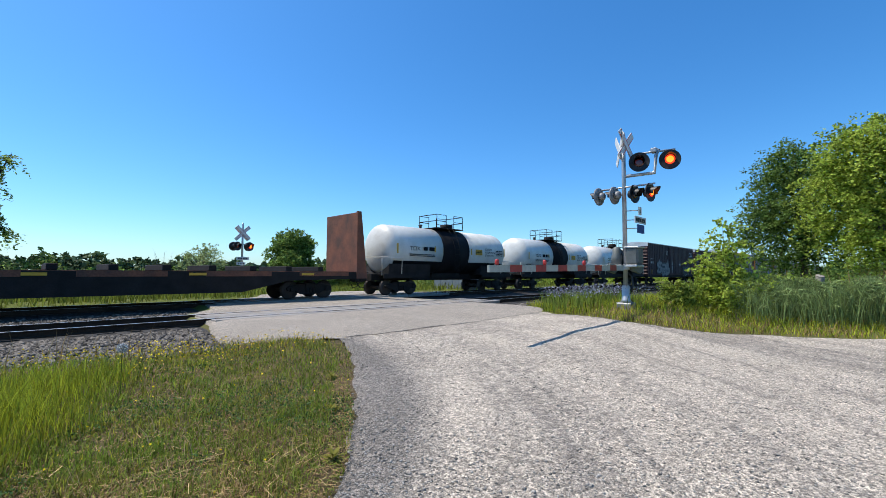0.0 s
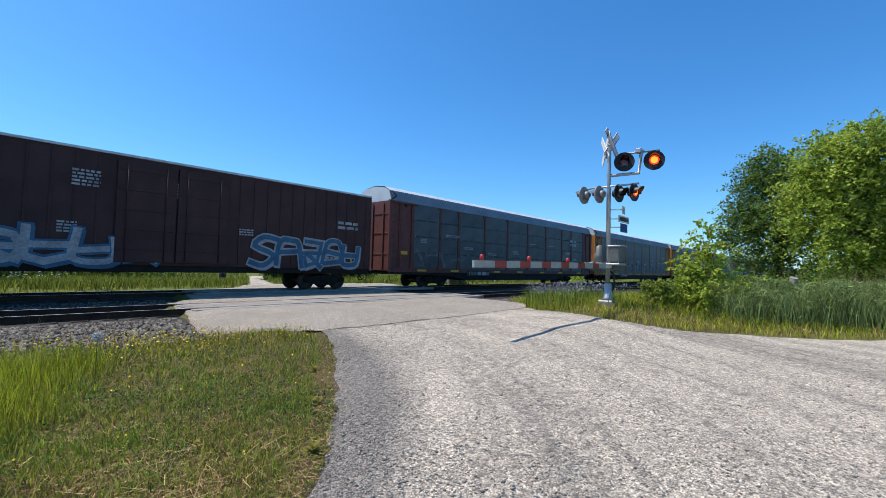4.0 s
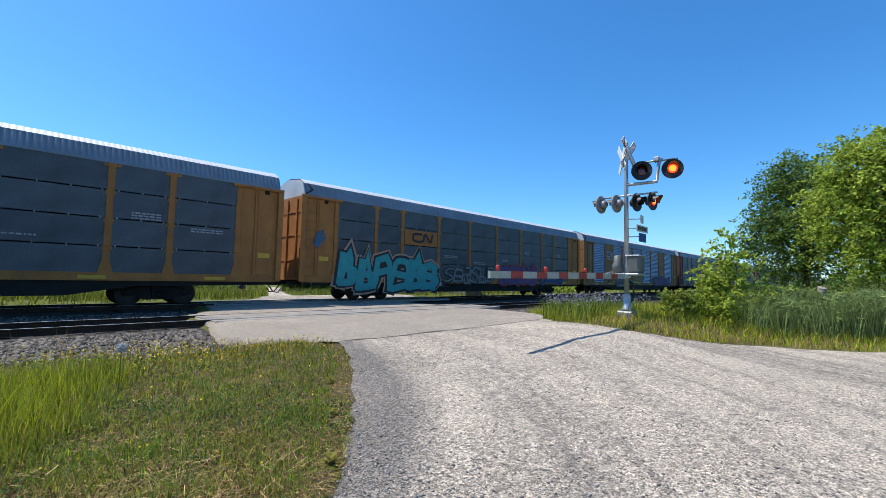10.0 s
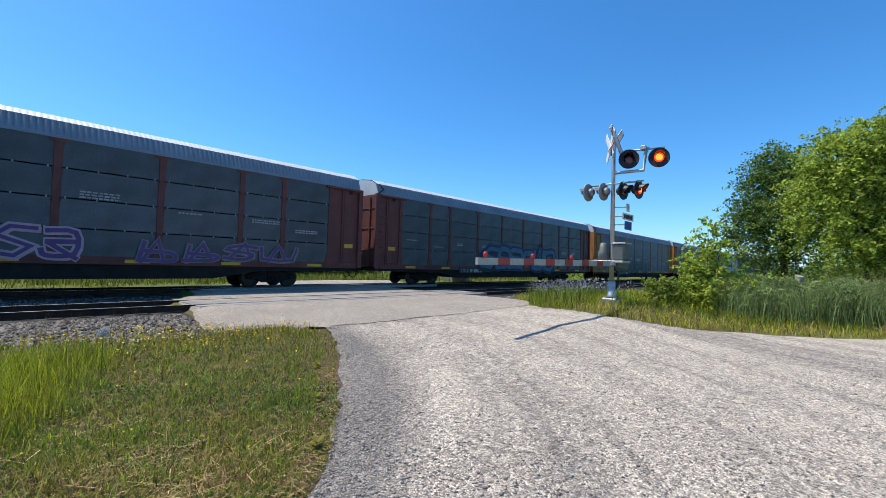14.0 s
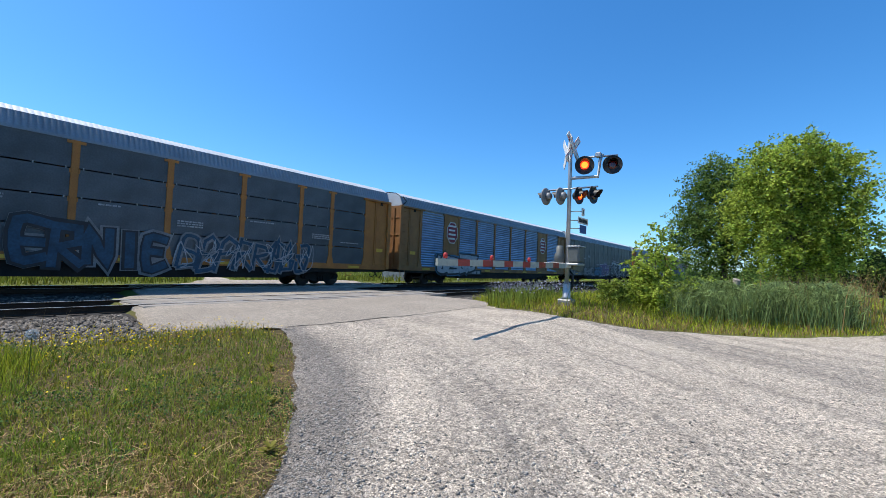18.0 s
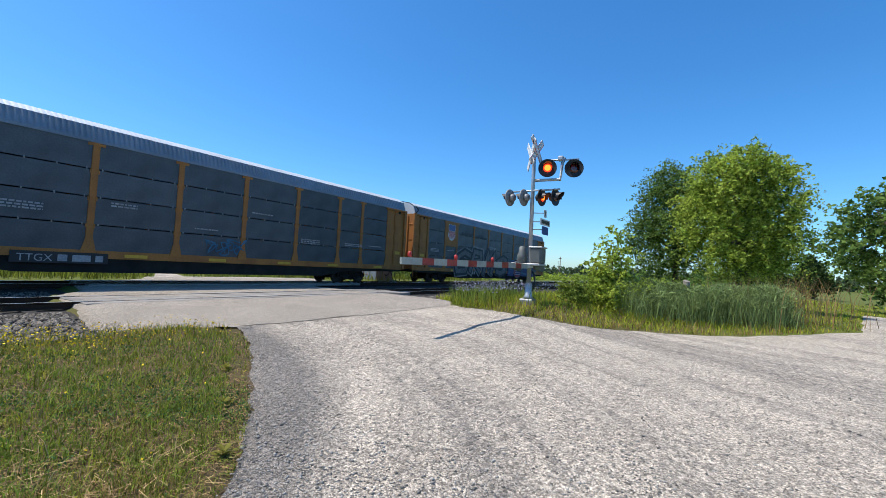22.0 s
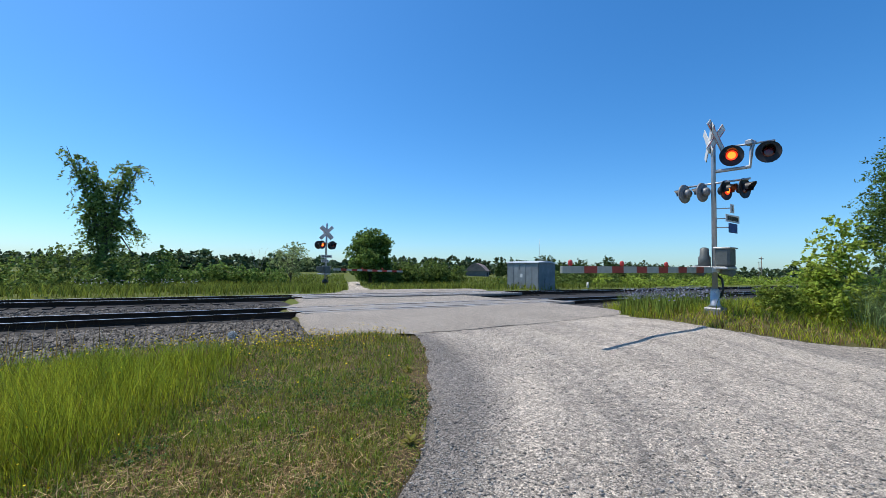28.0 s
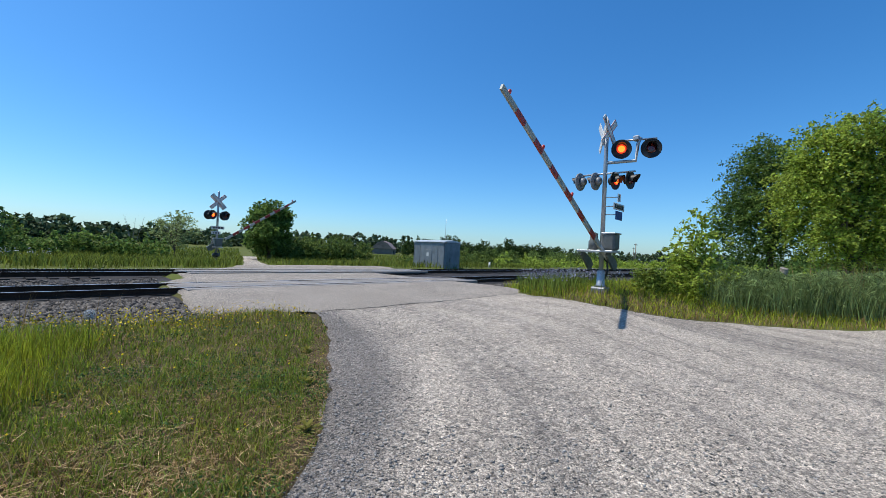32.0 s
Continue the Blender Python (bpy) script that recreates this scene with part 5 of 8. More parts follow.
solid("wire_strand", bm_path([(-5.47, -0.36, 1.15), (-5.62, -0.42, 0.95), (-5.82, -0.40, 1.1)], 0.004, 5), M_WIRE, "loose strand of fence wire", "wire")


def marker(x, y):
    z = float(height(np.array(x), np.array(y)))
    m = thing("marker_post", "short white plastic cable marker post with a black side", "marker post", pose(x, y, z - 0.1))
    part("tube", bm_lathe([(0, 0.075), (1.42, 0.075)], 14, "z"), M_SIGN_WHITE, m)
    part("cap", bm_lathe([(1.42, 0.095), (1.5, 0.095), (1.53, 0.06)], 14, "z"), M_SIGN_WHITE, m)
    part("side_strip", bm_box(0.07, 0.12, -0.03, 0.03, 0.3, 1.25, 0.005), M_SIGNAL_BLACK, m)
    part("foot_box", bm_box(0.15, 0.6, -0.15, 0.2, 0.05, 0.5, 0.03), M_SIGN_WHITE, m, "low white cover box")


marker(-14.9, 8.4)


def utility_pole(x, y, h):
    p = thing("utility_pole", "distant wooden utility pole with two cross-arms", "utility pole", pose(x, y, -0.5))
    part("pole", bm_lathe([(0, 0.16), (h, 0.1)], 10, "z"), M_OLDWOOD, p)
    for z in (h - 0.5, h - 2.6):
        part("cross_arm", bm_box(-1.3, 1.3, -0.07, 0.07, z, z + 0.14, 0.01), M_OLDWOOD, p)


utility_pole(115, 37, 6.5)
utility_pole(190, 62, 7.5)
solid("cable_marker", bm_tube((34.0, 24.5, -0.3), (34.0, 24.5, 0.75), 0.09), M_SIGN_WHITE, "low white marker post beyond the tracks", "marker post")

# ---- vegetation ----
G_GREEN = leaf_mat("grass_green", (0.15, 0.235, 0.03), (0.205, 0.24, 0.038))
G_BRIGHT = leaf_mat("grass_bright", (0.42, 0.42, 0.035), (0.26, 0.315, 0.03))
G_OLIVE = leaf_mat("grass_olive", (0.33, 0.30, 0.055), (0.225, 0.235, 0.038))
G_MEADOW = leaf_mat("meadow_grass_blade", (0.20, 0.225, 0.035), (0.14, 0.17, 0.028))
G_DRY = leaf_mat("grass_dry", (0.35, 0.235, 0.10), (0.21, 0.13, 0.055), through=0.2)
G_STRAW = leaf_mat("straw", (0.52, 0.385, 0.19), (0.37, 0.26, 0.115), through=0.15)
G_REED = leaf_mat("reed_leaf", (0.26, 0.33, 0.12), (0.17, 0.235, 0.085))
G_SPARSE = leaf_mat("sparse_leaf", (0.34, 0.39, 0.17), (0.25, 0.31, 0.12))
G_WEED = leaf_mat("weed_leaf", (0.17, 0.235, 0.04), (0.24, 0.28, 0.05))
G_TREE = leaf_mat("tree_leaf", (0.175, 0.26, 0.06), (0.12, 0.19, 0.045), through=0.5)
G_TREE2 = leaf_mat("tree_leaf_light", (0.40, 0.475, 0.08), (0.27, 0.355, 0.055), through=0.55)
G_DARK = leaf_mat("tree_leaf_dark", (0.075, 0.115, 0.028), (0.05, 0.08, 0.022), through=0.2)
# skyline foliage in two tones, paled in colour to stand for distance haze
G_FARHAZE = leaf_mat("far_foliage_haze", (0.13, 0.175, 0.08), (0.095, 0.135, 0.065), through=0.2)
G_FARDARK = leaf_mat("far_foliage_dark_haze", (0.085, 0.125, 0.055), (0.065, 0.095, 0.045), through=0.2)
G_HEDGE = leaf_mat("hedge_leaf", (0.18, 0.24, 0.055), (0.115, 0.165, 0.04), through=0.4)
G_CLOVER = leaf_mat("clover_leaf", (0.06, 0.125, 0.035), (0.09, 0.16, 0.045), through=0.3)
G_WILLOW = leaf_mat("willow_leaf", (0.27, 0.35, 0.10), (0.18, 0.25, 0.07), through=0.5)
M_FLOWER = leaf_mat("yellow_flower", (0.75, 0.58, 0.02), (0.66, 0.44, 0.015), through=0.2)
M_WHITEFL = leaf_mat("pale_flower", (0.55, 0.55, 0.5), (0.4, 0.4, 0.42), through=0.2)
M_LAV = leaf_mat("lavender_flower", (0.26, 0.24, 0.34), (0.2, 0.22, 0.22), through=0.2)
M_BARK = mat("bark", (0.13, 0.105, 0.08), 0.95, vary=0.4, scale=5, fine=30, bump=0.9)
M_DEADWOOD = mat("dead_wood", (0.30, 0.27, 0.24), 0.95, vary=0.3, scale=5, fine=30, bump=0.5)


def blades(name, x, y, h, w, lean, material, label, seed, category="grass"):
    """Bent, tapering grass blades."""
    r = np.random.default_rng(seed)
    n = len(x)
    z = height(x, y) - 0.01
    a, b = r.uniform(0, math.tau, n), r.uniform(0, math.tau, n)
    dx, dy = np.cos(a) * w / 2, np.sin(a) * w / 2
    bend = lean * h * (0.3 + r.random(n))
    bx, by = np.cos(b) * bend, np.sin(b) * bend
    v = np.empty((n, 5, 3))
    v[:, 0] = np.stack([x - dx, y - dy, z], -1)
    v[:, 1] = np.stack([x + dx, y + dy, z], -1)
    v[:, 2] = np.stack([x - dx * 0.8 + bx * 0.35, y - dy * 0.8 + by * 0.35, z + h * 0.55], -1)
    v[:, 3] = np.stack([x + dx * 0.8 + bx * 0.35, y + dy * 0.8 + by * 0.35, z + h * 0.55], -1)
    v[:, 4] = np.stack([x + bx, y + by, z + h * (1 - 0.25 * lean)], -1)
    t = np.array([(0, 1, 3), (0, 3, 2), (2, 3, 4)])
    f = t[None] + (np.arange(n) * 5)[:, None, None]
    me = raw_mesh(name, v.reshape(-1, 3), f.reshape(-1, 3), material)
    return solid(name, me, material, label, category, kind="stuff")


def leaf_cloud(pts, size, r, flat=0.5, long=1.7):
    """Vertices and quads of small pointed leaves at the points."""
    n = len(pts)
    d = r.normal(size=(n, 3))
    d[:, 2] *= flat
    d /= np.linalg.norm(d, axis=1, keepdims=True)
    e = np.cross(d, r.normal(size=(n, 3)))
    e /= np.linalg.norm(e, axis=1, keepdims=True)
    s = size * (0.6 + 0.8 * r.random((n, 1)))
    v = np.stack([pts - d * s * long / 2, pts + e * s / 2 - d * s * 0.1, pts + d * s * long / 2, pts - e * s / 2 - d * s * 0.1], 1)
    f = np.arange(n * 4).reshape(n, 4)
    return v.reshape(-1, 3), f


def crown_points(blobs, clumps, per, spread, r, twig=0.0, droop=0.0):
    """Leaves in sprays: each spray is a short twig that leaves its mass of the crown outwards."""
    B0 = np.array(blobs, float)
    vol = (B0[:, 3] * B0[:, 4] * B0[:, 5]) ** 0.75
    B = B0[r.choice(len(blobs), clumps, p=vol / vol.sum())]
    u = r.normal(size=(clumps, 3))
    u /= np.linalg.norm(u, axis=1, keepdims=True)
    rad = r.random((clumps, 1)) ** 0.45
    c = B[:, :3] + u * rad * B[:, 3:6] * 0.95
    if not twig:
        return np.repeat(c, per, 0) + r.normal(size=(clumps * per, 3)) * spread * np.array([1, 1, 0.7])
    way = u + r.normal(size=(clumps, 3)) * 0.45 + np.array([0, 0, 0.25 - droop])
    way /= np.linalg.norm(way, axis=1, keepdims=True)
    length = twig * (0.4 + 1.2 * r.random((clumps, 1)))
    f = np.tile(np.linspace(0, 1, per), clumps)[:, None]
    p = np.repeat(c, per, 0) + np.repeat(way * length, per, 0) * f
    p[:, 2] -= (0.2 + droop) * np.repeat(length, per, 0)[:, 0] * f[:, 0] ** 2
    return p + r.normal(size=p.shape) * spread * (1.1 - 0.6 * f)


def tree(name, x, y, z, blobs, clumps, per, leaf, spread, material, label, seed, trunk=0.16, bark=None, category="tree", long=1.9, twig=0.55, droop=0.1):
    """A tapered trunk with limbs to each mass of the crown, and a crown of many small leaves. Blobs are (dx, dy, z, rx, ry, rz)."""
    r = np.random.default_rng(seed)
    t = thing(name, label, category, pose(x, y, z))
    bm = bmesh.new()
    top = max(b[2] for b in blobs)
    knee = top * 0.45
    bm_tube((0, 0, -0.2), (0.05, 0.03, knee), trunk, trunk * 0.7, 9, bm)
    for b in blobs:
        s = Vector((0.05 * b[0], 0.05 * b[1], knee * r.uniform(0.3, 0.95)))
        e = Vector((b[0], b[1], b[2] + b[5] * 0.3))
        m = (s + e) / 2 + Vector((r.normal() * 0.15, r.normal() * 0.15, 0.1 * top))
        bm_tube(s, m, trunk * 0.5, trunk * 0.32, 6, bm)
        bm_tube(m, e, trunk * 0.32, trunk * 0.08, 6, bm)
        for _ in range(4):
            e2 = Vector((b[0] + r.normal() * b[3] * 0.5, b[1] + r.normal() * b[4] * 0.5, b[2] + r.normal() * b[5] * 0.5))
            bm_tube(m, e2, trunk * 0.16, trunk * 0.04, 5, bm)
    part("trunk", bm, bark or M_BARK, t)
    p = crown_points(blobs, clumps, per, spread, r, twig, droop)
    p = p[p[:, 2] > 0.05]
    v, f = leaf_cloud(p, leaf, r, 0.7, long)
    part("crown", raw_mesh("crown", v, f, material), material, t)
    return t


def blob_ring(n, radius, z0, z1, size, r, squash=0.8):
    out = []
    for k in range(n):
        a = k * 2.399 + r.uniform(-0.3, 0.3)
        f = (k + 0.5) / n
        d = radius * math.sin(math.pi * (0.12 + 0.78 * f)) * r.uniform(0.55, 0.95)
        s = size * r.uniform(0.75, 1.2)
        out.append((math.cos(a) * d, math.sin(a) * d, z0 + (z1 - z0) * f, s, s, s * squash))
    return out


R = random.Random(5)
# big double tree and shrubs beside the signal
big = [(0.0, -0.1, 6.2, 1.2, 1.3, 0.9), (-0.6, 1.0, 5.7, 1.0, 1.1, 0.9), (0.6, -1.3, 5.8, 1.1, 1.2, 0.9), (-0.4, 1.7, 4.5, 1.0, 1.0, 0.9), (0.2, 0.3, 4.4, 1.5, 1.5, 1.1), (0.7, -1.9, 4.4, 1.2, 1.2, 1.0), (-0.7, 1.2, 3.1, 1.2, 1.2, 0.9),
       (0.3, -0.7, 2.9, 1.4, 1.4, 0.9), (0.8, -2.2, 2.9, 1.0, 1.0, 0.8), (-0.8, 0.6, 1.8, 0.9, 0.9, 0.6), (0.2, -1.6, 1.7, 0.9, 0.9, 0.5)]
tree("broadleaf_tree", 25.2, -0.65, 0.75, [(a, b * (0.95 if b > 0 else 0.8), c * 1.05, d, e, f * 1.05) for a, b, c, d, e, f in big], 2000, 30, 0.072, 0.10, G_TREE2, "large broadleaf tree with light green drooping leaves", 21, 0.2, droop=0.35, twig=0.75)
second = [(0.0, 0.2, 6.1, 0.9, 1.0, 0.9), (0.3, 1.0, 5.3, 1.0, 1.0, 0.8), (-0.3, -0.6, 5.0, 1.0, 1.1, 1.0), (0.2, 1.5, 4.0, 1.1, 1.1, 0.9), (-0.3, 0.3, 3.6, 1.1, 1.2, 0.9), (0.1, 1.7, 2.8, 0.9, 0.9, 0.7), (-0.2, -0.4, 2.3, 1.1, 1.2, 0.9), (0.0, 0.9, 1.7, 0.9, 1.0, 0.6)]
tree("broadleaf_tree", 27.1, 2.2, 0.55, [(a, b, c * 1.08, d, e, f) for a, b, c, d, e, f in second], 1150, 28, 0.068, 0.11, G_TREE, "darker green broadleaf tree beside the large one", 22, 0.17, twig=0.65)
tree("broadleaf_tree", 38.5, -9.7, 0.3, blob_ring(14, 3.0, 1.6, 7.6, 1.4, R), 900, 20, 0.15, 0.14, G_TREE, "broadleaf tree beyond the reeds", 23, 0.22, twig=0.8)
tree("broadleaf_tree", 62.0, -4.0, 0.0, blob_ring(10, 1.8, 1.2, 5.0, 1.1, R), 300, 18, 0.22, 0.2, G_DARK, "distant dark round tree", 24, 0.2)
tree("broadleaf_tree", 70.0, -9.5, 0.0, blob_ring(10, 2.0, 1.2, 4.6, 1.1, R), 300, 18, 0.22, 0.2, G_DARK, "distant dark round tree", 25, 0.2)


def shrub(x, y, h, rad, seed, material, label, n=260, leaf=0.1, lift=0.0):
    rr = random.Random(seed)
    z = float(height(np.array(x), np.array(y))) + lift
    bl = []
    for k in range(8):
        a, d = rr.uniform(0, math.tau), rad * rr.uniform(0.1, 0.75)
        hh = h * rr.uniform(0.35, 0.95) * (1 - 0.25 * d / rad)
        bl.append((math.cos(a) * d, math.sin(a) * d, hh * 0.62, rad * 0.33, rad * 0.33, hh * 0.4))
    return tree("shrub", x, y, z, bl, n, 24, leaf * 0.56, 0.06, material, label, seed, 0.02, category="shrub", twig=0.4 * h / 2.2)


shrub(17.5, 3.6, 2.1, 1.25, 31, G_TREE2, "light yellow-green willow-like shrub beside the signal", 760, 0.10)
tree("sapling", 17.56, 3.55, 0.4, [(0, 0, 2.55, 0.3, 0.3, 0.55), (0.1, -0.25, 1.9, 0.45, 0.45, 0.5), (-0.1, 0.3, 1.6, 0.5, 0.5, 0.5), (0.0, 0.0, 1.0, 0.6, 0.6, 0.5)], 130, 18, 0.075, 0.05, G_TREE2, "slender light green sapling rising above the shrubs", 38, 0.025, twig=0.45, droop=0.2)
shrub(18.2, 2.6, 1.7, 1.1, 32, G_TREE2, "light green shrub in tall grass", 520, 0.09)
shrub(16.4, 4.7, 1.2, 0.8, 33, G_WEED, "low leafy shrub beside the signal mast", 200, 0.09)
shrub(20.5, 3.0, 2.0, 1.0, 34, G_TREE, "grey-green shrub in the thicket", 240, 0.1)
shrub(19.4, 1.6, 1.5, 0.9, 35, G_TREE2, "small leafy shrub among reeds", 200, 0.09)
shrub(-11.2, 4.9, 1.0, 0.6, 36, leaf_mat("goldenrod_leaf", (0.52, 0.50, 0.06), (0.40, 0.42, 0.05)), "low bright yellow-green bush on the ballast edge", 160, 0.07)
# left of the crossing
tree("willow_tree", -2.2, 39.6, -0.4, [(a, b, c * 1.24, d * 1.05, e * 1.05, f * 1.2) for a, b, c, d, e, f in [(0.1, 0, 1.3, 1.3, 1.0, 0.8), (0.2, 0.2, 2.6, 0.8, 0.8, 0.9), (0.1, 0, 4.0, 0.8, 0.8, 1.0), (-0.2, 0, 5.4, 1.0, 0.8, 0.9), (-1.0, 0, 6.6, 0.6, 0.6, 0.8), (-1.8, 0, 7.5, 0.4, 0.4, 0.5), (-2.4, 0, 8.2, 0.2, 0.2, 0.25), (0.8, 0.1, 6.4, 0.5, 0.5, 0.7), (1.2, 0, 7.3, 0.5, 0.5, 0.5), (1.9, 0, 7.7, 0.25, 0.25, 0.2), (-1.2, 0, 4.8, 0.35, 0.4, 0.8), (1.2, 0, 4.1, 0.4, 0.4, 0.35), (1.9, 0, 3.6, 0.3, 0.3, 0.2), (1.8, 0, 2.1, 0.4, 0.4, 0.2), (-1.0, 0, 3.2, 0.3, 0.3, 0.6)]],
     620, 20, 0.10, 0.09, G_WILLOW, "ragged willow tree with a forked top and drooping branches", 41, 0.2, long=2.8, twig=0.7, droop=0.7)
tree("broadleaf_tree", 24.0, 49.6, -0.5, blob_ring(16, 2.7, 1.2, 6.2, 1.15, R), 1100, 20, 0.15, 0.15, G_TREE, "dense dark green tree beyond the crossing", 42, 0.25)
tree("young_tree", 16.4, 57.7, -0.4, blob_ring(12, 2.2, 1.6, 4.8, 0.8, R), 220, 14, 0.12, 0.14, G_SPARSE, "thin grey-green young tree with sparse leaves", 43, 0.1)
tree("young_tree", -31.1, 32.2, -0.3, blob_ring(10, 1.4, 1.5, 5.6, 0.75, R), 360, 18, 0.12, 0.12, G_TREE, "small upright green tree beyond the tracks", 44, 0.12)
tree("young_tree", -35.6, 47.7, -0.3, blob_ring(8, 1.4, 1.2, 3.6, 0.7, R), 130, 12, 0.12, 0.14, G_SPARSE, "thin grey-green sapling beyond the tracks", 45, 0.08)


def bare_tree(x, y, h, seed, thick=0.05):
    r = np.random.default_rng(seed)
    bm = bmesh.new()
    for _ in range(4):
        p = Vector((r.normal() * 0.12, r.normal() * 0.12, 0))
        d = Vector((r.normal() * 0.12, r.normal() * 0.08, 1)).normalized()
        rad = thick
        for k in range(6):
            q = p + d * h / 6
            bm_tube(p, q, rad, rad * 0.75, 5, bm)
            if k > 1:
                s = q + Vector((r.normal() * 0.5, r.normal() * 0.4, 0.5 + 0.4 * r.random())) * (h / 8)
                bm_tube(q, s, rad * 0.5, rad * 0.2, 4, bm)
            p, rad = q, rad * 0.75
            d = (d + Vector((r.normal() * 0.1, r.normal() * 0.1, 0))).normalized()
    t = thing("dead_tree", "bare grey dead sapling with thin upright branches", "dead tree", pose(x, y, -0.5), "bare saplings beyond the tracks")
    part("trunk", bm, M_DEADWOOD, t)


for x, y, h, s in ((-26.8, 41.6, 8.0, 1), (-25.3, 42.4, 6.0, 2), (-15.7, 46.6, 7.2, 3), (-12.7, 47.4, 5.7, 4), (-33.5, 30.5, 5.0, 5), (13.0, 61.0, 4.5, 6)):
    bare_tree(x, y, h, s)


def thicket(name, pts, leaf, per, spread, material, label, seed, category="bushes"):
    """A hedge or wood too far off to tell its plants apart. Points are (x, y, z, rx, ry, rz)."""
    r = np.random.default_rng(seed)
    P = []
    for b in pts:
        n = max(6, int(per * (b[3] * b[5]) ** 0.8))
        P.append(crown_points([b], n, 14, spread * 0.6, r, spread * 2.2))
    p = np.concatenate(P)
    v, f = leaf_cloud(p, leaf * 0.85, r, 0.7, 1.7)
    return solid(name, raw_mesh(name, v, f, material), material, label, category, kind="stuff")


def line_blobs(x0, y0, x1, y1, n, h0, h1, rad, r, base=-0.5, jitter=2.0):
    out = []
    for k in range(n):
        f = (k + r.random()) / n
        h = r.uniform(h0, h1)
        w = rad * r.uniform(0.7, 1.3)
        out.append((x0 + (x1 - x0) * f + r.uniform(-jitter, jitter), y0 + (y1 - y0) * f + r.uniform(-jitter, jitter), base + h * 0.5, w, w, h * 0.52))
    return out


thicket("hedge_west", line_blobs(-120, 36, 1.0, 36, 115, 1.4, 3.4, 1.5, R, -0.5, 2.5), 0.15, 44, 0.2, G_HEDGE, "thicket of green bushes along the far side of the tracks", 51)
thicket("hedge_west_low", line_blobs(-110, 30, 1.5, 29, 90, 0.5, 1.3, 0.8, R, -0.4, 2.0), 0.14, 30, 0.15, G_HEDGE, "low light green bushes and weeds", 52)
thicket("hedge_behind_signal", line_blobs(-2, 58, 13, 52, 18, 1.2, 2.7, 1.6, R, -0.5, 2), 0.2, 30, 0.22, G_TREE, "bushes behind the far signal", 53)
thicket("hedge_crossing", line_blobs(26, 50, 38.5, 52, 22, 1.8, 3.9, 1.5, R, -0.6, 1.2), 0.16, 38, 0.2, G_HEDGE, "dense green bushes beside the far road", 54)
thicket("hedge_hut", line_blobs(36, 36, 110, 40, 60, 1.2, 3.2, 1.7, R, -0.6, 3), 0.19, 32, 0.22, G_HEDGE, "bushes behind the equipment hut", 55)
thicket("trees_hut", line_blobs(80, 84, 120, 60, 20, 4.0, 6.5, 2.4, R, -0.6, 3), 0.3, 30, 0.35, G_DARK, "dark round trees behind the hut", 56)
thicket("hedge_east", line_blobs(40, 27, 170, 34, 70, 0.8, 2.2, 1.4, R, -0.5, 2), 0.2, 24, 0.2, G_TREE2, "green bushes along the railway", 57)
thicket("hedge_right", line_blobs(60, -2, 120, 9, 30, 1.5, 4.0, 1.8, R, -0.4, 3), 0.25, 24, 0.25, G_TREE, "bushes in the distance beyond the reeds", 58)
thicket("verge_goldenrod", line_blobs(-75, 6.6, -16, 4.2, 50, 0.4, 0.9, 0.5, R, -0.2, 0.9), 0.09, 34, 0.12, G_BRIGHT, "yellow-green goldenrod along the path", 59, "weeds")
thicket("verge_bushes", line_blobs(-100, 10.5, -32, 7.2, 22, 0.8, 1.8, 0.8, R, -0.2, 0.6), 0.13, 30, 0.16, G_TREE2, "leafy bushes between path and ballast", 60)


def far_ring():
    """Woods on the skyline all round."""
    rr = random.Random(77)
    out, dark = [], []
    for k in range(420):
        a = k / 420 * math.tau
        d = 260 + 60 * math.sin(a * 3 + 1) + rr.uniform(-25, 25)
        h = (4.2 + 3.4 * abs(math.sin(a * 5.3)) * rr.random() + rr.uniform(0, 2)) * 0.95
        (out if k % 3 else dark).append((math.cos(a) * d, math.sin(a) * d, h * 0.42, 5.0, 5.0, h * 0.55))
    thicket("far_woods", out, 1.35, 2, 0.8, G_FARHAZE, "green woods along the skyline, haze put in their colour", 61, "woods")
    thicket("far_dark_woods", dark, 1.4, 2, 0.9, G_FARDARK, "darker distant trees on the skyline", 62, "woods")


far_ring()


def spruce(x, y, h, rad, seed):
    r = np.random.default_rng(seed)
    t = thing("spruce_tree", "tall dark spruce tree in the distance", "conifer", pose(x, y, -0.5))
    part("trunk", bm_tube((0, 0, -0.2), (0, 0, h), 0.3, 0.03, 7), M_BARK, t)
    n = 2600
    f = r.random(n) ** 0.7
    a = r.uniform(0, math.tau, n)
    tier = 0.6 + 0.4 * np.abs(np.sin(f * 22))
    d = rad * (1 - f) * tier * np.sqrt(r.random(n))
    p = np.stack([np.cos(a) * d, np.sin(a) * d, 1.0 + f * (h - 1) - 0.18 * d], -1)
    v, q = leaf_cloud(p, 0.55, r, 0.3, 1.6)
    part("crown", raw_mesh("crown", v, q, G_DARK), G_DARK, t)


for k, (x, y, h, rad) in enumerate(((-140.9, 1.5, 13.2, 3.8), (-140.0, 14.2, 13.4, 3.6))):
    spruce(x, y, h, rad, 90 + k)
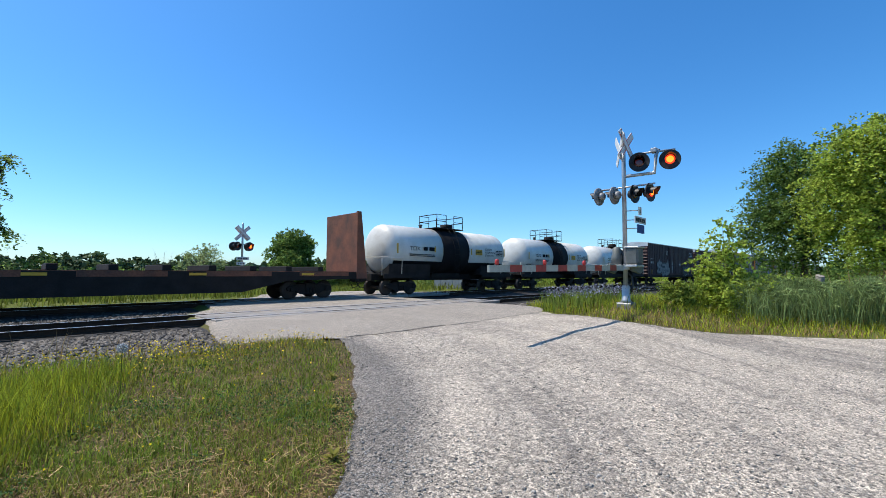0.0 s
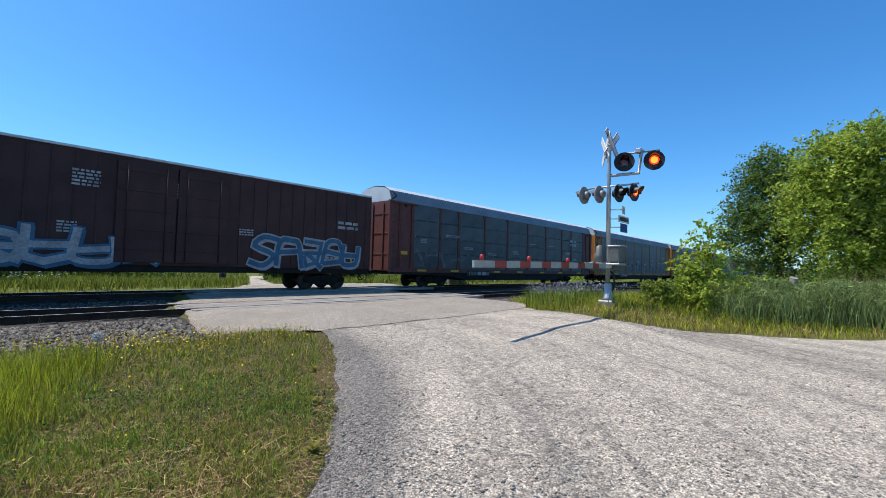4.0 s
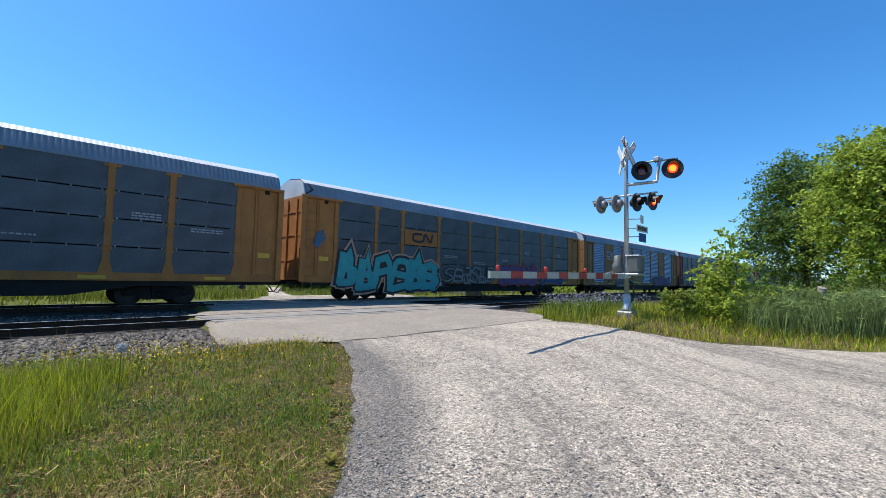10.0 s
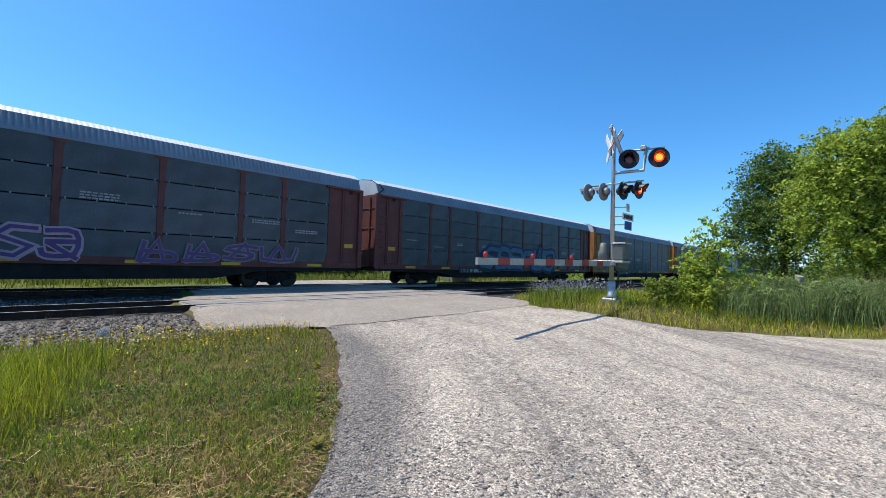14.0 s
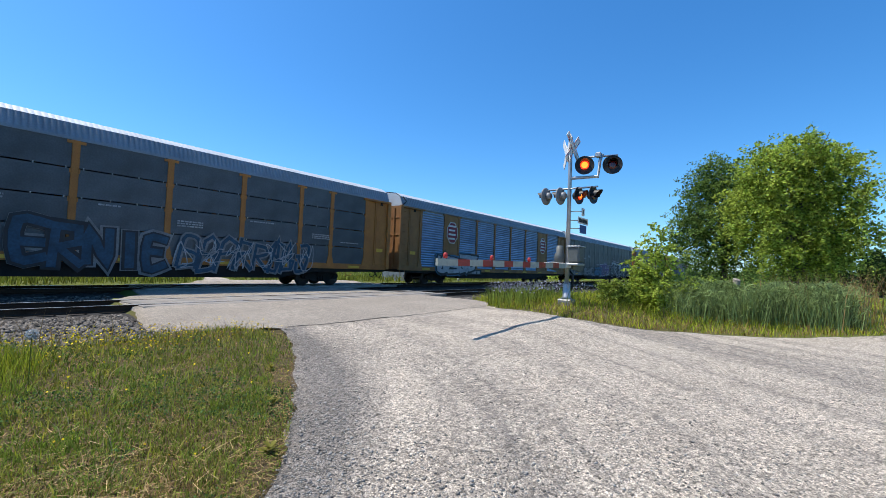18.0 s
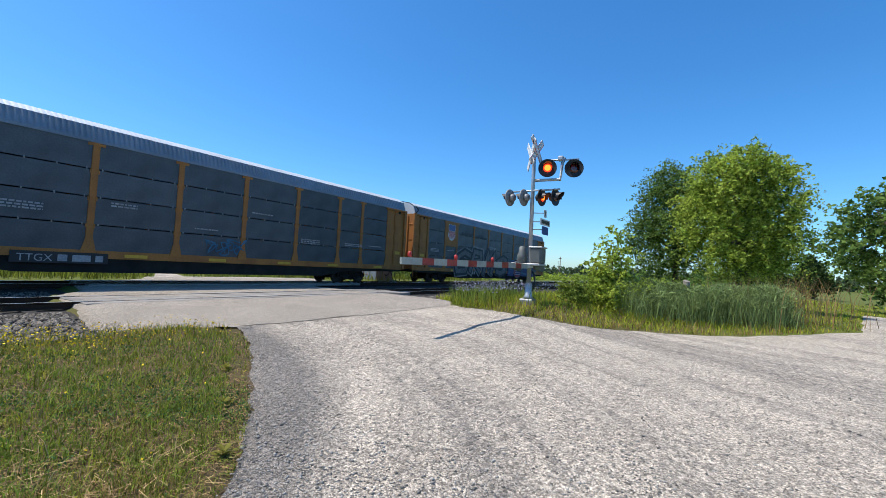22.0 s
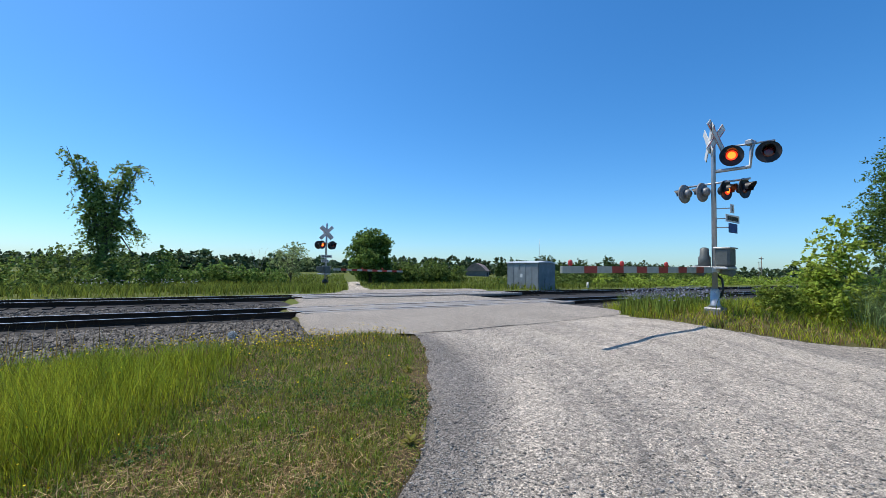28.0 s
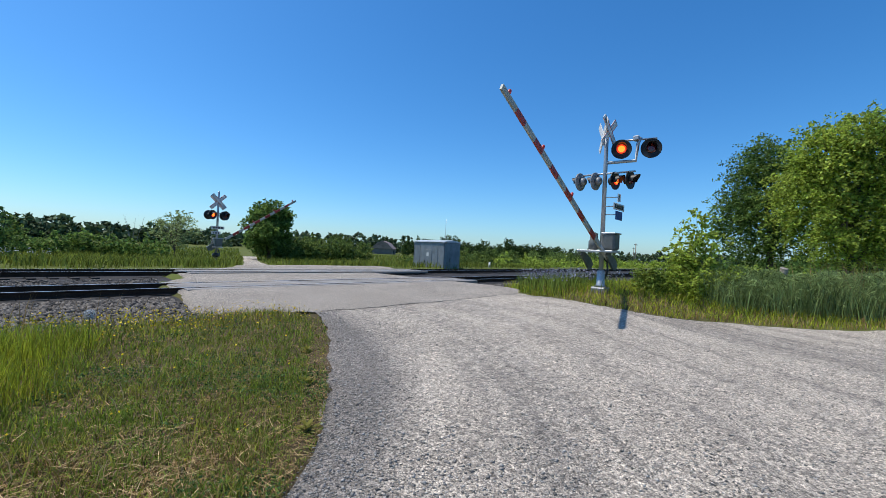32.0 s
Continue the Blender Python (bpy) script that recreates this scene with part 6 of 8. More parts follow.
for k, (x, y, rad, top) in enumerate(((-141, 6.6, 4.4, 11.2), (-138, 10.5, 4.0, 9.5), (-139.7, 17.2, 4.4, 10.6), (-134, 4.0, 3.4, 7.5), (-134, 20.5, 3.6, 8.4), (-144, -2.5, 3.6, 6.0), (-130, 14.0, 3.4, 7.5), (-100, 24.5, 3.0, 7.0))):
    tree("broadleaf_tree", x, y, -0.5, blob_ring(14, rad, 1.5, top - 1.5, rad * 0.45, R), 700, 14, 0.42, 0.4, G_DARK, "dark broad tree near the farm", 100 + k, 0.35, twig=1.2)

# ---- grass ----
rg = np.random.default_rng(12)


def free_ground(x, y):
    joint = (x > 4.6) & (x < 13.2) & (y > 7.6) & (y < 8.5)
    return ~(inside(ROAD, x, y) | inside(TRAIL, x, y) | inside(APRON, x, y) | inside(FAR_ROAD, x, y) | joint)


def scatter_polar(n, dmin, dmax, a0, a1, power=1.0):
    """Points round the camera, thinning with distance."""
    d = dmin * (dmax / dmin) ** (rg.random(n) ** power)
    a = np.radians(rg.uniform(a0, a1, n))
    return d * np.sin(a), d * np.cos(a)


def clumpy(x, y, size, seed, keep):
    return hash_noise(x, y, size, seed) > keep


def dryness(x, y):
    """Where the turf is parched: short and straw-coloured."""
    front = np.exp(-(((x + 0.2) / 2.0) ** 2) - ((y - 3.0) / 1.2) ** 2)
    return np.clip(0.02 + 0.55 * front + (0.55 + 0.6 * front) * (hash_noise(x, y, 0.55, 31) + 0.5 * hash_noise(x, y, 1.4, 32) - 0.75), 0, 0.9)


def lush(x, y):
    """The stand of tall bright grass between the ditch and the mown corner."""
    edge = 0.15 + 0.42 * (y - 5.5)
    inside_ = smooth01(-0.5, 0.15, edge - x + 0.35 * (hash_noise(x, y, 0.5, 35) - 0.5)) * smooth01(-2.6, -1.7, x)
    return inside_ * smooth01(3.9, 4.5, y) * (1 - smooth01(7.4, 8.8, y))


def hollow(x, y):
    """Bare shaded pits in the ditch."""
    r = 0
    for cx, cy, sx, sy, _ in PITS:
        r = r + np.exp(-(((x - cx) / sx) ** 2) - ((y - cy) / sy) ** 2)
    return np.clip(2.2 * r, 0, 1)


def wild(x, y):
    """The rough ditch west of the mown corner."""
    return (1 - smooth01(-2.6, -0.4, x + 0.35 * (y - 4))) * (0.3 + 0.7 * smooth01(-0.5, 0.9, y))


def mown(x, y):
    """The mat of cut straw beside the fence post."""
    return np.clip(1.5 * np.exp(-(((x + 4.5) / 0.8) ** 2) - ((y - 0.22 - 0.15 * (hash_noise(x, y, 0.3, 39) - 0.5)) / 0.2) ** 2), 0, 1)


def leafy_clumps(name, spots, leaf, material, label, seed):
    """Low bushy weeds: each a mound of small leaves on short stems."""
    r = np.random.default_rng(seed)
    P = []
    for x, y, rad, tall in spots:
        n = int(900 * rad * rad / 0.09 * 0.5)
        a, d = r.uniform(0, math.tau, n), rad * np.sqrt(r.random(n))
        px, py = x + d * np.cos(a), y + d * np.sin(a)
        top = tall * (1 - 0.6 * (d / rad) ** 2) * (0.6 + 0.5 * hash_noise(px, py, 0.12, seed))
        P.append(np.stack([px, py, height(px, py) + top * (0.35 + 0.65 * r.random(n) ** 0.5)], -1))
    v, q = leaf_cloud(np.concatenate(P), leaf, r, 0.45, 2.2)
    return solid(name, raw_mesh(name, v, q, material), material, label, "weeds", kind="stuff")


def straw(name, x, y, l, w, lift, label, seed, material):
    """Loose stems lying about."""
    r = np.random.default_rng(seed)
    a, t = r.uniform(0, math.tau, len(x)), r.normal(size=len(x)) * 0.12
    z = height(x, y) + lift
    d = np.stack([np.cos(a), np.sin(a), t], -1) * l[:, None] / 2
    e = np.stack([-np.sin(a), np.cos(a), np.zeros(len(x))], -1) * w / 2
    c = np.stack([x, y, z], -1)
    v = np.stack([c - d - e, c - d + e, c + d + e * 0.6, c + d - e * 0.6], 1).reshape(-1, 3)
    return solid(name, raw_mesh(name, v, np.arange(len(x) * 4).reshape(-1, 4), material), material, label, "straw", kind="stuff")


x, y = scatter_polar(280000, 2.0, 26, -118, 42, 0.9)
x, y = np.r_[x, rg.uniform(-3, 2.5, 16000)], np.r_[y, rg.uniform(-2, 2.5, 16000)]
ok = free_ground(x, y) & (y < toe(x) + 0.15 + 0.5 * rg.random(len(x)) ** 2) & (y > -3.5) & (rg.random(len(x)) > 0.95 * hollow(x, y)) & (rg.random(len(x)) > 0.93 * mown(x, y))
x, y = x[ok], y[ok]
dr, lu, wi = dryness(x, y), lush(x, y), wild(x, y)
patch = hash_noise(x, y, 1.3, 36)
pick = rg.random(len(x))
rim = ~free_ground(x + 0.2, y - 0.12)
is_dry = pick < 0.35 * rim + dr * (1 - 0.8 * lu) * (1 - 0.35 * wi) + (0.12 + 0.36 * (patch > 0.5)) * wi
tuft = hash_noise(x, y, 0.42, 38)
is_bright = ~is_dry & (rg.random(len(x)) < 0.05 + 0.85 * lu + 0.55 * wi * (tuft > 0.72))
is_olive = ~is_dry & ~is_bright & (rg.random(len(x)) < 0.1 + 0.4 * (1 - wi) * (tuft > 0.62) + 0.85 * wi * (tuft > 0.3))
edge = np.clip((y - 8.6) / 1.2, 0, 1)
clump = np.clip(1.9 * hash_noise(x, y, 0.38, 37) - 0.35, 0.12, 1.3)
hgt = (0.05 + 0.08 * hash_noise(x, y, 0.3, 33) + 0.46 * lu * (0.45 + 0.55 * clump) + 0.24 * wi * clump * (0.35 + hash_noise(x, y, 0.8, 34))) * (0.5 + 0.9 * rg.random(len(x))) * (1 - 0.5 * edge)
rim = ~free_ground(x + 0.2, y - 0.12) | ~free_ground(x - 0.1, y - 0.2)
hgt = np.where(rim, hgt * 0.5, hgt)
dist = np.hypot(x, y)
wid = np.clip(0.0035 + 0.0011 * dist, 0.005, 0.03) * (1 - 0.3 * lu)
for nm, sel, m, lab, lean in (("dry_grass", is_dry, G_DRY, "dry straw-coloured grass on the verge", 1.0), ("bright_grass", is_bright, G_BRIGHT, "tall bright yellow-green grass", 0.32),
                              ("olive_grass", is_olive, G_OLIVE, "rough yellowish grass in the ditch", 0.6), ("green_grass", ~is_dry & ~is_bright & ~is_olive, G_GREEN, "short green verge grass", 0.7)):
    hh = hgt[sel] * (0.8 if m is G_DRY else 1.0)
    blades(nm, x[sel], y[sel], hh, wid[sel], lean, m, lab, 13)
# matted dead thatch between the blades, and clover leaves in patches
x, y = scatter_polar(150000, 1.9, 11, -112, 40, 0.85)
ok = free_ground(x, y) & (y < toe(x) - 0.2) & (y > -3) & (rg.random(len(x)) < 0.45 + 0.5 * dryness(x, y))
x, y = x[ok], y[ok]
brown = rg.random(len(x)) < 0.62
for nm, sel, m, lab in (("thatch", brown, G_DRY, "matted brown dead thatch under the turf"), ("thatch_green", ~brown, G_GREEN, "trodden green blades lying in the turf")):
    straw(nm, x[sel], y[sel], 0.03 + 0.07 * rg.random(sel.sum()), (0.0035 + 0.0008 * np.hypot(x, y)[sel])[:, None], 0.004 + 0.05 * rg.random(sel.sum()) ** 1.5, lab, 83, m)
x, y = scatter_polar(75000, 2.0, 11, -75, 42, 0.9)
ok = free_ground(x, y) & (y < toe(x)) & (y > 0.5) & (hash_noise(x, y, 0.55, 91) + 0.35 * hash_noise(x, y, 0.2, 92) > 0.82) & (lush(x, y) < 0.5)
x, y = x[ok], y[ok]
v, q = leaf_cloud(np.stack([x, y, height(x, y) + 0.015 + 0.07 * rg.random(len(x))], -1), (0.012 + 0.0012 * np.hypot(x, y))[:, None], rg, 0.25, 1.2)
solid("clover", raw_mesh("clover", v, q, G_CLOVER), G_CLOVER, "patches of small dark green clover leaves", "clover", kind="stuff")
# coarse arching grass at the foot of the fence post and along the ditch
n = 9000
x, y = rg.uniform(-6.2, -1.6, n), rg.normal(0.55, 0.75, n)
ok = free_ground(x, y) & (mown(x, y) < 0.25) & (hash_noise(x, y, 0.5, 93) > 0.42)
x, y = x[ok], y[ok]
pale = rg.random(len(x)) < 0.45
for nm, sel, m, lab in (("coarse_grass", ~pale, G_OLIVE, "coarse arching green grass by the fence post"), ("pale_grass", pale, G_STRAW, "bleached arching grass stems")):
    blades(nm, x[sel], y[sel], 0.14 + 0.3 * rg.random(sel.sum()), np.full(sel.sum(), 0.009), 0.95, m, lab, 84)
rw = random.Random(17)
spots = [(rw.uniform(-7.5, -2.2), rw.uniform(1.0, 5.2), rw.uniform(0.16, 0.36), rw.uniform(0.25, 0.5)) for _ in range(62)]
spots = [q for q in spots if hollow(*map(np.array, q[:2])) < 0.3]
leafy_clumps("dark_weeds", spots[:30], 0.03, G_CLOVER, "dark green bushy weeds in the ditch", 95)
leafy_clumps("yellow_weeds", spots[30:], 0.026, G_BRIGHT, "yellow-green bushy weeds in the ditch", 96)
# thin flowering stalks that stand above the turf
x, y = scatter_polar(9000, 2.4, 16, -110, 30, 0.9)
ok = free_ground(x, y) & (y < toe(x)) & (y > -2) & (rg.random(len(x)) < 0.15 + 0.6 * wild(x, y))
blades("seed_stalks", x[ok], y[ok], (0.22 + 0.3 * rg.random(ok.sum())) * (0.6 + 0.8 * wild(x, y)[ok]), 0.003 + 0.0007 * np.hypot(x, y)[ok], 0.5, G_STRAW, "pale seed stalks above the grass", 19)

x, y = scatter_polar(60000, 14, 130, -122, -20, 1.0)
ok = free_ground(x, y) & (y < toe(x)) & (y > -60) & (np.hypot(x, y) > 20)
field = y < np.interp(x, [-118, -69, -42, -25, -14], [8.0, 4.2, 0.5, -2.0, -3.2])
for nm, sel, hh, m, lab in (("verge_grass_west", ok & ~field, 0.2, G_OLIVE, "rough yellowish grass between path and ballast"), ("field_grass", ok & field, 0.1, G_BRIGHT, "short pale green grass of the open field")):
    blades(nm, x[sel], y[sel], hh + 1.2 * hh * rg.random(sel.sum()), 0.02 + 0.0012 * np.hypot(x, y)[sel], 0.5, m, lab, 14)
x, y = scatter_polar(68000, 23, 120, -80, 62, 1.0)
ok = free_ground(x, y) & (y > 22.9)
blades("meadow_grass", x[ok], y[ok], 0.25 + 0.45 * rg.random(ok.sum()), 0.02 + 0.0009 * np.hypot(x, y)[ok], 0.5, G_MEADOW, "bright meadow grass beyond the tracks", 15)
# right verge and reeds
x, y = scatter_polar(85000, 10.5, 60, 40, 110, 1.15)
ok = free_ground(x, y) & (y < 10.5) & (y > -30)
x, y = x[ok], y[ok]
near = np.exp(-(((x - 13.5 + 0.6 * (y - 3)) / 2.2) ** 2))
hh = (0.1 + 0.2 * (1 - near) + 0.1 * rg.random(len(x))) * (0.6 + 0.8 * rg.random(len(x)))
hh = hh * (1 - 0.72 * smooth01(0.05, 0.13, -y / x - 0.02) * smooth01(17, 20, x))
dry = rg.random(len(x)) < 0.35 * near + 0.1
for nm, sel, m, lab in (("verge_grass_east", ~dry, G_BRIGHT, "green grass round the signal mast"), ("dry_grass_east", dry, G_DRY, "dry grass on the right-hand verge")):
    blades(nm, x[sel], y[sel], hh[sel], 0.006 + 0.0008 * np.hypot(x, y)[sel], 0.6, m, lab, 16)
n = 17000
t = rg.random(n)
x, y = 17.6 + 1.8 * t + rg.normal(size=n) * 0.6, 2.6 - 4.1 * t + rg.normal(size=n) * 0.4
ok = free_ground(x, y)
blades("reeds", x[ok], y[ok], (0.75 + 0.75 * hash_noise(x, y, 0.7, 47)[ok] + 0.3 * rg.random(ok.sum())) * (0.6 + 0.5 * rg.random(ok.sum())), np.full(ok.sum(), 0.016), 0.4, G_REED, "dense blue-green reeds beside the road", 17, "reeds")
n = 16000
t = rg.random(n)
x, y = 17.6 + 1.8 * t + rg.normal(size=n) * 0.55, 2.6 - 4.1 * t + rg.normal(size=n) * 0.38
tall = (0.8 + 0.75 * hash_noise(x, y, 0.7, 47)) * rg.random(n) ** 0.6
v, q = leaf_cloud(np.stack([x, y, height(x, y) + tall], -1), 0.026, rg, 0.8, 9.0)
solid("reed_leaves", raw_mesh("reed_leaves", v, q, G_REED), G_REED, "long blue-green reed leaves", "reeds", kind="stuff")
n = 260
t = rg.random(n)
x, y = 18.6 + 2.2 * t + rg.normal(size=n) * 0.5, 0.2 - 3.5 * t + rg.normal(size=n) * 0.6
blades("reed_plumes", x, y, 1.6 + 0.5 * rg.random(n), np.full(n, 0.02), 0.25, G_DRY, "brown reed stalks above the green", 18, "reeds")


def flowers(name, x, y, z, size, material, label, seed):
    r = np.random.default_rng(seed)
    v, f = leaf_cloud(np.stack([x, y, z], -1), size, r, 0.35, 1.1)
    return solid(name, raw_mesh(name, v, f, material), material, label, "flowers", kind="stuff")


cl = np.array([(1.82, 9.5, 0.25), (1.96, 8.6, 0.22), (2.5, 9.4, 0.3), (3.58, 8.2, 0.3), (2.48, 7.7, 0.3), (0.6, 8.8, 0.4), (1.2, 8.2, 0.35), (-0.4, 8.9, 0.5), (4.1, 7.6, 0.25), (3.0, 8.6, 0.3), (-2.4, 8.2, 0.6), (-4.2, 6.4, 0.5), (-5.6, 5.6, 0.5), (-3.0, 6.4, 0.5), (-2.2, 2.6, 0.35), (-3.3, 1.7, 0.3)])
k = rg.integers(0, len(cl), 1700)
fx, fy = cl[k, 0] + rg.normal(size=1700) * cl[k, 2] * 1.3, cl[k, 1] + rg.normal(size=1700) * cl[k, 2] * 1.3
fx, fy = np.r_[fx, rg.normal(-2.4, 2.6, 520), rg.normal(-3.2, 0.35, 110), rg.normal(-2.5, 0.3, 90), rg.normal(1.2, 1.2, 30)], np.r_[fy, rg.normal(4.8, 2.0, 520), rg.normal(1.8, 0.3, 110), rg.normal(1.9, 0.3, 90), rg.normal(6.6, 1.0, 30)]
ok = free_ground(fx, fy) & (fy < 9.9)
fx, fy = fx[ok], fy[ok]
flowers("buttercups", fx, fy, height(fx, fy) + 0.13 + 0.14 * rg.random(len(fx)) + 0.3 * wild(fx, fy) * rg.random(len(fx)) + 0.3 * lush(fx, fy), (0.008 + 0.0019 * np.hypot(fx, fy))[:, None], M_FLOWER, "small yellow buttercup flowers in the grass", 71)
ok = rg.random(len(fx)) < 0.7
blades("flower_stalks", fx[ok] + 0.02, fy[ok], np.full(ok.sum(), 0.2), np.full(ok.sum(), 0.012), 0.4, G_OLIVE, "leafy green flower stalks", 76, "weeds")
fx = np.r_[rg.normal(-8.0, 0.35, 420), rg.normal(-10.0, 0.5, 300), rg.normal(-17, 2.0, 260)]
fy = np.r_[rg.normal(-0.85, 0.13, 420), rg.normal(-0.75, 0.14, 300), rg.normal(0.1, 0.25, 260)]
flowers("trefoil", fx, fy, height(fx, fy) + 0.1 + 0.1 * rg.random(len(fx)), 0.035, M_FLOWER, "yellow trefoil flowers along the path edge", 72)
n = 1500
fx, fy = rg.normal(15.0, 1.6, n), rg.normal(7.6, 0.9, n)
ok = free_ground(fx, fy)
fx, fy = fx[ok], fy[ok]
blades("thistle_stalks", fx, fy, 0.45 + 0.4 * rg.random(len(fx)), np.full(len(fx), 0.025), 0.3, G_WEED, "tall weed stalks behind the signal", 73, "weeds")
flowers("weed_blooms", fx, fy, height(fx, fy) + 0.5 + 0.35 * rg.random(len(fx)), 0.05, M_LAV, "pale lavender weed blooms behind the signal", 74)
fx, fy = rg.uniform(-3, 3, 200), rg.uniform(27, 33, 200)
flowers("meadow_blooms", fx, fy, height(fx, fy) + 0.5 + 0.3 * rg.random(200), 0.06, M_WHITEFL, "white umbels in the far meadow", 75)


def broad_leaf(bm, base, way, length, width, droop):
    """A folded pointed leaf."""
    way = Vector(way).normalized()
    side = way.cross(Vector((0, 0, 1))).normalized()
    rows = []
    for k, (f, w) in enumerate(((0, 0.15), (0.25, 0.8), (0.5, 1.0), (0.75, 0.7), (1.0, 0.05))):
        c = Vector(base) + way * length * f - Vector((0, 0, droop * length * f * f))
        rows.append([bm.verts.new(c + side * width * w / 2 + Vector((0, 0, 0.12 * width * w))), bm.verts.new(c), bm.verts.new(c - side * width * w / 2 + Vector((0, 0, 0.12 * width * w)))])
    for a, b in zip(rows, rows[1:]):
        for j in (0, 1):
            f = bm.faces.new((a[j], a[j + 1], b[j + 1], b[j]))
            f.smooth = True


G_MILK = leaf_mat("milkweed_leaf", (0.12, 0.18, 0.07), (0.09, 0.14, 0.05), through=0.3)
G_SILVER = leaf_mat("mullein_leaf", (0.20, 0.25, 0.15), (0.14, 0.19, 0.10), through=0.2)


def weed_plant(name, x, y, h, leaves, length, width, material, label, seed, stem=0.008, up=0.3, group=""):
    r = np.random.default_rng(seed)
    z = float(height(np.array(x), np.array(y)))
    p = thing(name, label, "weed", pose(x, y, z - 0.03), group)
    part("stem", bm_tube((0, 0, 0), (r.normal() * 0.04 * h, r.normal() * 0.04 * h, h), stem, stem * 0.5, 6), material, p)
    for k in range(leaves):
        a = k * 2.4 + r.normal() * 0.2
        f = 0.12 + 0.86 * k / leaves
        bm = bmesh.new()
        broad_leaf(bm, (0, 0, h * f), (math.cos(a), math.sin(a), up + 0.5 * f), length * (1.1 - 0.55 * f), width * (1.1 - 0.5 * f), 0.5 * r.random())
        part("leaf", bm, material, p)
    return p


weed_plant("mullein_plant", -3.33, 2.25, 0.62, 12, 0.26, 0.12, G_SILVER, "large pale mullein with broad woolly leaves", 1, 0.014, 0.4)
for k, (x, y, h) in enumerate(((-4.2, 1.0, 0.75), (-3.04, 5.2, 0.7), (-3.36, 3.6, 0.6), (-2.7, 4.7, 0.6), (-3.9, 4.4, 0.6), (-5.4, 1.7, 0.6), (-4.9, 4.2, 0.6), (-2.9, 5.7, 0.75), (-6.4, 3.1, 0.6), (-4.0, 3.5, 0.55), (-7.2, 2.4, 0.6), (-4.4, 1.5, 0.7), (-3.6, 1.2, 0.6), (-5.0, 2.1, 0.65), (-2.9, 2.7, 0.6), (-3.6, 2.9, 0.65), (-2.3, 4.1, 0.7), (-5.9, 2.6, 0.6), (-6.9, 3.6, 0.65), (-3.4, 4.3, 0.7), (-4.4, 3.9, 0.6), (-8.2, 3.0, 0.65), (-2.7, 1.8, 0.5), (-6.3, 1.4, 0.6))):
    weed_plant("milkweed_plant", x, y, h, 12, 0.15, 0.055, G_MILK, "upright milkweed with broad paired leaves", 10 + k, 0.008, 0.35, "milkweeds in the ditch")
for k, (x, y) in enumerate(((2.6, 4.35), (2.0, 3.3), (3.35, 5.6))):
    weed_plant("dock_plant", x, y, 0.09, 16, 0.14, 0.045, G_OLIVE, "low olive-green dock plant at the gravel edge", 40 + k, 0.008, 0.5, "dock plants at the road edge")
weed_plant("dock_stalk", -8.6, -0.05, 0.95, 10, 0.12, 0.03, leaf_mat("dock_rust", (0.16, 0.055, 0.025), (0.12, 0.04, 0.02), through=0.1), "rust-brown dried dock stalk beside the fence post", 50, 0.01, 1.0)
bare_tree(-7.6, 0.35, 2.2, 9, 0.009)

n = 90
x, y = rg.uniform(-2.5, 2.6, n), rg.uniform(8.6, 9.5, n)
blades("brown_stalks", x, y, 0.35 + 0.4 * rg.random(n), np.full(n, 0.014), 0.25, G_DRY, "thin brown seed stalks at the ballast edge", 77, "weeds")


def seed_head(x, y, z, rad):
    """A pale round seed head on its stem."""
    g = float(height(np.array(x), np.array(y)))
    t = thing("dandelion_clock", "pale fluffy round seed head on a thin stem", "seed head", pose(x, y, g - 0.02))
    part("stem", bm_tube((0, 0, 0), (0, 0, z - g), 0.005, 0.004, 6), G_WEED, t)
    r = np.random.default_rng(6)
    u = r.normal(size=(420, 3))
    u /= np.linalg.norm(u, axis=1, keepdims=True)
    v, q = leaf_cloud(u * rad * (0.6 + 0.4 * r.random((420, 1))) + np.array([0, 0, z - g]), 0.012, r, 1.0, 1.6)
    part("seed_ball", raw_mesh("seed_ball", v, q, M_WHITEFL), M_WHITEFL, t, "downy white seed ball")


seed_head(0.98, 6.42, 0.69, 0.06)
# leafy undergrowth of the ditch: upright stems clothed with small leaves
G_UNDER = leaf_mat("undergrowth_leaf", (0.175, 0.25, 0.05), (0.30, 0.33, 0.065))
G_FERN = leaf_mat("pale_weed_leaf", (0.36, 0.40, 0.06), (0.26, 0.31, 0.06))
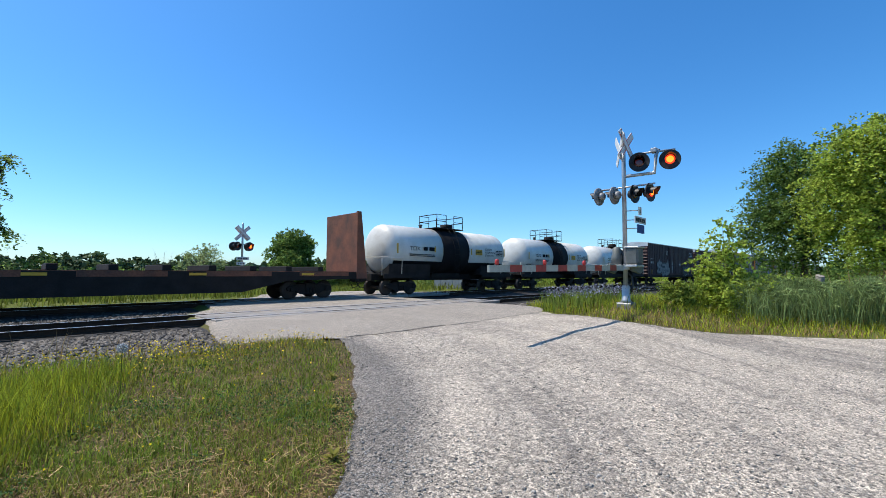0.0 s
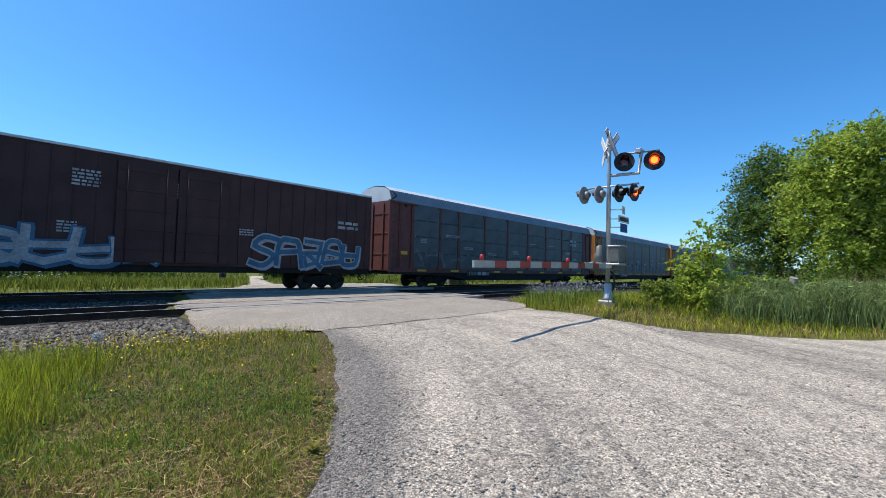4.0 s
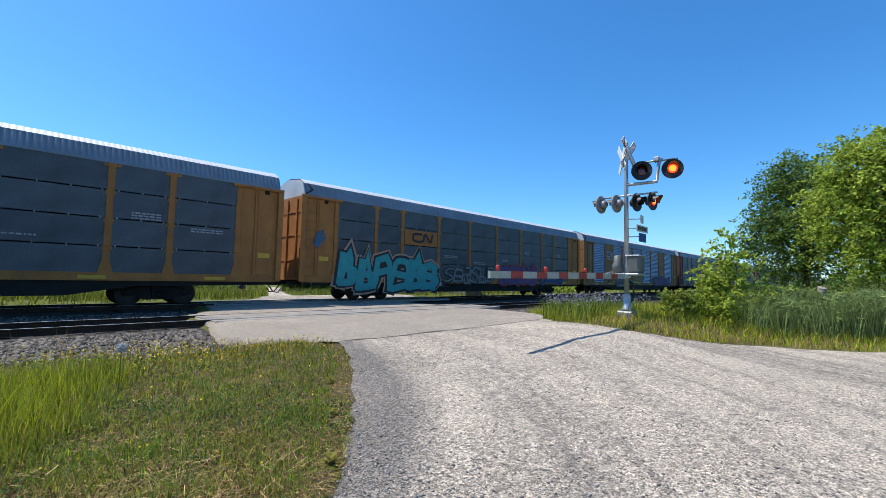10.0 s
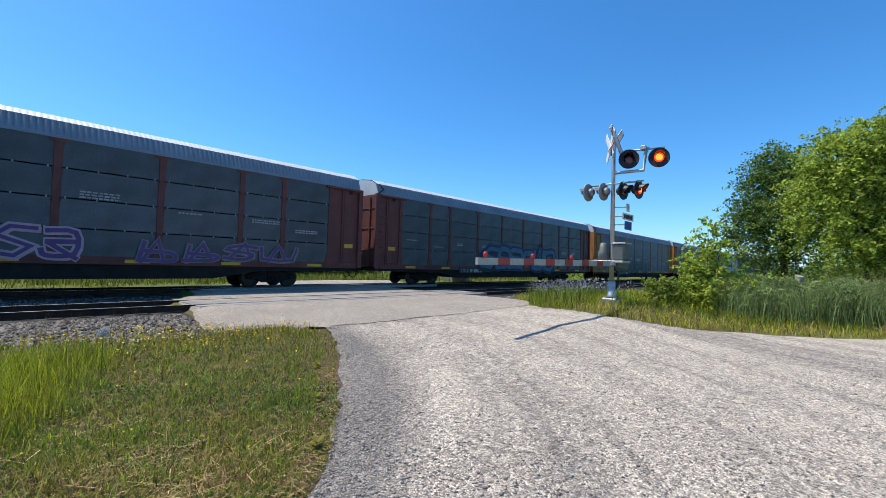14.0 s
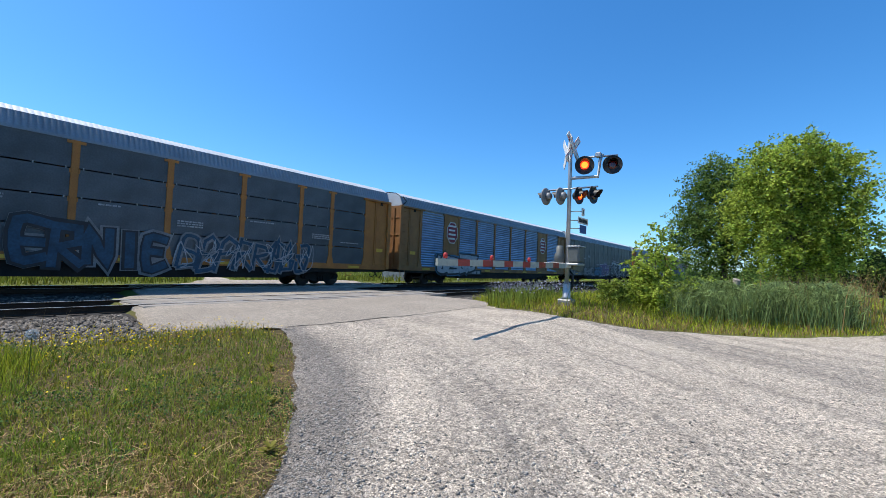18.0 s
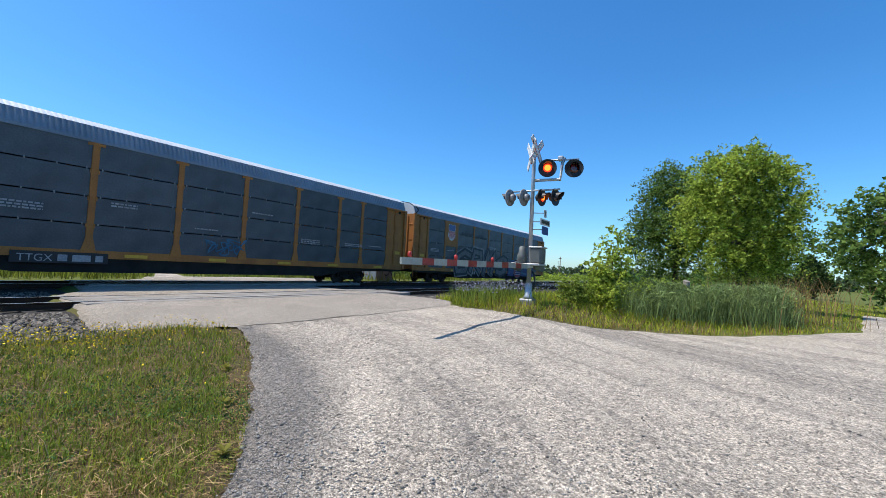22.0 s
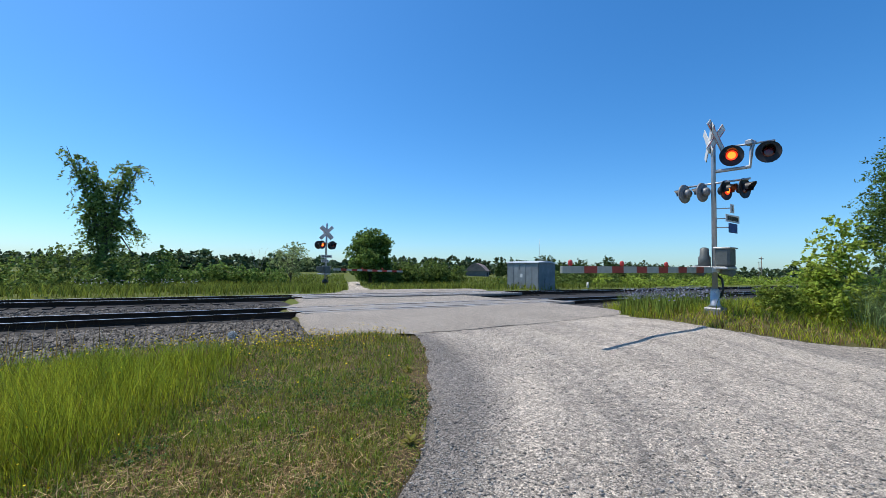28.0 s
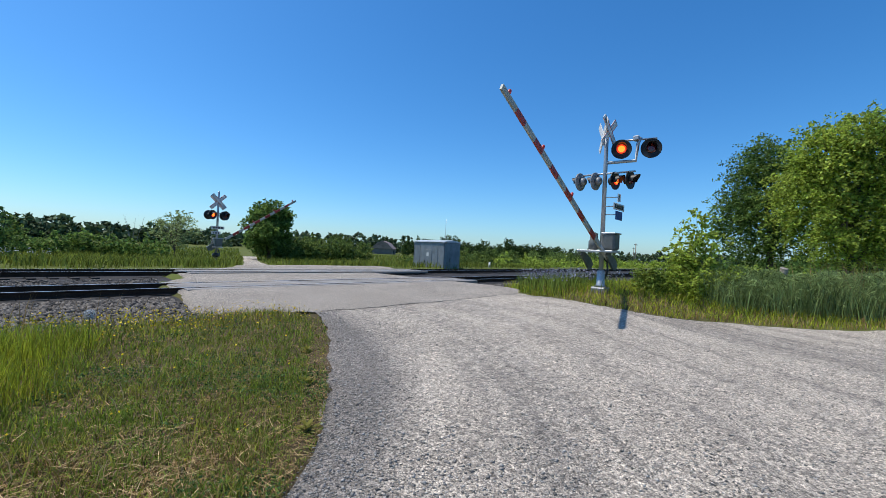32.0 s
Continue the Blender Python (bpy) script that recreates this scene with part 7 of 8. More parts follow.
for nm, m, n, lo, keep, leaf, lab in (("undergrowth", G_UNDER, 14000, 44, 0.5, 0.024, "mixed leafy undergrowth filling the ditch"), ("pale_undergrowth", G_FERN, 6500, 46, 0.5, 0.022, "feathery yellow-green weeds in the ditch")):
    x, y = -2.9 - 12 * rg.random(n) ** 1.1, rg.normal(3.6, 1.9, n)
    ok = free_ground(x, y) & (y < np.minimum(8.4, toe(x) - 0.2)) & (y > -0.4) & (hash_noise(x, y, 0.9, lo) > keep) & (hollow(x, y) < 0.3) & (mown(x, y) < 0.2) & ((y > 1.5) | (x < -6.2)) & (lush(x, y) < 0.2)
    x, y = x[ok], y[ok]
    per = 18
    hh = (0.16 + 0.5 * hash_noise(x, y, 0.7, lo + 1)) * (0.5 + 0.5 * rg.random(len(x)))
    f = np.tile(np.linspace(0.15, 1, per), len(x))
    lean = np.repeat(rg.normal(size=(len(x), 2)) * 0.15, per, 0)
    pts = np.stack([np.repeat(x, per) + lean[:, 0] * f * np.repeat(hh, per), np.repeat(y, per) + lean[:, 1] * f * np.repeat(hh, per), np.repeat(height(x, y), per) + f * np.repeat(hh, per)], -1)
    pts += rg.normal(size=pts.shape) * np.array([0.04, 0.04, 0.012]) * (1.2 - 0.7 * f)[:, None]
    v, q = leaf_cloud(pts, leaf, rg, 0.5, 2.4)
    solid(nm, raw_mesh(nm, v, q, m), m, lab, "weeds", kind="stuff")


n = 2600
x, y = np.r_[rg.normal(-0.2, 1.5, n), rg.normal(16.9, 0.9, 900)], np.r_[rg.normal(2.9, 0.75, n), rg.normal(0.9, 0.35, 900)]
ok = free_ground(x, y) & (lush(x, y) < 0.3)
x, y = x[ok], y[ok]
straw("fallen_straw", x, y, 0.04 + 0.2 * rg.random(len(x)) ** 2.5, 0.003 + 0.003 * rg.random((len(x), 1)), 0.03 + 0.05 * rg.random(len(x)), "loose dead straw lying on the turf", 81, G_STRAW)
n = 5200
x = -2.6 - 7.5 * rg.random(n) ** 1.3
y = np.interp(x, [-12.8, -9.9, -8.2, -6.2, -4.5, -3.2, -2], [-1.28, -1.6, -1.62, -1.54, -1.33, -0.95, -0.4]) + rg.normal(size=n) * 0.14 - 0.06
straw("trail_straw", x, y, 0.03 + 0.13 * rg.random(n) ** 2, np.full((n, 1), 0.004), 0.02 + 0.03 * rg.random(n), "dead straw strewn along the edge of the track", 85, G_STRAW)
n = 26000
x, y = -4.5 + rg.normal(size=n) * 0.6, 0.22 + rg.normal(size=n) * 0.17
ok = free_ground(x, y) & (mown(x, y) > 0.15)
x, y = x[ok], y[ok]
straw("mown_straw", x, y, 0.05 + 0.2 * rg.random(len(x)) ** 2, np.full((len(x), 1), 0.005), 0.01 + 0.09 * mown(x, y) * rg.random(len(x)) ** 0.5, "heap of cut straw beside the fence post", 82, leaf_mat("cut_straw", (0.52, 0.36, 0.17), (0.32, 0.21, 0.095), through=0.1))

# ---- farm in the distance ----
M_BARN = mat("barn_roof", (0.32, 0.22, 0.18), 0.7, vary=0.4, scale=0.6, fine=6, bump=0.1)
M_BARNWALL = mat("barn_wall", (0.20, 0.18, 0.17), 0.9, vary=0.3, scale=0.6, fine=6, bump=0.1)


def barn(x, y, w, d, h, turn, label, roof=None, wall=None):
    b = thing("barn", label, "barn", pose(x, y, -1.0, 0, 0, turn))
    part("wall", bm_box(-w / 2, w / 2, -d / 2, d / 2, 0, h, 0.05), wall or M_BARNWALL, b)
    part("roof", bm_prism([(-d / 2 - 0.4, h), (d / 2 + 0.4, h), (d / 4, h + d * 0.3), (0, h + d * 0.4), (-d / 4, h + d * 0.3)], -w / 2 - 0.4, w / 2 + 0.4, "x"), roof or M_BARN, b)
    part("door", bm_box(-1.6, 1.6, -d / 2 - 0.08, -d / 2 - 0.01, 0, h * 0.8, 0.02), M_BLACK, b)


barn(102, 121, 12, 7, 2.6, 42, "old barn with a rusty patched roof")
barn(-200, -6, 9, 6, 2.2, 85, "low white farmhouse with a pale roof", M_SIGN_RED, M_SIGN_WHITE)
barn(-205, -19, 8, 6, 1.8, 85, "low white farm shed", M_SIGN_WHITE, M_SIGN_WHITE)

# ---- lettering, logos and graffiti on the train ----
GLYPH = {
    "A": [[(0, 0), (0.5, 1), (1, 0)], [(0.2, 0.4), (0.8, 0.4)]], "B": [[(0, 0), (0, 1), (0.7, 0.95), (0.8, 0.72), (0.6, 0.52), (0.95, 0.35), (0.8, 0.05), (0, 0)]],
    "C": [[(1, 0.85), (0.6, 1), (0.15, 0.8), (0, 0.45), (0.2, 0.1), (0.6, 0), (1, 0.15)]], "D": [[(0, 0), (0.1, 1), (0.7, 0.9), (1, 0.5), (0.75, 0.1), (0, 0)]],
    "E": [[(1, 1), (0, 1), (0.05, 0), (1, 0.05)], [(0.05, 0.52), (0.8, 0.5)]], "F": [[(1, 1), (0, 0.95), (0.05, 0)], [(0.05, 0.55), (0.8, 0.55)]],
    "G": [[(1, 0.85), (0.55, 1), (0.1, 0.75), (0, 0.4), (0.25, 0.02), (0.9, 0.05), (1, 0.45), (0.55, 0.45)]], "H": [[(0, 0), (0.05, 1)], [(1, 0), (0.95, 1)], [(0, 0.5), (1, 0.5)]],
    "I": [[(0.5, 0), (0.5, 1)]], "K": [[(0, 0), (0, 1)], [(0.95, 1), (0.05, 0.45), (1, 0)]], "L": [[(0.05, 1), (0, 0.05), (1, 0)]],
    "M": [[(0, 0), (0.1, 1), (0.5, 0.35), (0.9, 1), (1, 0)]], "N": [[(0, 0), (0.05, 1), (0.95, 0), (1, 1)]], "O": [[(0.5, 1), (0.05, 0.75), (0, 0.3), (0.45, 0), (0.95, 0.25), (1, 0.7), (0.5, 1)]],
    "R": [[(0, 0), (0.05, 1), (0.85, 0.95), (0.9, 0.6), (0.1, 0.48), (1, 0)]], "S": [[(1, 0.85), (0.5, 1), (0.05, 0.78), (0.3, 0.52), (0.85, 0.42), (0.95, 0.15), (0.5, 0), (0, 0.12)]],
    "T": [[(0, 0.95), (1, 1)], [(0.5, 1), (0.45, 0)]], "U": [[(0, 1), (0.05, 0.2), (0.5, 0), (0.95, 0.2), (1, 1)]], "Z": [[(0, 1), (1, 0.95), (0, 0.05), (1, 0)]],
}


def paint(name, color, rough=0.6, vary=0.2):
    return mat("spray_" + name, color, rough, vary=vary, scale=2.5, fine=14, bump=0.0)


WHITE_P, BLACK_P, BLUE_P, TEAL_P = paint("white", (0.36, 0.375, 0.39), vary=0.45), paint("black", (0.015, 0.016, 0.02)), paint("blue", (0.012, 0.038, 0.15), vary=0.4), paint("teal", (0.03, 0.30, 0.30))
RED_P, PINK_P, GREEN_P, PURPLE_P = paint("red", (0.24, 0.022, 0.035)), paint("pink", (0.42, 0.30, 0.36)), paint("green", (0.10, 0.26, 0.14)), paint("purple", (0.10, 0.05, 0.17))
DULLGREEN_P = paint("dull_green", (0.075, 0.12, 0.105), vary=0.4)
GUN_P = paint("gunmetal", (0.115, 0.12, 0.125), vary=0.45)
DEEP_P = paint("deep_blue", (0.014, 0.062, 0.115), vary=0.5)
PALE_P = paint("pale", (0.40, 0.42, 0.44), vary=0.35)
SKY_P, YEL_P, SILVER_P, TAN_P = paint("skyblue", (0.035, 0.135, 0.235), vary=0.4), paint("yellow", (0.45, 0.42, 0.05)), paint("silver", (0.19, 0.195, 0.2), vary=0.4), paint("tan", (0.40, 0.25, 0.17))


def ribbon(v, f, line, w, y):
    """Add a flat stroke of width w along a line of (x, z) points, mitred, at depth y."""
    p = [Vector((a, b)) for a, b in line]
    n = len(p)
    base = len(v)
    for k in range(n):
        d0 = (p[k] - p[k - 1]).normalized() if k else (p[1] - p[0]).normalized()
        d1 = (p[k + 1] - p[k]).normalized() if k < n - 1 else d0
        t = d0 + d1
        t = t.normalized() if t.length > 1e-4 else d0
        s = Vector((-t.y, t.x)) * (w / 2) / max(0.55, abs(t.dot(d0)))
        e = t * (w * 0.35 if k == n - 1 else -w * 0.35 if k == 0 else 0)
        v += [(p[k].x + s.x + e.x, y - 0.0004 * k, p[k].y + s.y + e.y), (p[k].x - s.x + e.x, y - 0.0004 * k, p[k].y - s.y + e.y)]
    f += [(base + 2 * k, base + 2 * k + 1, base + 2 * k + 3, base + 2 * k + 2) for k in range(n - 1)]


def smooth_line(line, n=4):
    """Round a polyline off."""
    out = []
    p = [Vector((a, b)) for a, b in line]
    if len(p) < 3:
        return line
    for k in range(len(p) - 1):
        p0, p1, p2, p3 = p[max(k - 1, 0)], p[k], p[k + 1], p[min(k + 2, len(p) - 1)]
        for j in range(n):
            t = j / n
            q = 0.5 * ((2 * p1) + (p2 - p0) * t + (2 * p0 - 5 * p1 + 4 * p2 - p3) * t * t + (3 * p1 - p0 - 3 * p2 + p3) * t ** 3)
            out.append((q.x, q.y))
    out.append((p[-1].x, p[-1].y))
    return out


SIDE = -1.575


STROKES = {
    "stem": [(0.15, 0), (0.08, 1)], "bowl": [(0.1, 0.95), (0.8, 0.9), (0.88, 0.6), (0.15, 0.5)], "belly": [(0.15, 0.5), (0.95, 0.42), (0.92, 0.06), (0.1, 0.0)],
    "snake": [(0.95, 0.9), (0.4, 1.0), (0.05, 0.7), (0.9, 0.35), (0.6, 0), (0, 0.08)], "arch": [(0, 0), (0.1, 0.9), (0.5, 1), (0.9, 0.85), (1, 0)], "bar": [(0.1, 0.5), (0.9, 0.56)],
    "leg": [(0.3, 0.5), (1.0, -0.04)], "cup": [(0, 1), (0.05, 0.15), (0.5, 0), (0.95, 0.15), (1, 1)], "spike": [(0.2, 0), (0.5, 1.12), (0.75, 0.1)], "hook": [(0.2, 1), (0.9, 0.95), (0.85, 0.1), (0.3, -0.02), (0.15, 0.3)],
}
KNOTS = (("arch", "bar"), ("snake", "spike"), ("stem", "bowl", "leg"), ("cup", "spike"), ("stem", "hook"), ("arch", "belly"), ("hook", "bar", "leg"), ("stem", "belly", "spike"), ("snake",), ("cup", "bar"))


def wild_strokes(r):
    """The fat overlapping strokes of one unreadable sprayed sign."""
    return [[(a + r.uniform(-0.06, 0.06), b) for a, b in STROKES[k]] for k in r.choice(KNOTS)]


def graffiti(car, word, x0, x1, z0, z1, fill, outline, thick=0.24, seed=0, halo=None, slant=0.18, y=SIDE, label="spray-painted graffiti letter", edge=1.45):
    """Sprayed letters: a halo, an outline and a fill, each a skin of paint over the last."""
    r = random.Random(seed + 1000)
    cell = (x1 - x0) / len(word)
    plain = word in ("ERNIE", "GRMS", "MTL", "F", "E", "LA", "I")
    for k, ch in enumerate(word):
        sx, sz = cell * r.uniform(0.62, 0.8), (z1 - z0) * r.uniform(0.72, 0.95)
        ox, oz = x0 + cell * (k + 0.12), z0 + (z1 - z0 - sz) * r.random()
        if not plain:
            sx *= 1.35
        lines = []
        for st in GLYPH[ch] if plain else wild_strokes(r):
            jit = [(ox + sx * (a + r.uniform(-0.06, 0.06)) + slant * sz * b, oz + sz * (b + r.uniform(-0.05, 0.05))) for a, b in st]
            lines.append(smooth_line(jit, 3) if r.random() < 0.6 else jit)
        top = None
        for nm, m, w, d in (("halo", halo, thick * (edge + 0.32), 0.0), ("outline", outline, thick * edge, 0.01), ("fill", fill, thick * 0.85, 0.02)):
            if m is None:
                continue
            v, f = [], []
            for n, l in enumerate(lines):
                ribbon(v, f, l, w * r.uniform(0.85, 1.15), y - d - 0.0024 * n - 0.004 * (k % 2))
            if nm == "outline" and not plain:
                l = lines[0]
                ribbon(v, f, [(a + 0.3 * thick, b - 0.35 * thick) for a, b in l], w * 0.8, y - d + 0.004)
            me = raw_mesh("graffiti_letter" if top is None else nm, np.array(v), np.array(f), m)
            ob = part("graffiti_letter" if top is None else nm, me, m, top or car, label if top is None else "")
            top = top or ob


def discs(car, spots, y=SIDE - 0.045):
    """Round sprayed studs: black discs with a pale ring and spot."""
    for x, z, rad in spots:
        disc = part("sprayed_disc", bm_prism([(x + rad * math.cos(a), z + rad * math.sin(a)) for a in np.linspace(0, math.tau, 20)[:-1]], y, y + 0.004, "y"), BLACK_P, car, "round black graffiti stud")
        for k, f in ((0, 0.66), (1, 0.42), (0, 0.2)):
            part("ring", bm_prism([(x + f * rad * math.cos(a), z + f * rad * math.sin(a)) for a in np.linspace(0, math.tau, 18)[:-1]], y - 0.003 * (3 - 3 * f), y - 0.003 * (3 - 3 * f) + 0.002, "y"), BLACK_P if k else WHITE_P, disc)


def outlined_shapes(car, spots, y=SIDE):
    """Rounded white line drawings, each with a blue block and a few rays."""
    for n, (x, z, w, h) in enumerate(spots):
        r = random.Random(700 + n)
        bend = r.uniform(-0.15, 0.15)
        body = smooth_line([(x, z), (x + 0.1 * w, z + 0.35 * h), (x + (0.02 + bend) * w, z + 0.6 * h), (x + 0.3 * w, z + 0.75 * h), (x + 0.75 * w, z + 0.66 * h), (x + w, z + 0.62 * h), (x + w, z + 0.5 * h), (x + 0.62 * w, z + 0.46 * h),
                            (x + 0.5 * w, z + 0.28 * h), (x + 0.85 * w, z + 0.1 * h), (x + 0.9 * w, z), (x + 0.55 * w, z), (x + 0.4 * w, z + 0.2 * h), (x + 0.25 * w, z), (x, z)], 4)
        v, f = [], []
        ribbon(v, f, body, 0.05, y)
        ob = part("graffiti_outline", raw_mesh("graffiti_outline", np.array(v), np.array(f), WHITE_P), WHITE_P, car, "white sprayed outline of a rounded shape")
        v, f = [], []
        for k in range(5):
            a = math.radians(35 + 28 * k)
            ribbon(v, f, [(x + w * 1.1 + 0.12 * math.cos(a), z + 0.85 * h + 0.12 * math.sin(a)), (x + w * 1.1 + 0.42 * math.cos(a), z + 0.85 * h + 0.42 * math.sin(a))], 0.025, y)
        part("rays", raw_mesh("rays", np.array(v), np.array(f), WHITE_P), WHITE_P, ob)
        part("cap", bm_prism([(x + 0.35 * w + 0.2 * math.cos(a), z + 0.86 * h + 0.17 * math.sin(a)) for a in np.linspace(0, math.tau, 14)[:-1]], y, y + 0.004, "y"), BLACK_P, ob, "round dark sprayed patch")
        part("blue_block", bm_prism([(x + w, z + 0.4 * h), (x + w + 0.42, z + 0.42 * h), (x + w + 0.46, z + 0.86 * h), (x + w + 0.02, z + 0.82 * h)], y - 0.006, y - 0.002, "y"), BLUE_P, ob, "blue sprayed block")


def scribble(car, x0, x1, z0, z1, color, n, seed, w=0.03, y=SIDE):
    """Thin looping line work."""
    r = random.Random(seed + 50)
    for k in range(n):
        v, f = [], []
        cx = x0 + (x1 - x0) * (k + r.random()) / n
        pts = []
        for j in range(9):
            pts.append((cx + r.uniform(-0.7, 0.7) * (x1 - x0) / n, r.uniform(z0, z1)))
        ribbon(v, f, smooth_line(pts, 4), w, y - 0.0005 * (k % 5))
        part("graffiti_line", raw_mesh("graffiti_line", np.array(v), np.array(f), color), color, car, "thin sprayed graffiti outline")


def plate(car, x0, x1, z0, z1, m, label="", name="logo_plate", y=-1.556):
    return part(name, bm_box(x0, x1, y, y + 0.03, z0, z1, 0.003), m, car, label)


def worm(car, x0, x1, z0, z1, m, w, y):
    """A continuous bent bar used as a railway's mark."""
    L, H = x1 - x0, z1 - z0
    line = [(0.44, 0.94), (0.12, 0.94), (0.0, 0.8), (0.0, 0.2), (0.12, 0.04), (0.42, 0.04), (0.54, 0.2), (0.56, 0.8), (0.66, 0.92), (0.86, 0.12), (0.96, 0.2), (1.0, 1.0)]
    v, f = [], []
    ribbon(v, f, [(x0 + L * a, z0 + H * b) for a, b in line], w, y)
    part("railway_mark", raw_mesh("railway_mark", np.array(v), np.array(f), m), m, car, "painted railway emblem")


def words(car, text, x, z, size, m, y=SIDE, name="lettering"):
    cu = bpy.data.curves.new(name, "FONT")
    cu.body, cu.size, cu.align_x = text, size, "LEFT"
    tmp = new("lettering_source", cu)
    me = bpy.data.meshes.new_from_object(tmp.evaluated_get(bpy.context.evaluated_depsgraph_get()))
    bpy.data.objects.remove(tmp)
    me.materials.clear()
    me.materials.append(m)
    return part(name, me, m, car, "", pose(x, y, z, 90, 0, 0))


def bars(car, groups, m, y=SIDE, seed=0):
    """Lines of small unreadable stencils: (x, z, width, rows, height)."""
    r = random.Random(seed)
    v, f = [], []
    for x, z, w, rows, h in groups:
        for k in range(rows):
            px = x
            while px < x + w:
                l = min(r.uniform(1.0, 3.2) * h, x + w - px)
                b = len(v)
                zz = z - k * h * 1.7
                v += [(px, y, zz), (px + l, y, zz), (px + l, y, zz + h), (px, y, zz + h)]
                f.append((b, b + 1, b + 2, b + 3))
                px += l + h * 0.6
    ob = part("stencil_lettering", raw_mesh("stencil_lettering", np.array(v), np.array(f), m), m, car, "small worn white stencilled data")
    ob["kind"] = "stuff"


def shield(car, x, z, w, h, y=-1.565):
    """A striped shield emblem in red, white and blue."""
    out = [(-0.5, 0.42), (-0.36, 0.5), (0, 0.44), (0.36, 0.5), (0.5, 0.42), (0.46, 0.1), (0.5, -0.25), (0.3, -0.44), (0, -0.5), (-0.3, -0.44), (-0.5, -0.25), (-0.46, 0.1)]
    sh = part("shield_emblem", bm_prism([(x + a * w, z + b * h) for a, b in out], y, y + 0.02, "y"), M_SIGN_WHITE, car, "striped shield emblem in red, white and blue")
    part("blue_field", bm_prism([(x + a * w * 0.94, z + b * h * 0.96) for a, b in out[:6] + [(-0.46, 0.1)]], y - 0.004, y, "y"), M_SIGN_BLUE, sh)
    for k in range(6):
        a = -0.4 + 0.145 * k
        part("red_stripe", bm_prism([(x + a * w, z + 0.08 * h), (x + (a + 0.07) * w, z + 0.08 * h), (x + (a + 0.07) * w, z - 0.40 * h), (x + a * w, z - 0.40 * h)], y - 0.004, y, "y"), M_SIGN_RED, sh)


def octagon(car, x, z, r, y=-1.56):
    def ring(rad):
        return [(x + rad * math.cos(math.radians(22.5 + 45 * k)) * 0.92, z + rad * math.sin(math.radians(22.5 + 45 * k)) * 1.1) for k in range(8)]
    o = part("octagon_emblem", bm_prism(ring(r), y, y + 0.02, "y"), M_SIGN_WHITE, car, "red octagonal railway emblem with white rim")
    part("red_field", bm_prism(ring(r * 0.92), y - 0.004, y, "y"), RED_P, o)
    for k in range(4):
        part("lettering_bar", bm_box(x - r * 0.6, x + r * (0.5 - 0.1 * (k % 2)), y - 0.008, y - 0.0045, z + r * (0.55 - 0.4 * k), z + r * (0.72 - 0.4 * k)), M_SIGN_WHITE, o)


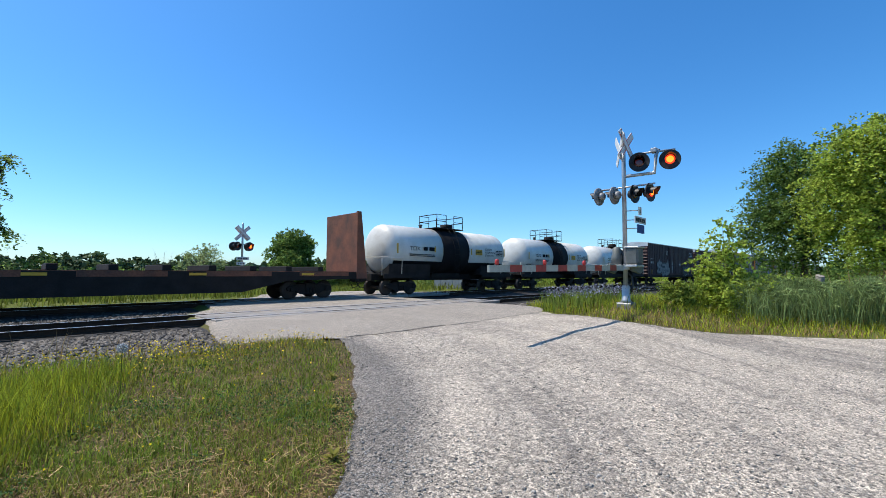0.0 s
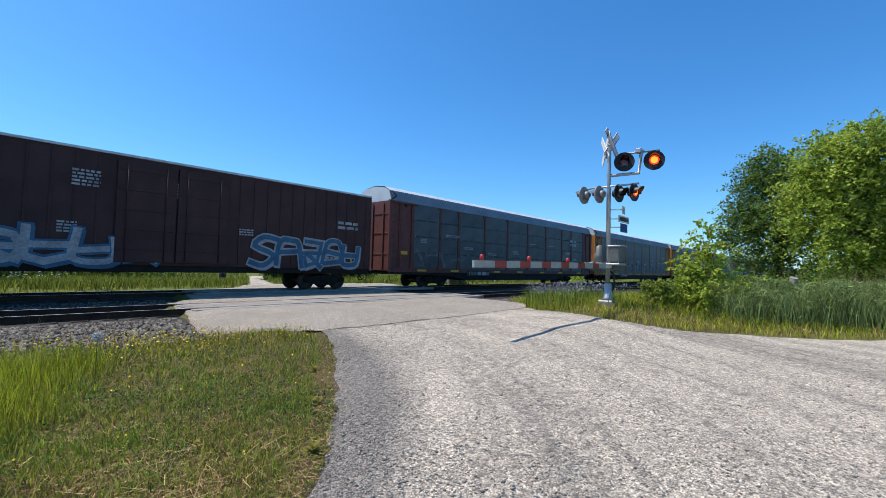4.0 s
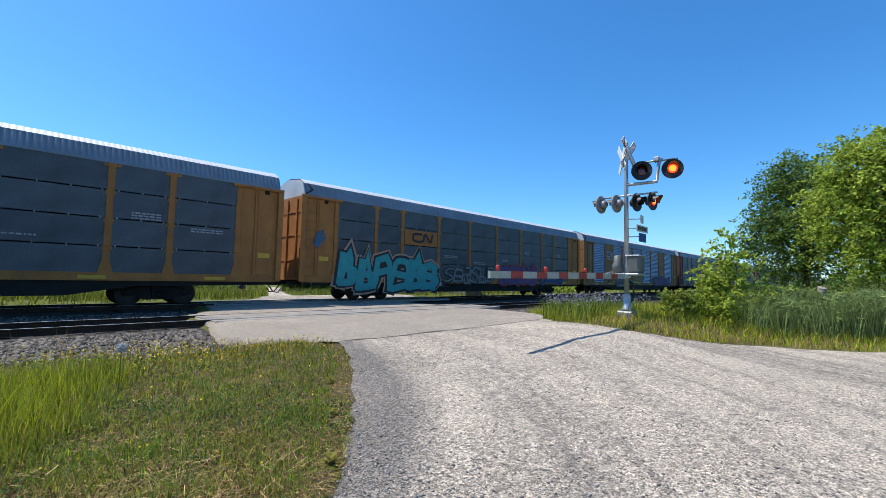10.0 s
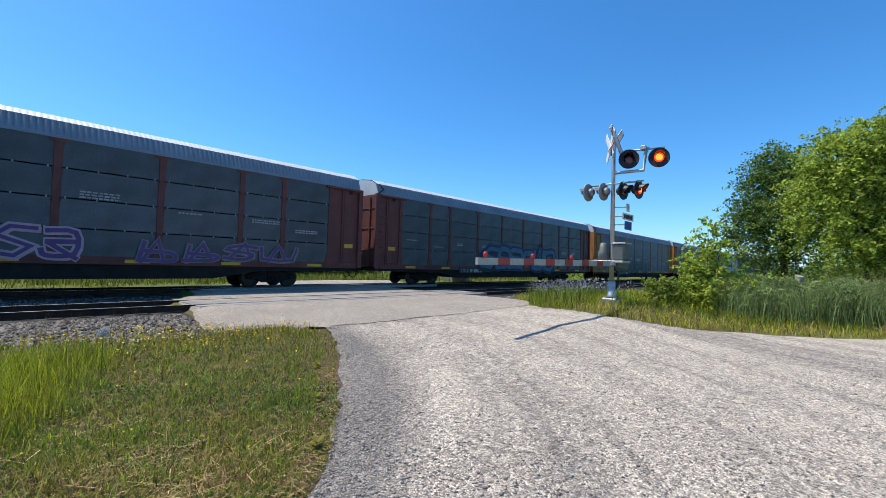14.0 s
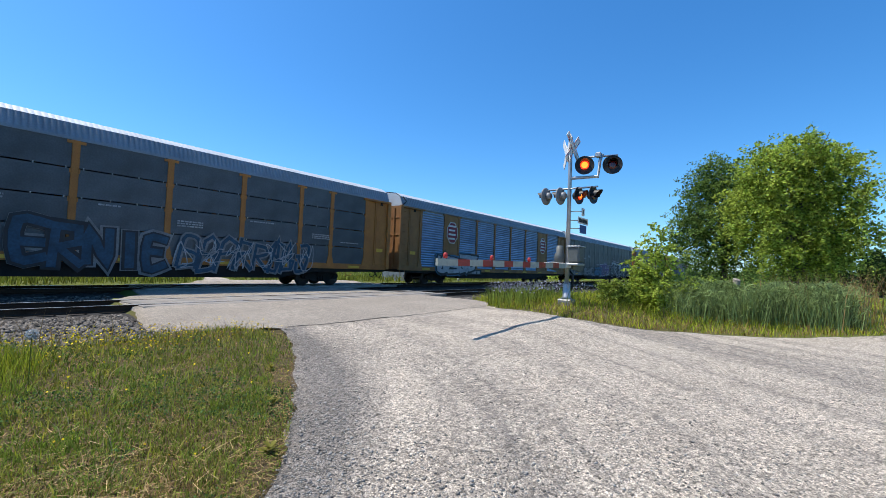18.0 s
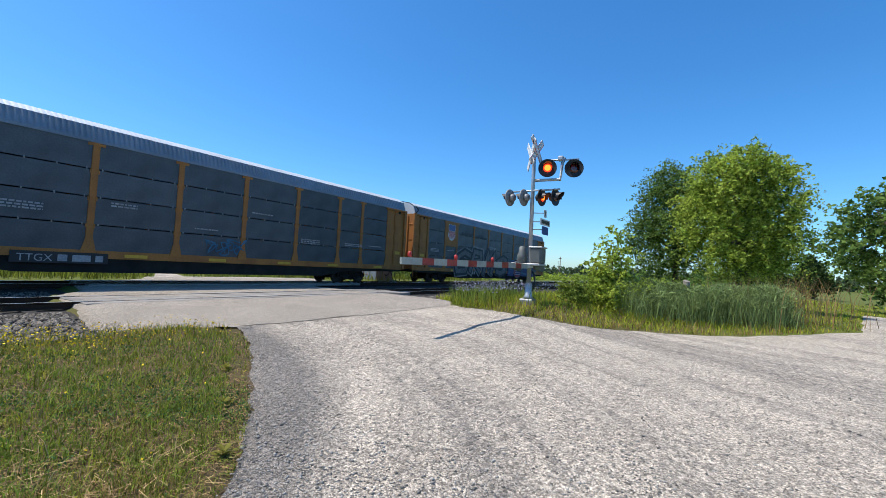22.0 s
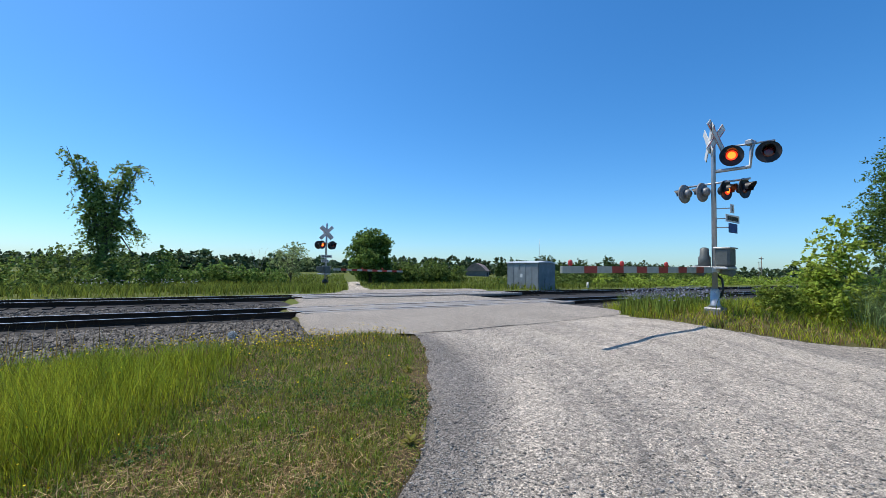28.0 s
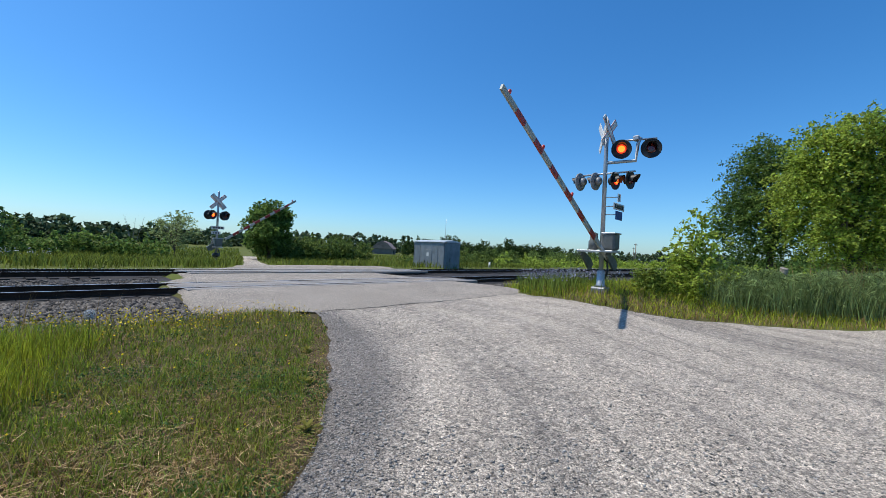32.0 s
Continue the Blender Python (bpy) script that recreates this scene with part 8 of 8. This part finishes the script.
def decorate():
    flat, t1, t2, t3, b1, b2, *racks = [c for c, _ in CARS]
    # tank cars
    for k, (t, mark) in enumerate(((t1, "TCIX"), (t2, "TCIX"), (t3, "CGTX"))):
        yy = -1.462
        words(t, mark, 2.0, 2.55, 0.34, M_TANKBLACK, yy)
        bars(t, [(3.05, 2.56, 1.0, 1, 0.22)], M_TANKBLACK, yy, 3 + k)
        words(t, "SODIUM\nHYDROXIDE\nSOLUTION", 8.75, 2.78, 0.2, M_TANKBLACK, yy)
        bars(t, [(9.95, 2.75, 0.75, 4, 0.06)], M_TANKBLACK, yy, 13 + k)
        bars(t, [(2.0, 2.3, 2.0, 2, 0.05)], M_TANKBLACK, yy - 0.001, 23 + k)
        for x, z, w, h in ((1.05, 2.35, 0.09, 0.55), (3.95, 2.5, 0.09, 0.35), (7.3, 2.45, 0.09, 0.4), (10.85, 2.4, 0.09, 0.6)):
            part("reflector_strip", bm_box(x, x + w, yy - 0.012, yy, z, z + h), M_LABELY, t, "yellow reflective strip")
        pl = part("placard", bm_box(7.75, 8.45, yy - 0.014, yy, 2.45, 2.82, 0.003), M_LABELY, t, "yellow warning placard")
        for j in range(3):
            part("lettering_bar", bm_box(7.8, 8.38, yy - 0.018, yy - 0.0145, 2.52 + 0.09 * j, 2.56 + 0.09 * j), M_TANKBLACK, pl)
        dm = part("hazard_diamond", bm_prism([(9.6, 1.75), (9.75, 1.6), (9.9, 1.75), (9.75, 1.9)], -1.53, -1.51, "y"), M_SIGN_WHITE, t, "small white hazard diamond")
        part("diamond_half", bm_prism([(9.63, 1.74), (9.75, 1.62), (9.87, 1.74)], -1.534, -1.5305, "y"), M_SIGNAL_BLACK, dm)
    # boxcars
    for k, b in enumerate((b1, b2)):
        words(b, "DWC", 0.7, 2.95, 0.34, WHITE_P, -1.545)
        bars(b, [(0.7, 2.5, 0.9, 1, 0.24), (6.2, 4.15, 0.75, 5, 0.07), (9.0, 4.1, 0.75, 5, 0.07), (16.4, 3.3, 1.2, 2, 0.14), (15.6, 1.9, 1.0, 4, 0.07), (5.9, 2.4, 0.5, 4, 0.06), (11.6, 2.6, 0.6, 3, 0.06)], WHITE_P, -1.545, 30 + k)
        worm(b, 16.2 if k == 0 else 1.2, 17.6 if k == 0 else 2.6, 3.7, 4.3, WHITE_P, 0.13, -1.55)
        for x in (1.0, 4.4, 8.1, 13.0, 17.2):
            part("reflector_strip", bm_box(x, x + 0.09, -1.56, -1.545, 1.25, 1.75), M_LABELY, b, "yellow reflective strip")
    graffiti(b1, "FLEO", 2.6, 8.9, 1.15, 2.75, SILVER_P, BLACK_P, 0.36, 1, None, 0.1, -1.56)
    graffiti(b1, "RUK", 12.9, 15.6, 1.15, 2.3, BLACK_P, SILVER_P, 0.34, 2, None, 0.1, -1.56, edge=1.0)
    graffiti(b2, "SUGCA", 2.5, 8.6, 1.15, 2.2, WHITE_P, SKY_P, 0.25, 3, None, 0.1, -1.56)
    graffiti(b2, "NOMAD", 12.0, 17.6, 1.15, 2.4, SKY_P, WHITE_P, 0.24, 4, None, 0.1, -1.56)
    # auto-carriers: reporting marks, reflectors and data on all of them
    for k, c in enumerate(racks):
        words(c, "GP" if k == 11 else "TTGX", 7.0, 0.78 if k != 11 else 1.7, 0.33, WHITE_P, -1.56 if k != 11 else SIDE - 0.02)
        if k != 11:
            part("number_board", bm_box(6.85, 9.4, -1.556, -1.5, 0.72, 1.1, 0.003), BLACK_P, c, "black board with white car number")
        bars(c, [(8.0, 0.79, 1.25, 1, 0.22)], WHITE_P, -1.56, 60 + k)
        for x in (2.2, 5.2, 9.9, 13.0, 16.4, 19.6, 23.4):
            part("reflector_strip", bm_box(x, x + 0.75, -1.562, -1.545, 0.98, 1.1), M_LABELY, c, "yellow reflective strip on the sill")
        r = random.Random(k)
        if k not in (10, 5):
            bars(c, [(BAYS[j] + 0.3 + 0.4 * r.random(), r.choice((2.3, 2.6, 3.3, 2.9)), r.uniform(0.5, 1.4), r.choice((1, 2, 3)), 0.055) for j in (0, 1, 2, 3, 4, 5, 6, 7, 8)], WHITE_P, -1.565, 80 + k)
    dark, cn1, bn, ns, teal, cnb, pink, blue, ns2, csx, kcs, grey, tan, last = racks
    scribble(dark, 2, 9, 1.2, 2.2, SILVER_P, 7, 1)
    bars(dark, [(21.8, 3.9, 1.2, 2, 0.2)], WHITE_P, SIDE, 2)
    # outlined figures
    outlined_shapes(cn1, [(3.6, 0.95, 1.5, 1.5), (6.0, 0.95, 1.9, 1.5), (9.0, 0.95, 1.7, 1.5), (12.0, 0.95, 1.0, 1.5), (14.3, 0.95, 1.3, 1.35), (17.2, 0.95, 1.0, 1.3), (20.0, 0.95, 1.9, 0.9), (0.35, 2.3, 0.6, 2.0)])
    for j in range(4):
        part("pale_stripe", bm_box(6.05, 8.65, -1.566, -1.55, 3.12 + 0.26 * j, 3.22 + 0.26 * j), SILVER_P, cn1, "faded pale stripe behind the emblem")
    worm(cn1, 6.5, 8.3, 3.2, 3.95, BLACK_P, 0.14, SIDE - 0.01)
    plate(bn, 6.1, 8.6, 3.3, 4.2, SILVER_P, "pale painted logo panel")
    scribble(bn, 6.3, 8.4, 3.5, 4.0, BLACK_P, 2, 7, 0.1, SIDE - 0.01)
    graffiti(bn, "GOOE", 1.9, 7.4, 1.15, 2.3, BLACK_P, WHITE_P, 0.34, 8, BLACK_P, 0.05)
    for c, x in ((ns, 6.1), (ns2, 6.1)):
        plate(c, x, x + 2.55, 3.2, 4.25, SILVER_P if c is ns2 else M_GREY, "painted logo panel with speed lines")
        for j in range(4):
            part("speed_line", bm_box(x + 0.15 + 0.1 * j, x + 1.2, -1.566, -1.557, 3.95 - 0.11 * j, 4.0 - 0.11 * j), BLACK_P, c)
        scribble(c, x + 1.2, x + 2.4, 3.75, 4.0, BLACK_P, 2, 9, 0.07, SIDE - 0.01)
        bars(c, [(x + 0.9, 3.5, 1.5, 2, 0.1)], BLACK_P, SIDE - 0.012, 10)
    graffiti(ns, "BEK", 1.9, 3.7, 1.7, 2.2, None, SILVER_P, 0.03, 11)
    scribble(ns, 6.2, 9.4, 1.15, 1.9, GREEN_P, 6, 12, 0.05)
    graffiti(ns, "MTL", 10.2, 11.6, 1.2, 1.8, WHITE_P, BLACK_P, 0.1, 13)
    graffiti(ns2, "GEZOESIT", 5.6, 16.5, 0.75, 2.1, DULLGREEN_P, BLACK_P, 0.2, 14, None, 0.15, edge=1.35)
    graffiti(teal, "HUEACO", 1.7, 8.4, 0.62, 2.3, TEAL_P, BLACK_P, 0.46, 15, TAN_P, 0.12, edge=1.3)
    graffiti(teal, "AORUSS", 9.2, 14.0, 1.0, 2.0, SILVER_P, BLACK_P, 0.17, 16)
    graffiti(teal, "HRNA", 14.6, 19.2, 1.0, 2.2, PURPLE_P, RED_P, 0.3, 17)
    graffiti(teal, "BOOE", 19.8, 23.4, 1.0, 1.8, BLUE_P, SKY_P, 0.18, 18)
    scribble(teal, 0.5, 1.2, 2.6, 3.5, SKY_P, 3, 19, 0.07)
    plate(teal, 6.1, 8.65, 3.1, 3.95, M_YELLOW, "yellow logo panel")
    worm(teal, 6.7, 8.2, 3.3, 3.78, BLACK_P, 0.13, SIDE - 0.01)
    # silver-panelled cars
    worm(cnb, 4.75, 6.05, 3.7, 4.25, WHITE_P, 0.15, SIDE - 0.01)
    bars(cnb, [(4.75, 3.45, 1.3, 1, 0.12)], WHITE_P, SIDE, 20)
    graffiti(cnb, "DO", 4.7, 6.4, 1.3, 2.2, None, BLACK_P, 0.09, 21)
    graffiti(cnb, "KREOSM", 6.6, 11.2, 1.15, 1.95, SKY_P, BLACK_P, 0.2, 22)
    graffiti(cnb, "SZZ", 11.3, 14.0, 1.15, 1.9, YEL_P, BLACK_P, 0.2, 23)
    graffiti(cnb, "RUSENG", 17.2, 23.6, 0.95, 1.9, PURPLE_P, BLACK_P, 0.2, 24, SILVER_P)
    octagon(kcs, 5.35, 3.7, 0.75)
    octagon(kcs, 20.5, 3.7, 0.75)
    graffiti(kcs, "GNIZ", 3.6, 8.4, 0.85, 2.1, PALE_P, BLACK_P, 0.34, 25, SKY_P, 0.15)
    discs(kcs, [(3.4, 2.0, 0.08), (4.6, 2.25, 0.07), (6.2, 2.2, 0.08), (8.5, 1.9, 0.07)])
    # maroon pair
    graffiti(pink, "USGRU", 9.8, 15.0, 1.05, 2.1, PURPLE_P, PINK_P, 0.16, 26)
    graffiti(pink, "UOKO", 16.4, 22.5, 1.05, 1.8, PURPLE_P, SILVER_P, 0.14, 27)
    plate(pink, 6.3, 8.5, 3.35, 3.95, M_MAROON, "maroon logo panel")
    bars(pink, [(6.6, 3.7, 1.4, 2, 0.12)], PINK_P, SIDE - 0.01, 28)
    graffiti(blue, "SKUNDA", 9.0, 19.0, 1.05, 2.6, SKY_P, BLACK_P, 0.4, 29, BLUE_P)
    # dark yellow-posted car with block letters
    graffiti(csx, "LERGI", 1.9, 7.0, 1.0, 2.5, SILVER_P, RED_P, 0.32, 30)
    graffiti(csx, "ERNIE", 10.3, 14.6, 0.75, 2.15, DEEP_P, BLACK_P, 0.3, 31, SILVER_P, 0.02)
    graffiti(csx, "MUOSAKLE", 14.8, 20.6, 0.7, 2.1, DEEP_P, SILVER_P, 0.15, 32, edge=1.6)
    scribble(csx, 14.8, 20.6, 0.75, 2.05, WHITE_P, 9, 33, 0.035, SIDE - 0.05)
    pl = plate(csx, 6.1, 8.65, 3.0, 3.95, M_YELLOW, "yellow logo panel")
    for j in range(3):
        part("lettering_bar", bm_box(6.6 + 0.55 * j, 7.05 + 0.55 * j, -1.562, -1.557, 3.35, 3.75), BLACK_P, pl)
    part("underline", bm_box(6.5, 8.3, -1.562, -1.557, 3.18, 3.25), BLACK_P, pl)
    # plain grey car
    for j, (w, a, b, f, o) in enumerate((("ADSE", 4.6, 8.0, SILVER_P, BLACK_P), ("ACEM", 8.5, 11.2, SKY_P, BLACK_P), ("LEGE", 10.6, 14.4, PURPLE_P, WHITE_P), ("SUNELRA", 15.4, 24.4, PALE_P, BLACK_P))):
        graffiti(grey, w, a, b, 1.0, (1.9, 1.9, 2.3, 2.75)[j], f, o, (0.24, 0.24, 0.26, 0.36)[j], 33 + j, PURPLE_P if j == 2 else PINK_P if j == 3 else None, 0.12, SIDE - 0.01, edge=1.6)
    graffiti(grey, "SUNELRA", 15.5, 24.3, 0.9, 2.6, BLACK_P, None, 0.16, 36, None, 0.12, SIDE - 0.04)
    discs(grey, [(15.6, 1.95, 0.34), (15.7, 1.2, 0.36), (15.0, 1.25, 0.24), (18.4, 2.35, 0.22), (23.0, 2.0, 0.3), (23.1, 1.25, 0.34), (24.2, 1.6, 0.2), (20.6, 1.5, 0.18)])
    # shield cars
    for c in (tan, last):
        plate(c, 4.05, 6.05, 2.95, 4.98, M_YELLOW, "yellow upper panel")
        shield(c, 5.05, 4.1, 1.05, 1.35)
    bars(tan, [(4.2, 3.2, 1.6, 1, 0.1)], BLACK_P, SIDE, 40)
    graffiti(tan, "BRICK", 2.1, 6.0, 1.1, 2.1, SKY_P, BLACK_P, 0.26, 41)
    scribble(tan, 12.5, 14.5, 1.3, 2.0, SKY_P, 3, 42, 0.05)
    words(last, "BUILDING", 6.6, 3.98, 0.45, BLACK_P, SIDE)
    words(last, "AMERICA", 9.1, 3.98, 0.45, BLACK_P, SIDE)
    graffiti(last, "GRMS", 5.3, 15.6, 0.85, 2.75, GUN_P, BLACK_P, 0.48, 43, SILVER_P, 0.38, edge=1.55)
    for a, b in ((16.1, 17.6), (17.75, 19.3), (19.45, 21.1), (21.2, 23.2)):
        part("sprayed_block", bm_prism([(a, 0.72), (b, 0.68), (b + 0.12, 2.2), (a + 0.1, 2.25)], SIDE - 0.004, SIDE, "y"), BLUE_P, last, "dark blue sprayed block behind a letter")
    graffiti(last, "F", 16.1, 17.8, 0.8, 2.2, BLUE_P, SKY_P, 0.3, 44, None, 0.0, SIDE - 0.012)
    graffiti(last, "E", 17.7, 19.4, 0.75, 2.25, RED_P, BLACK_P, 0.34, 46, None, 0.0, SIDE - 0.012, edge=1.25)
    for j in range(7):
        part("red_line", bm_box(17.85, 19.25, SIDE - 0.05, SIDE - 0.046, 0.85 + 0.2 * j, 0.91 + 0.2 * j), PINK_P, last, "thin pink sprayed line")
    graffiti(last, "LA", 19.5, 23.2, 0.75, 2.25, SKY_P, BLUE_P, 0.2, 45, None, 0.05, SIDE - 0.012, edge=2.4)
    # boards of the flatcar
    for k in range(5):
        part("reflector_strip", bm_box(2.0 + 4.6 * k, 2.6 + 4.6 * k, -1.56, -1.545, 1.12, 1.22), M_LABELY, flat, "yellow reflective strip")


decorate()


def motions():
    for car, lead in CARS:
        rows = []
        for k in range(0, 33):
            extra = -1.0 * float(smooth01(22.5, 24.3, np.array(float(k))))
            rows.append((float(k), pose(lead - SPEED * k + extra, W_FAR, Z_FAR)))
        walk(car, rows)

    swing = [(0.0, -0.8), (28.3, -0.8), (28.6, 0.0), (29.0, 4.0), (29.5, 8.5), (30.0, 12.8), (30.5, 17.0), (31.0, 21.0), (31.5, 25.5), (32.0, 29.5)]
    walk(ARM_R, [(t, pose(-0.15, -0.14, 1.18, 0, a, 0)) for t, a in swing])
    walk(ARM_L, [(t, pose(0.2, -0.12, 1.6, 0, -a * 1.1, 0)) for t, a in swing])
    # the lamps flash in turn: the lit bulb stands at the lens or is drawn back into its housing
    for bulb, phase in GLOWS:
        rows, period = [(0.0, pose(0, -0.06 if phase == 0.0 else 0.03, 0))], 1.03
        k = 0
        while True:
            t = (k * 0.5 + 0.5) * period - 0.5
            k += 1
            if t >= 31.96:
                break
            if t < 0.1:
                continue
            lit = ((t + 0.5 + 0.02) % period < period / 2) == (phase == 0.0)
            a, b = (0.03, -0.06) if lit else (-0.06, 0.03)
            rows += [(t - 0.034, pose(0, a, 0)), (t + 0.034, pose(0, b, 0))]
        rows.append((32.0, pose(0, rows[-1][1].translation.y, 0)))
        walk(bulb, rows)


motions()
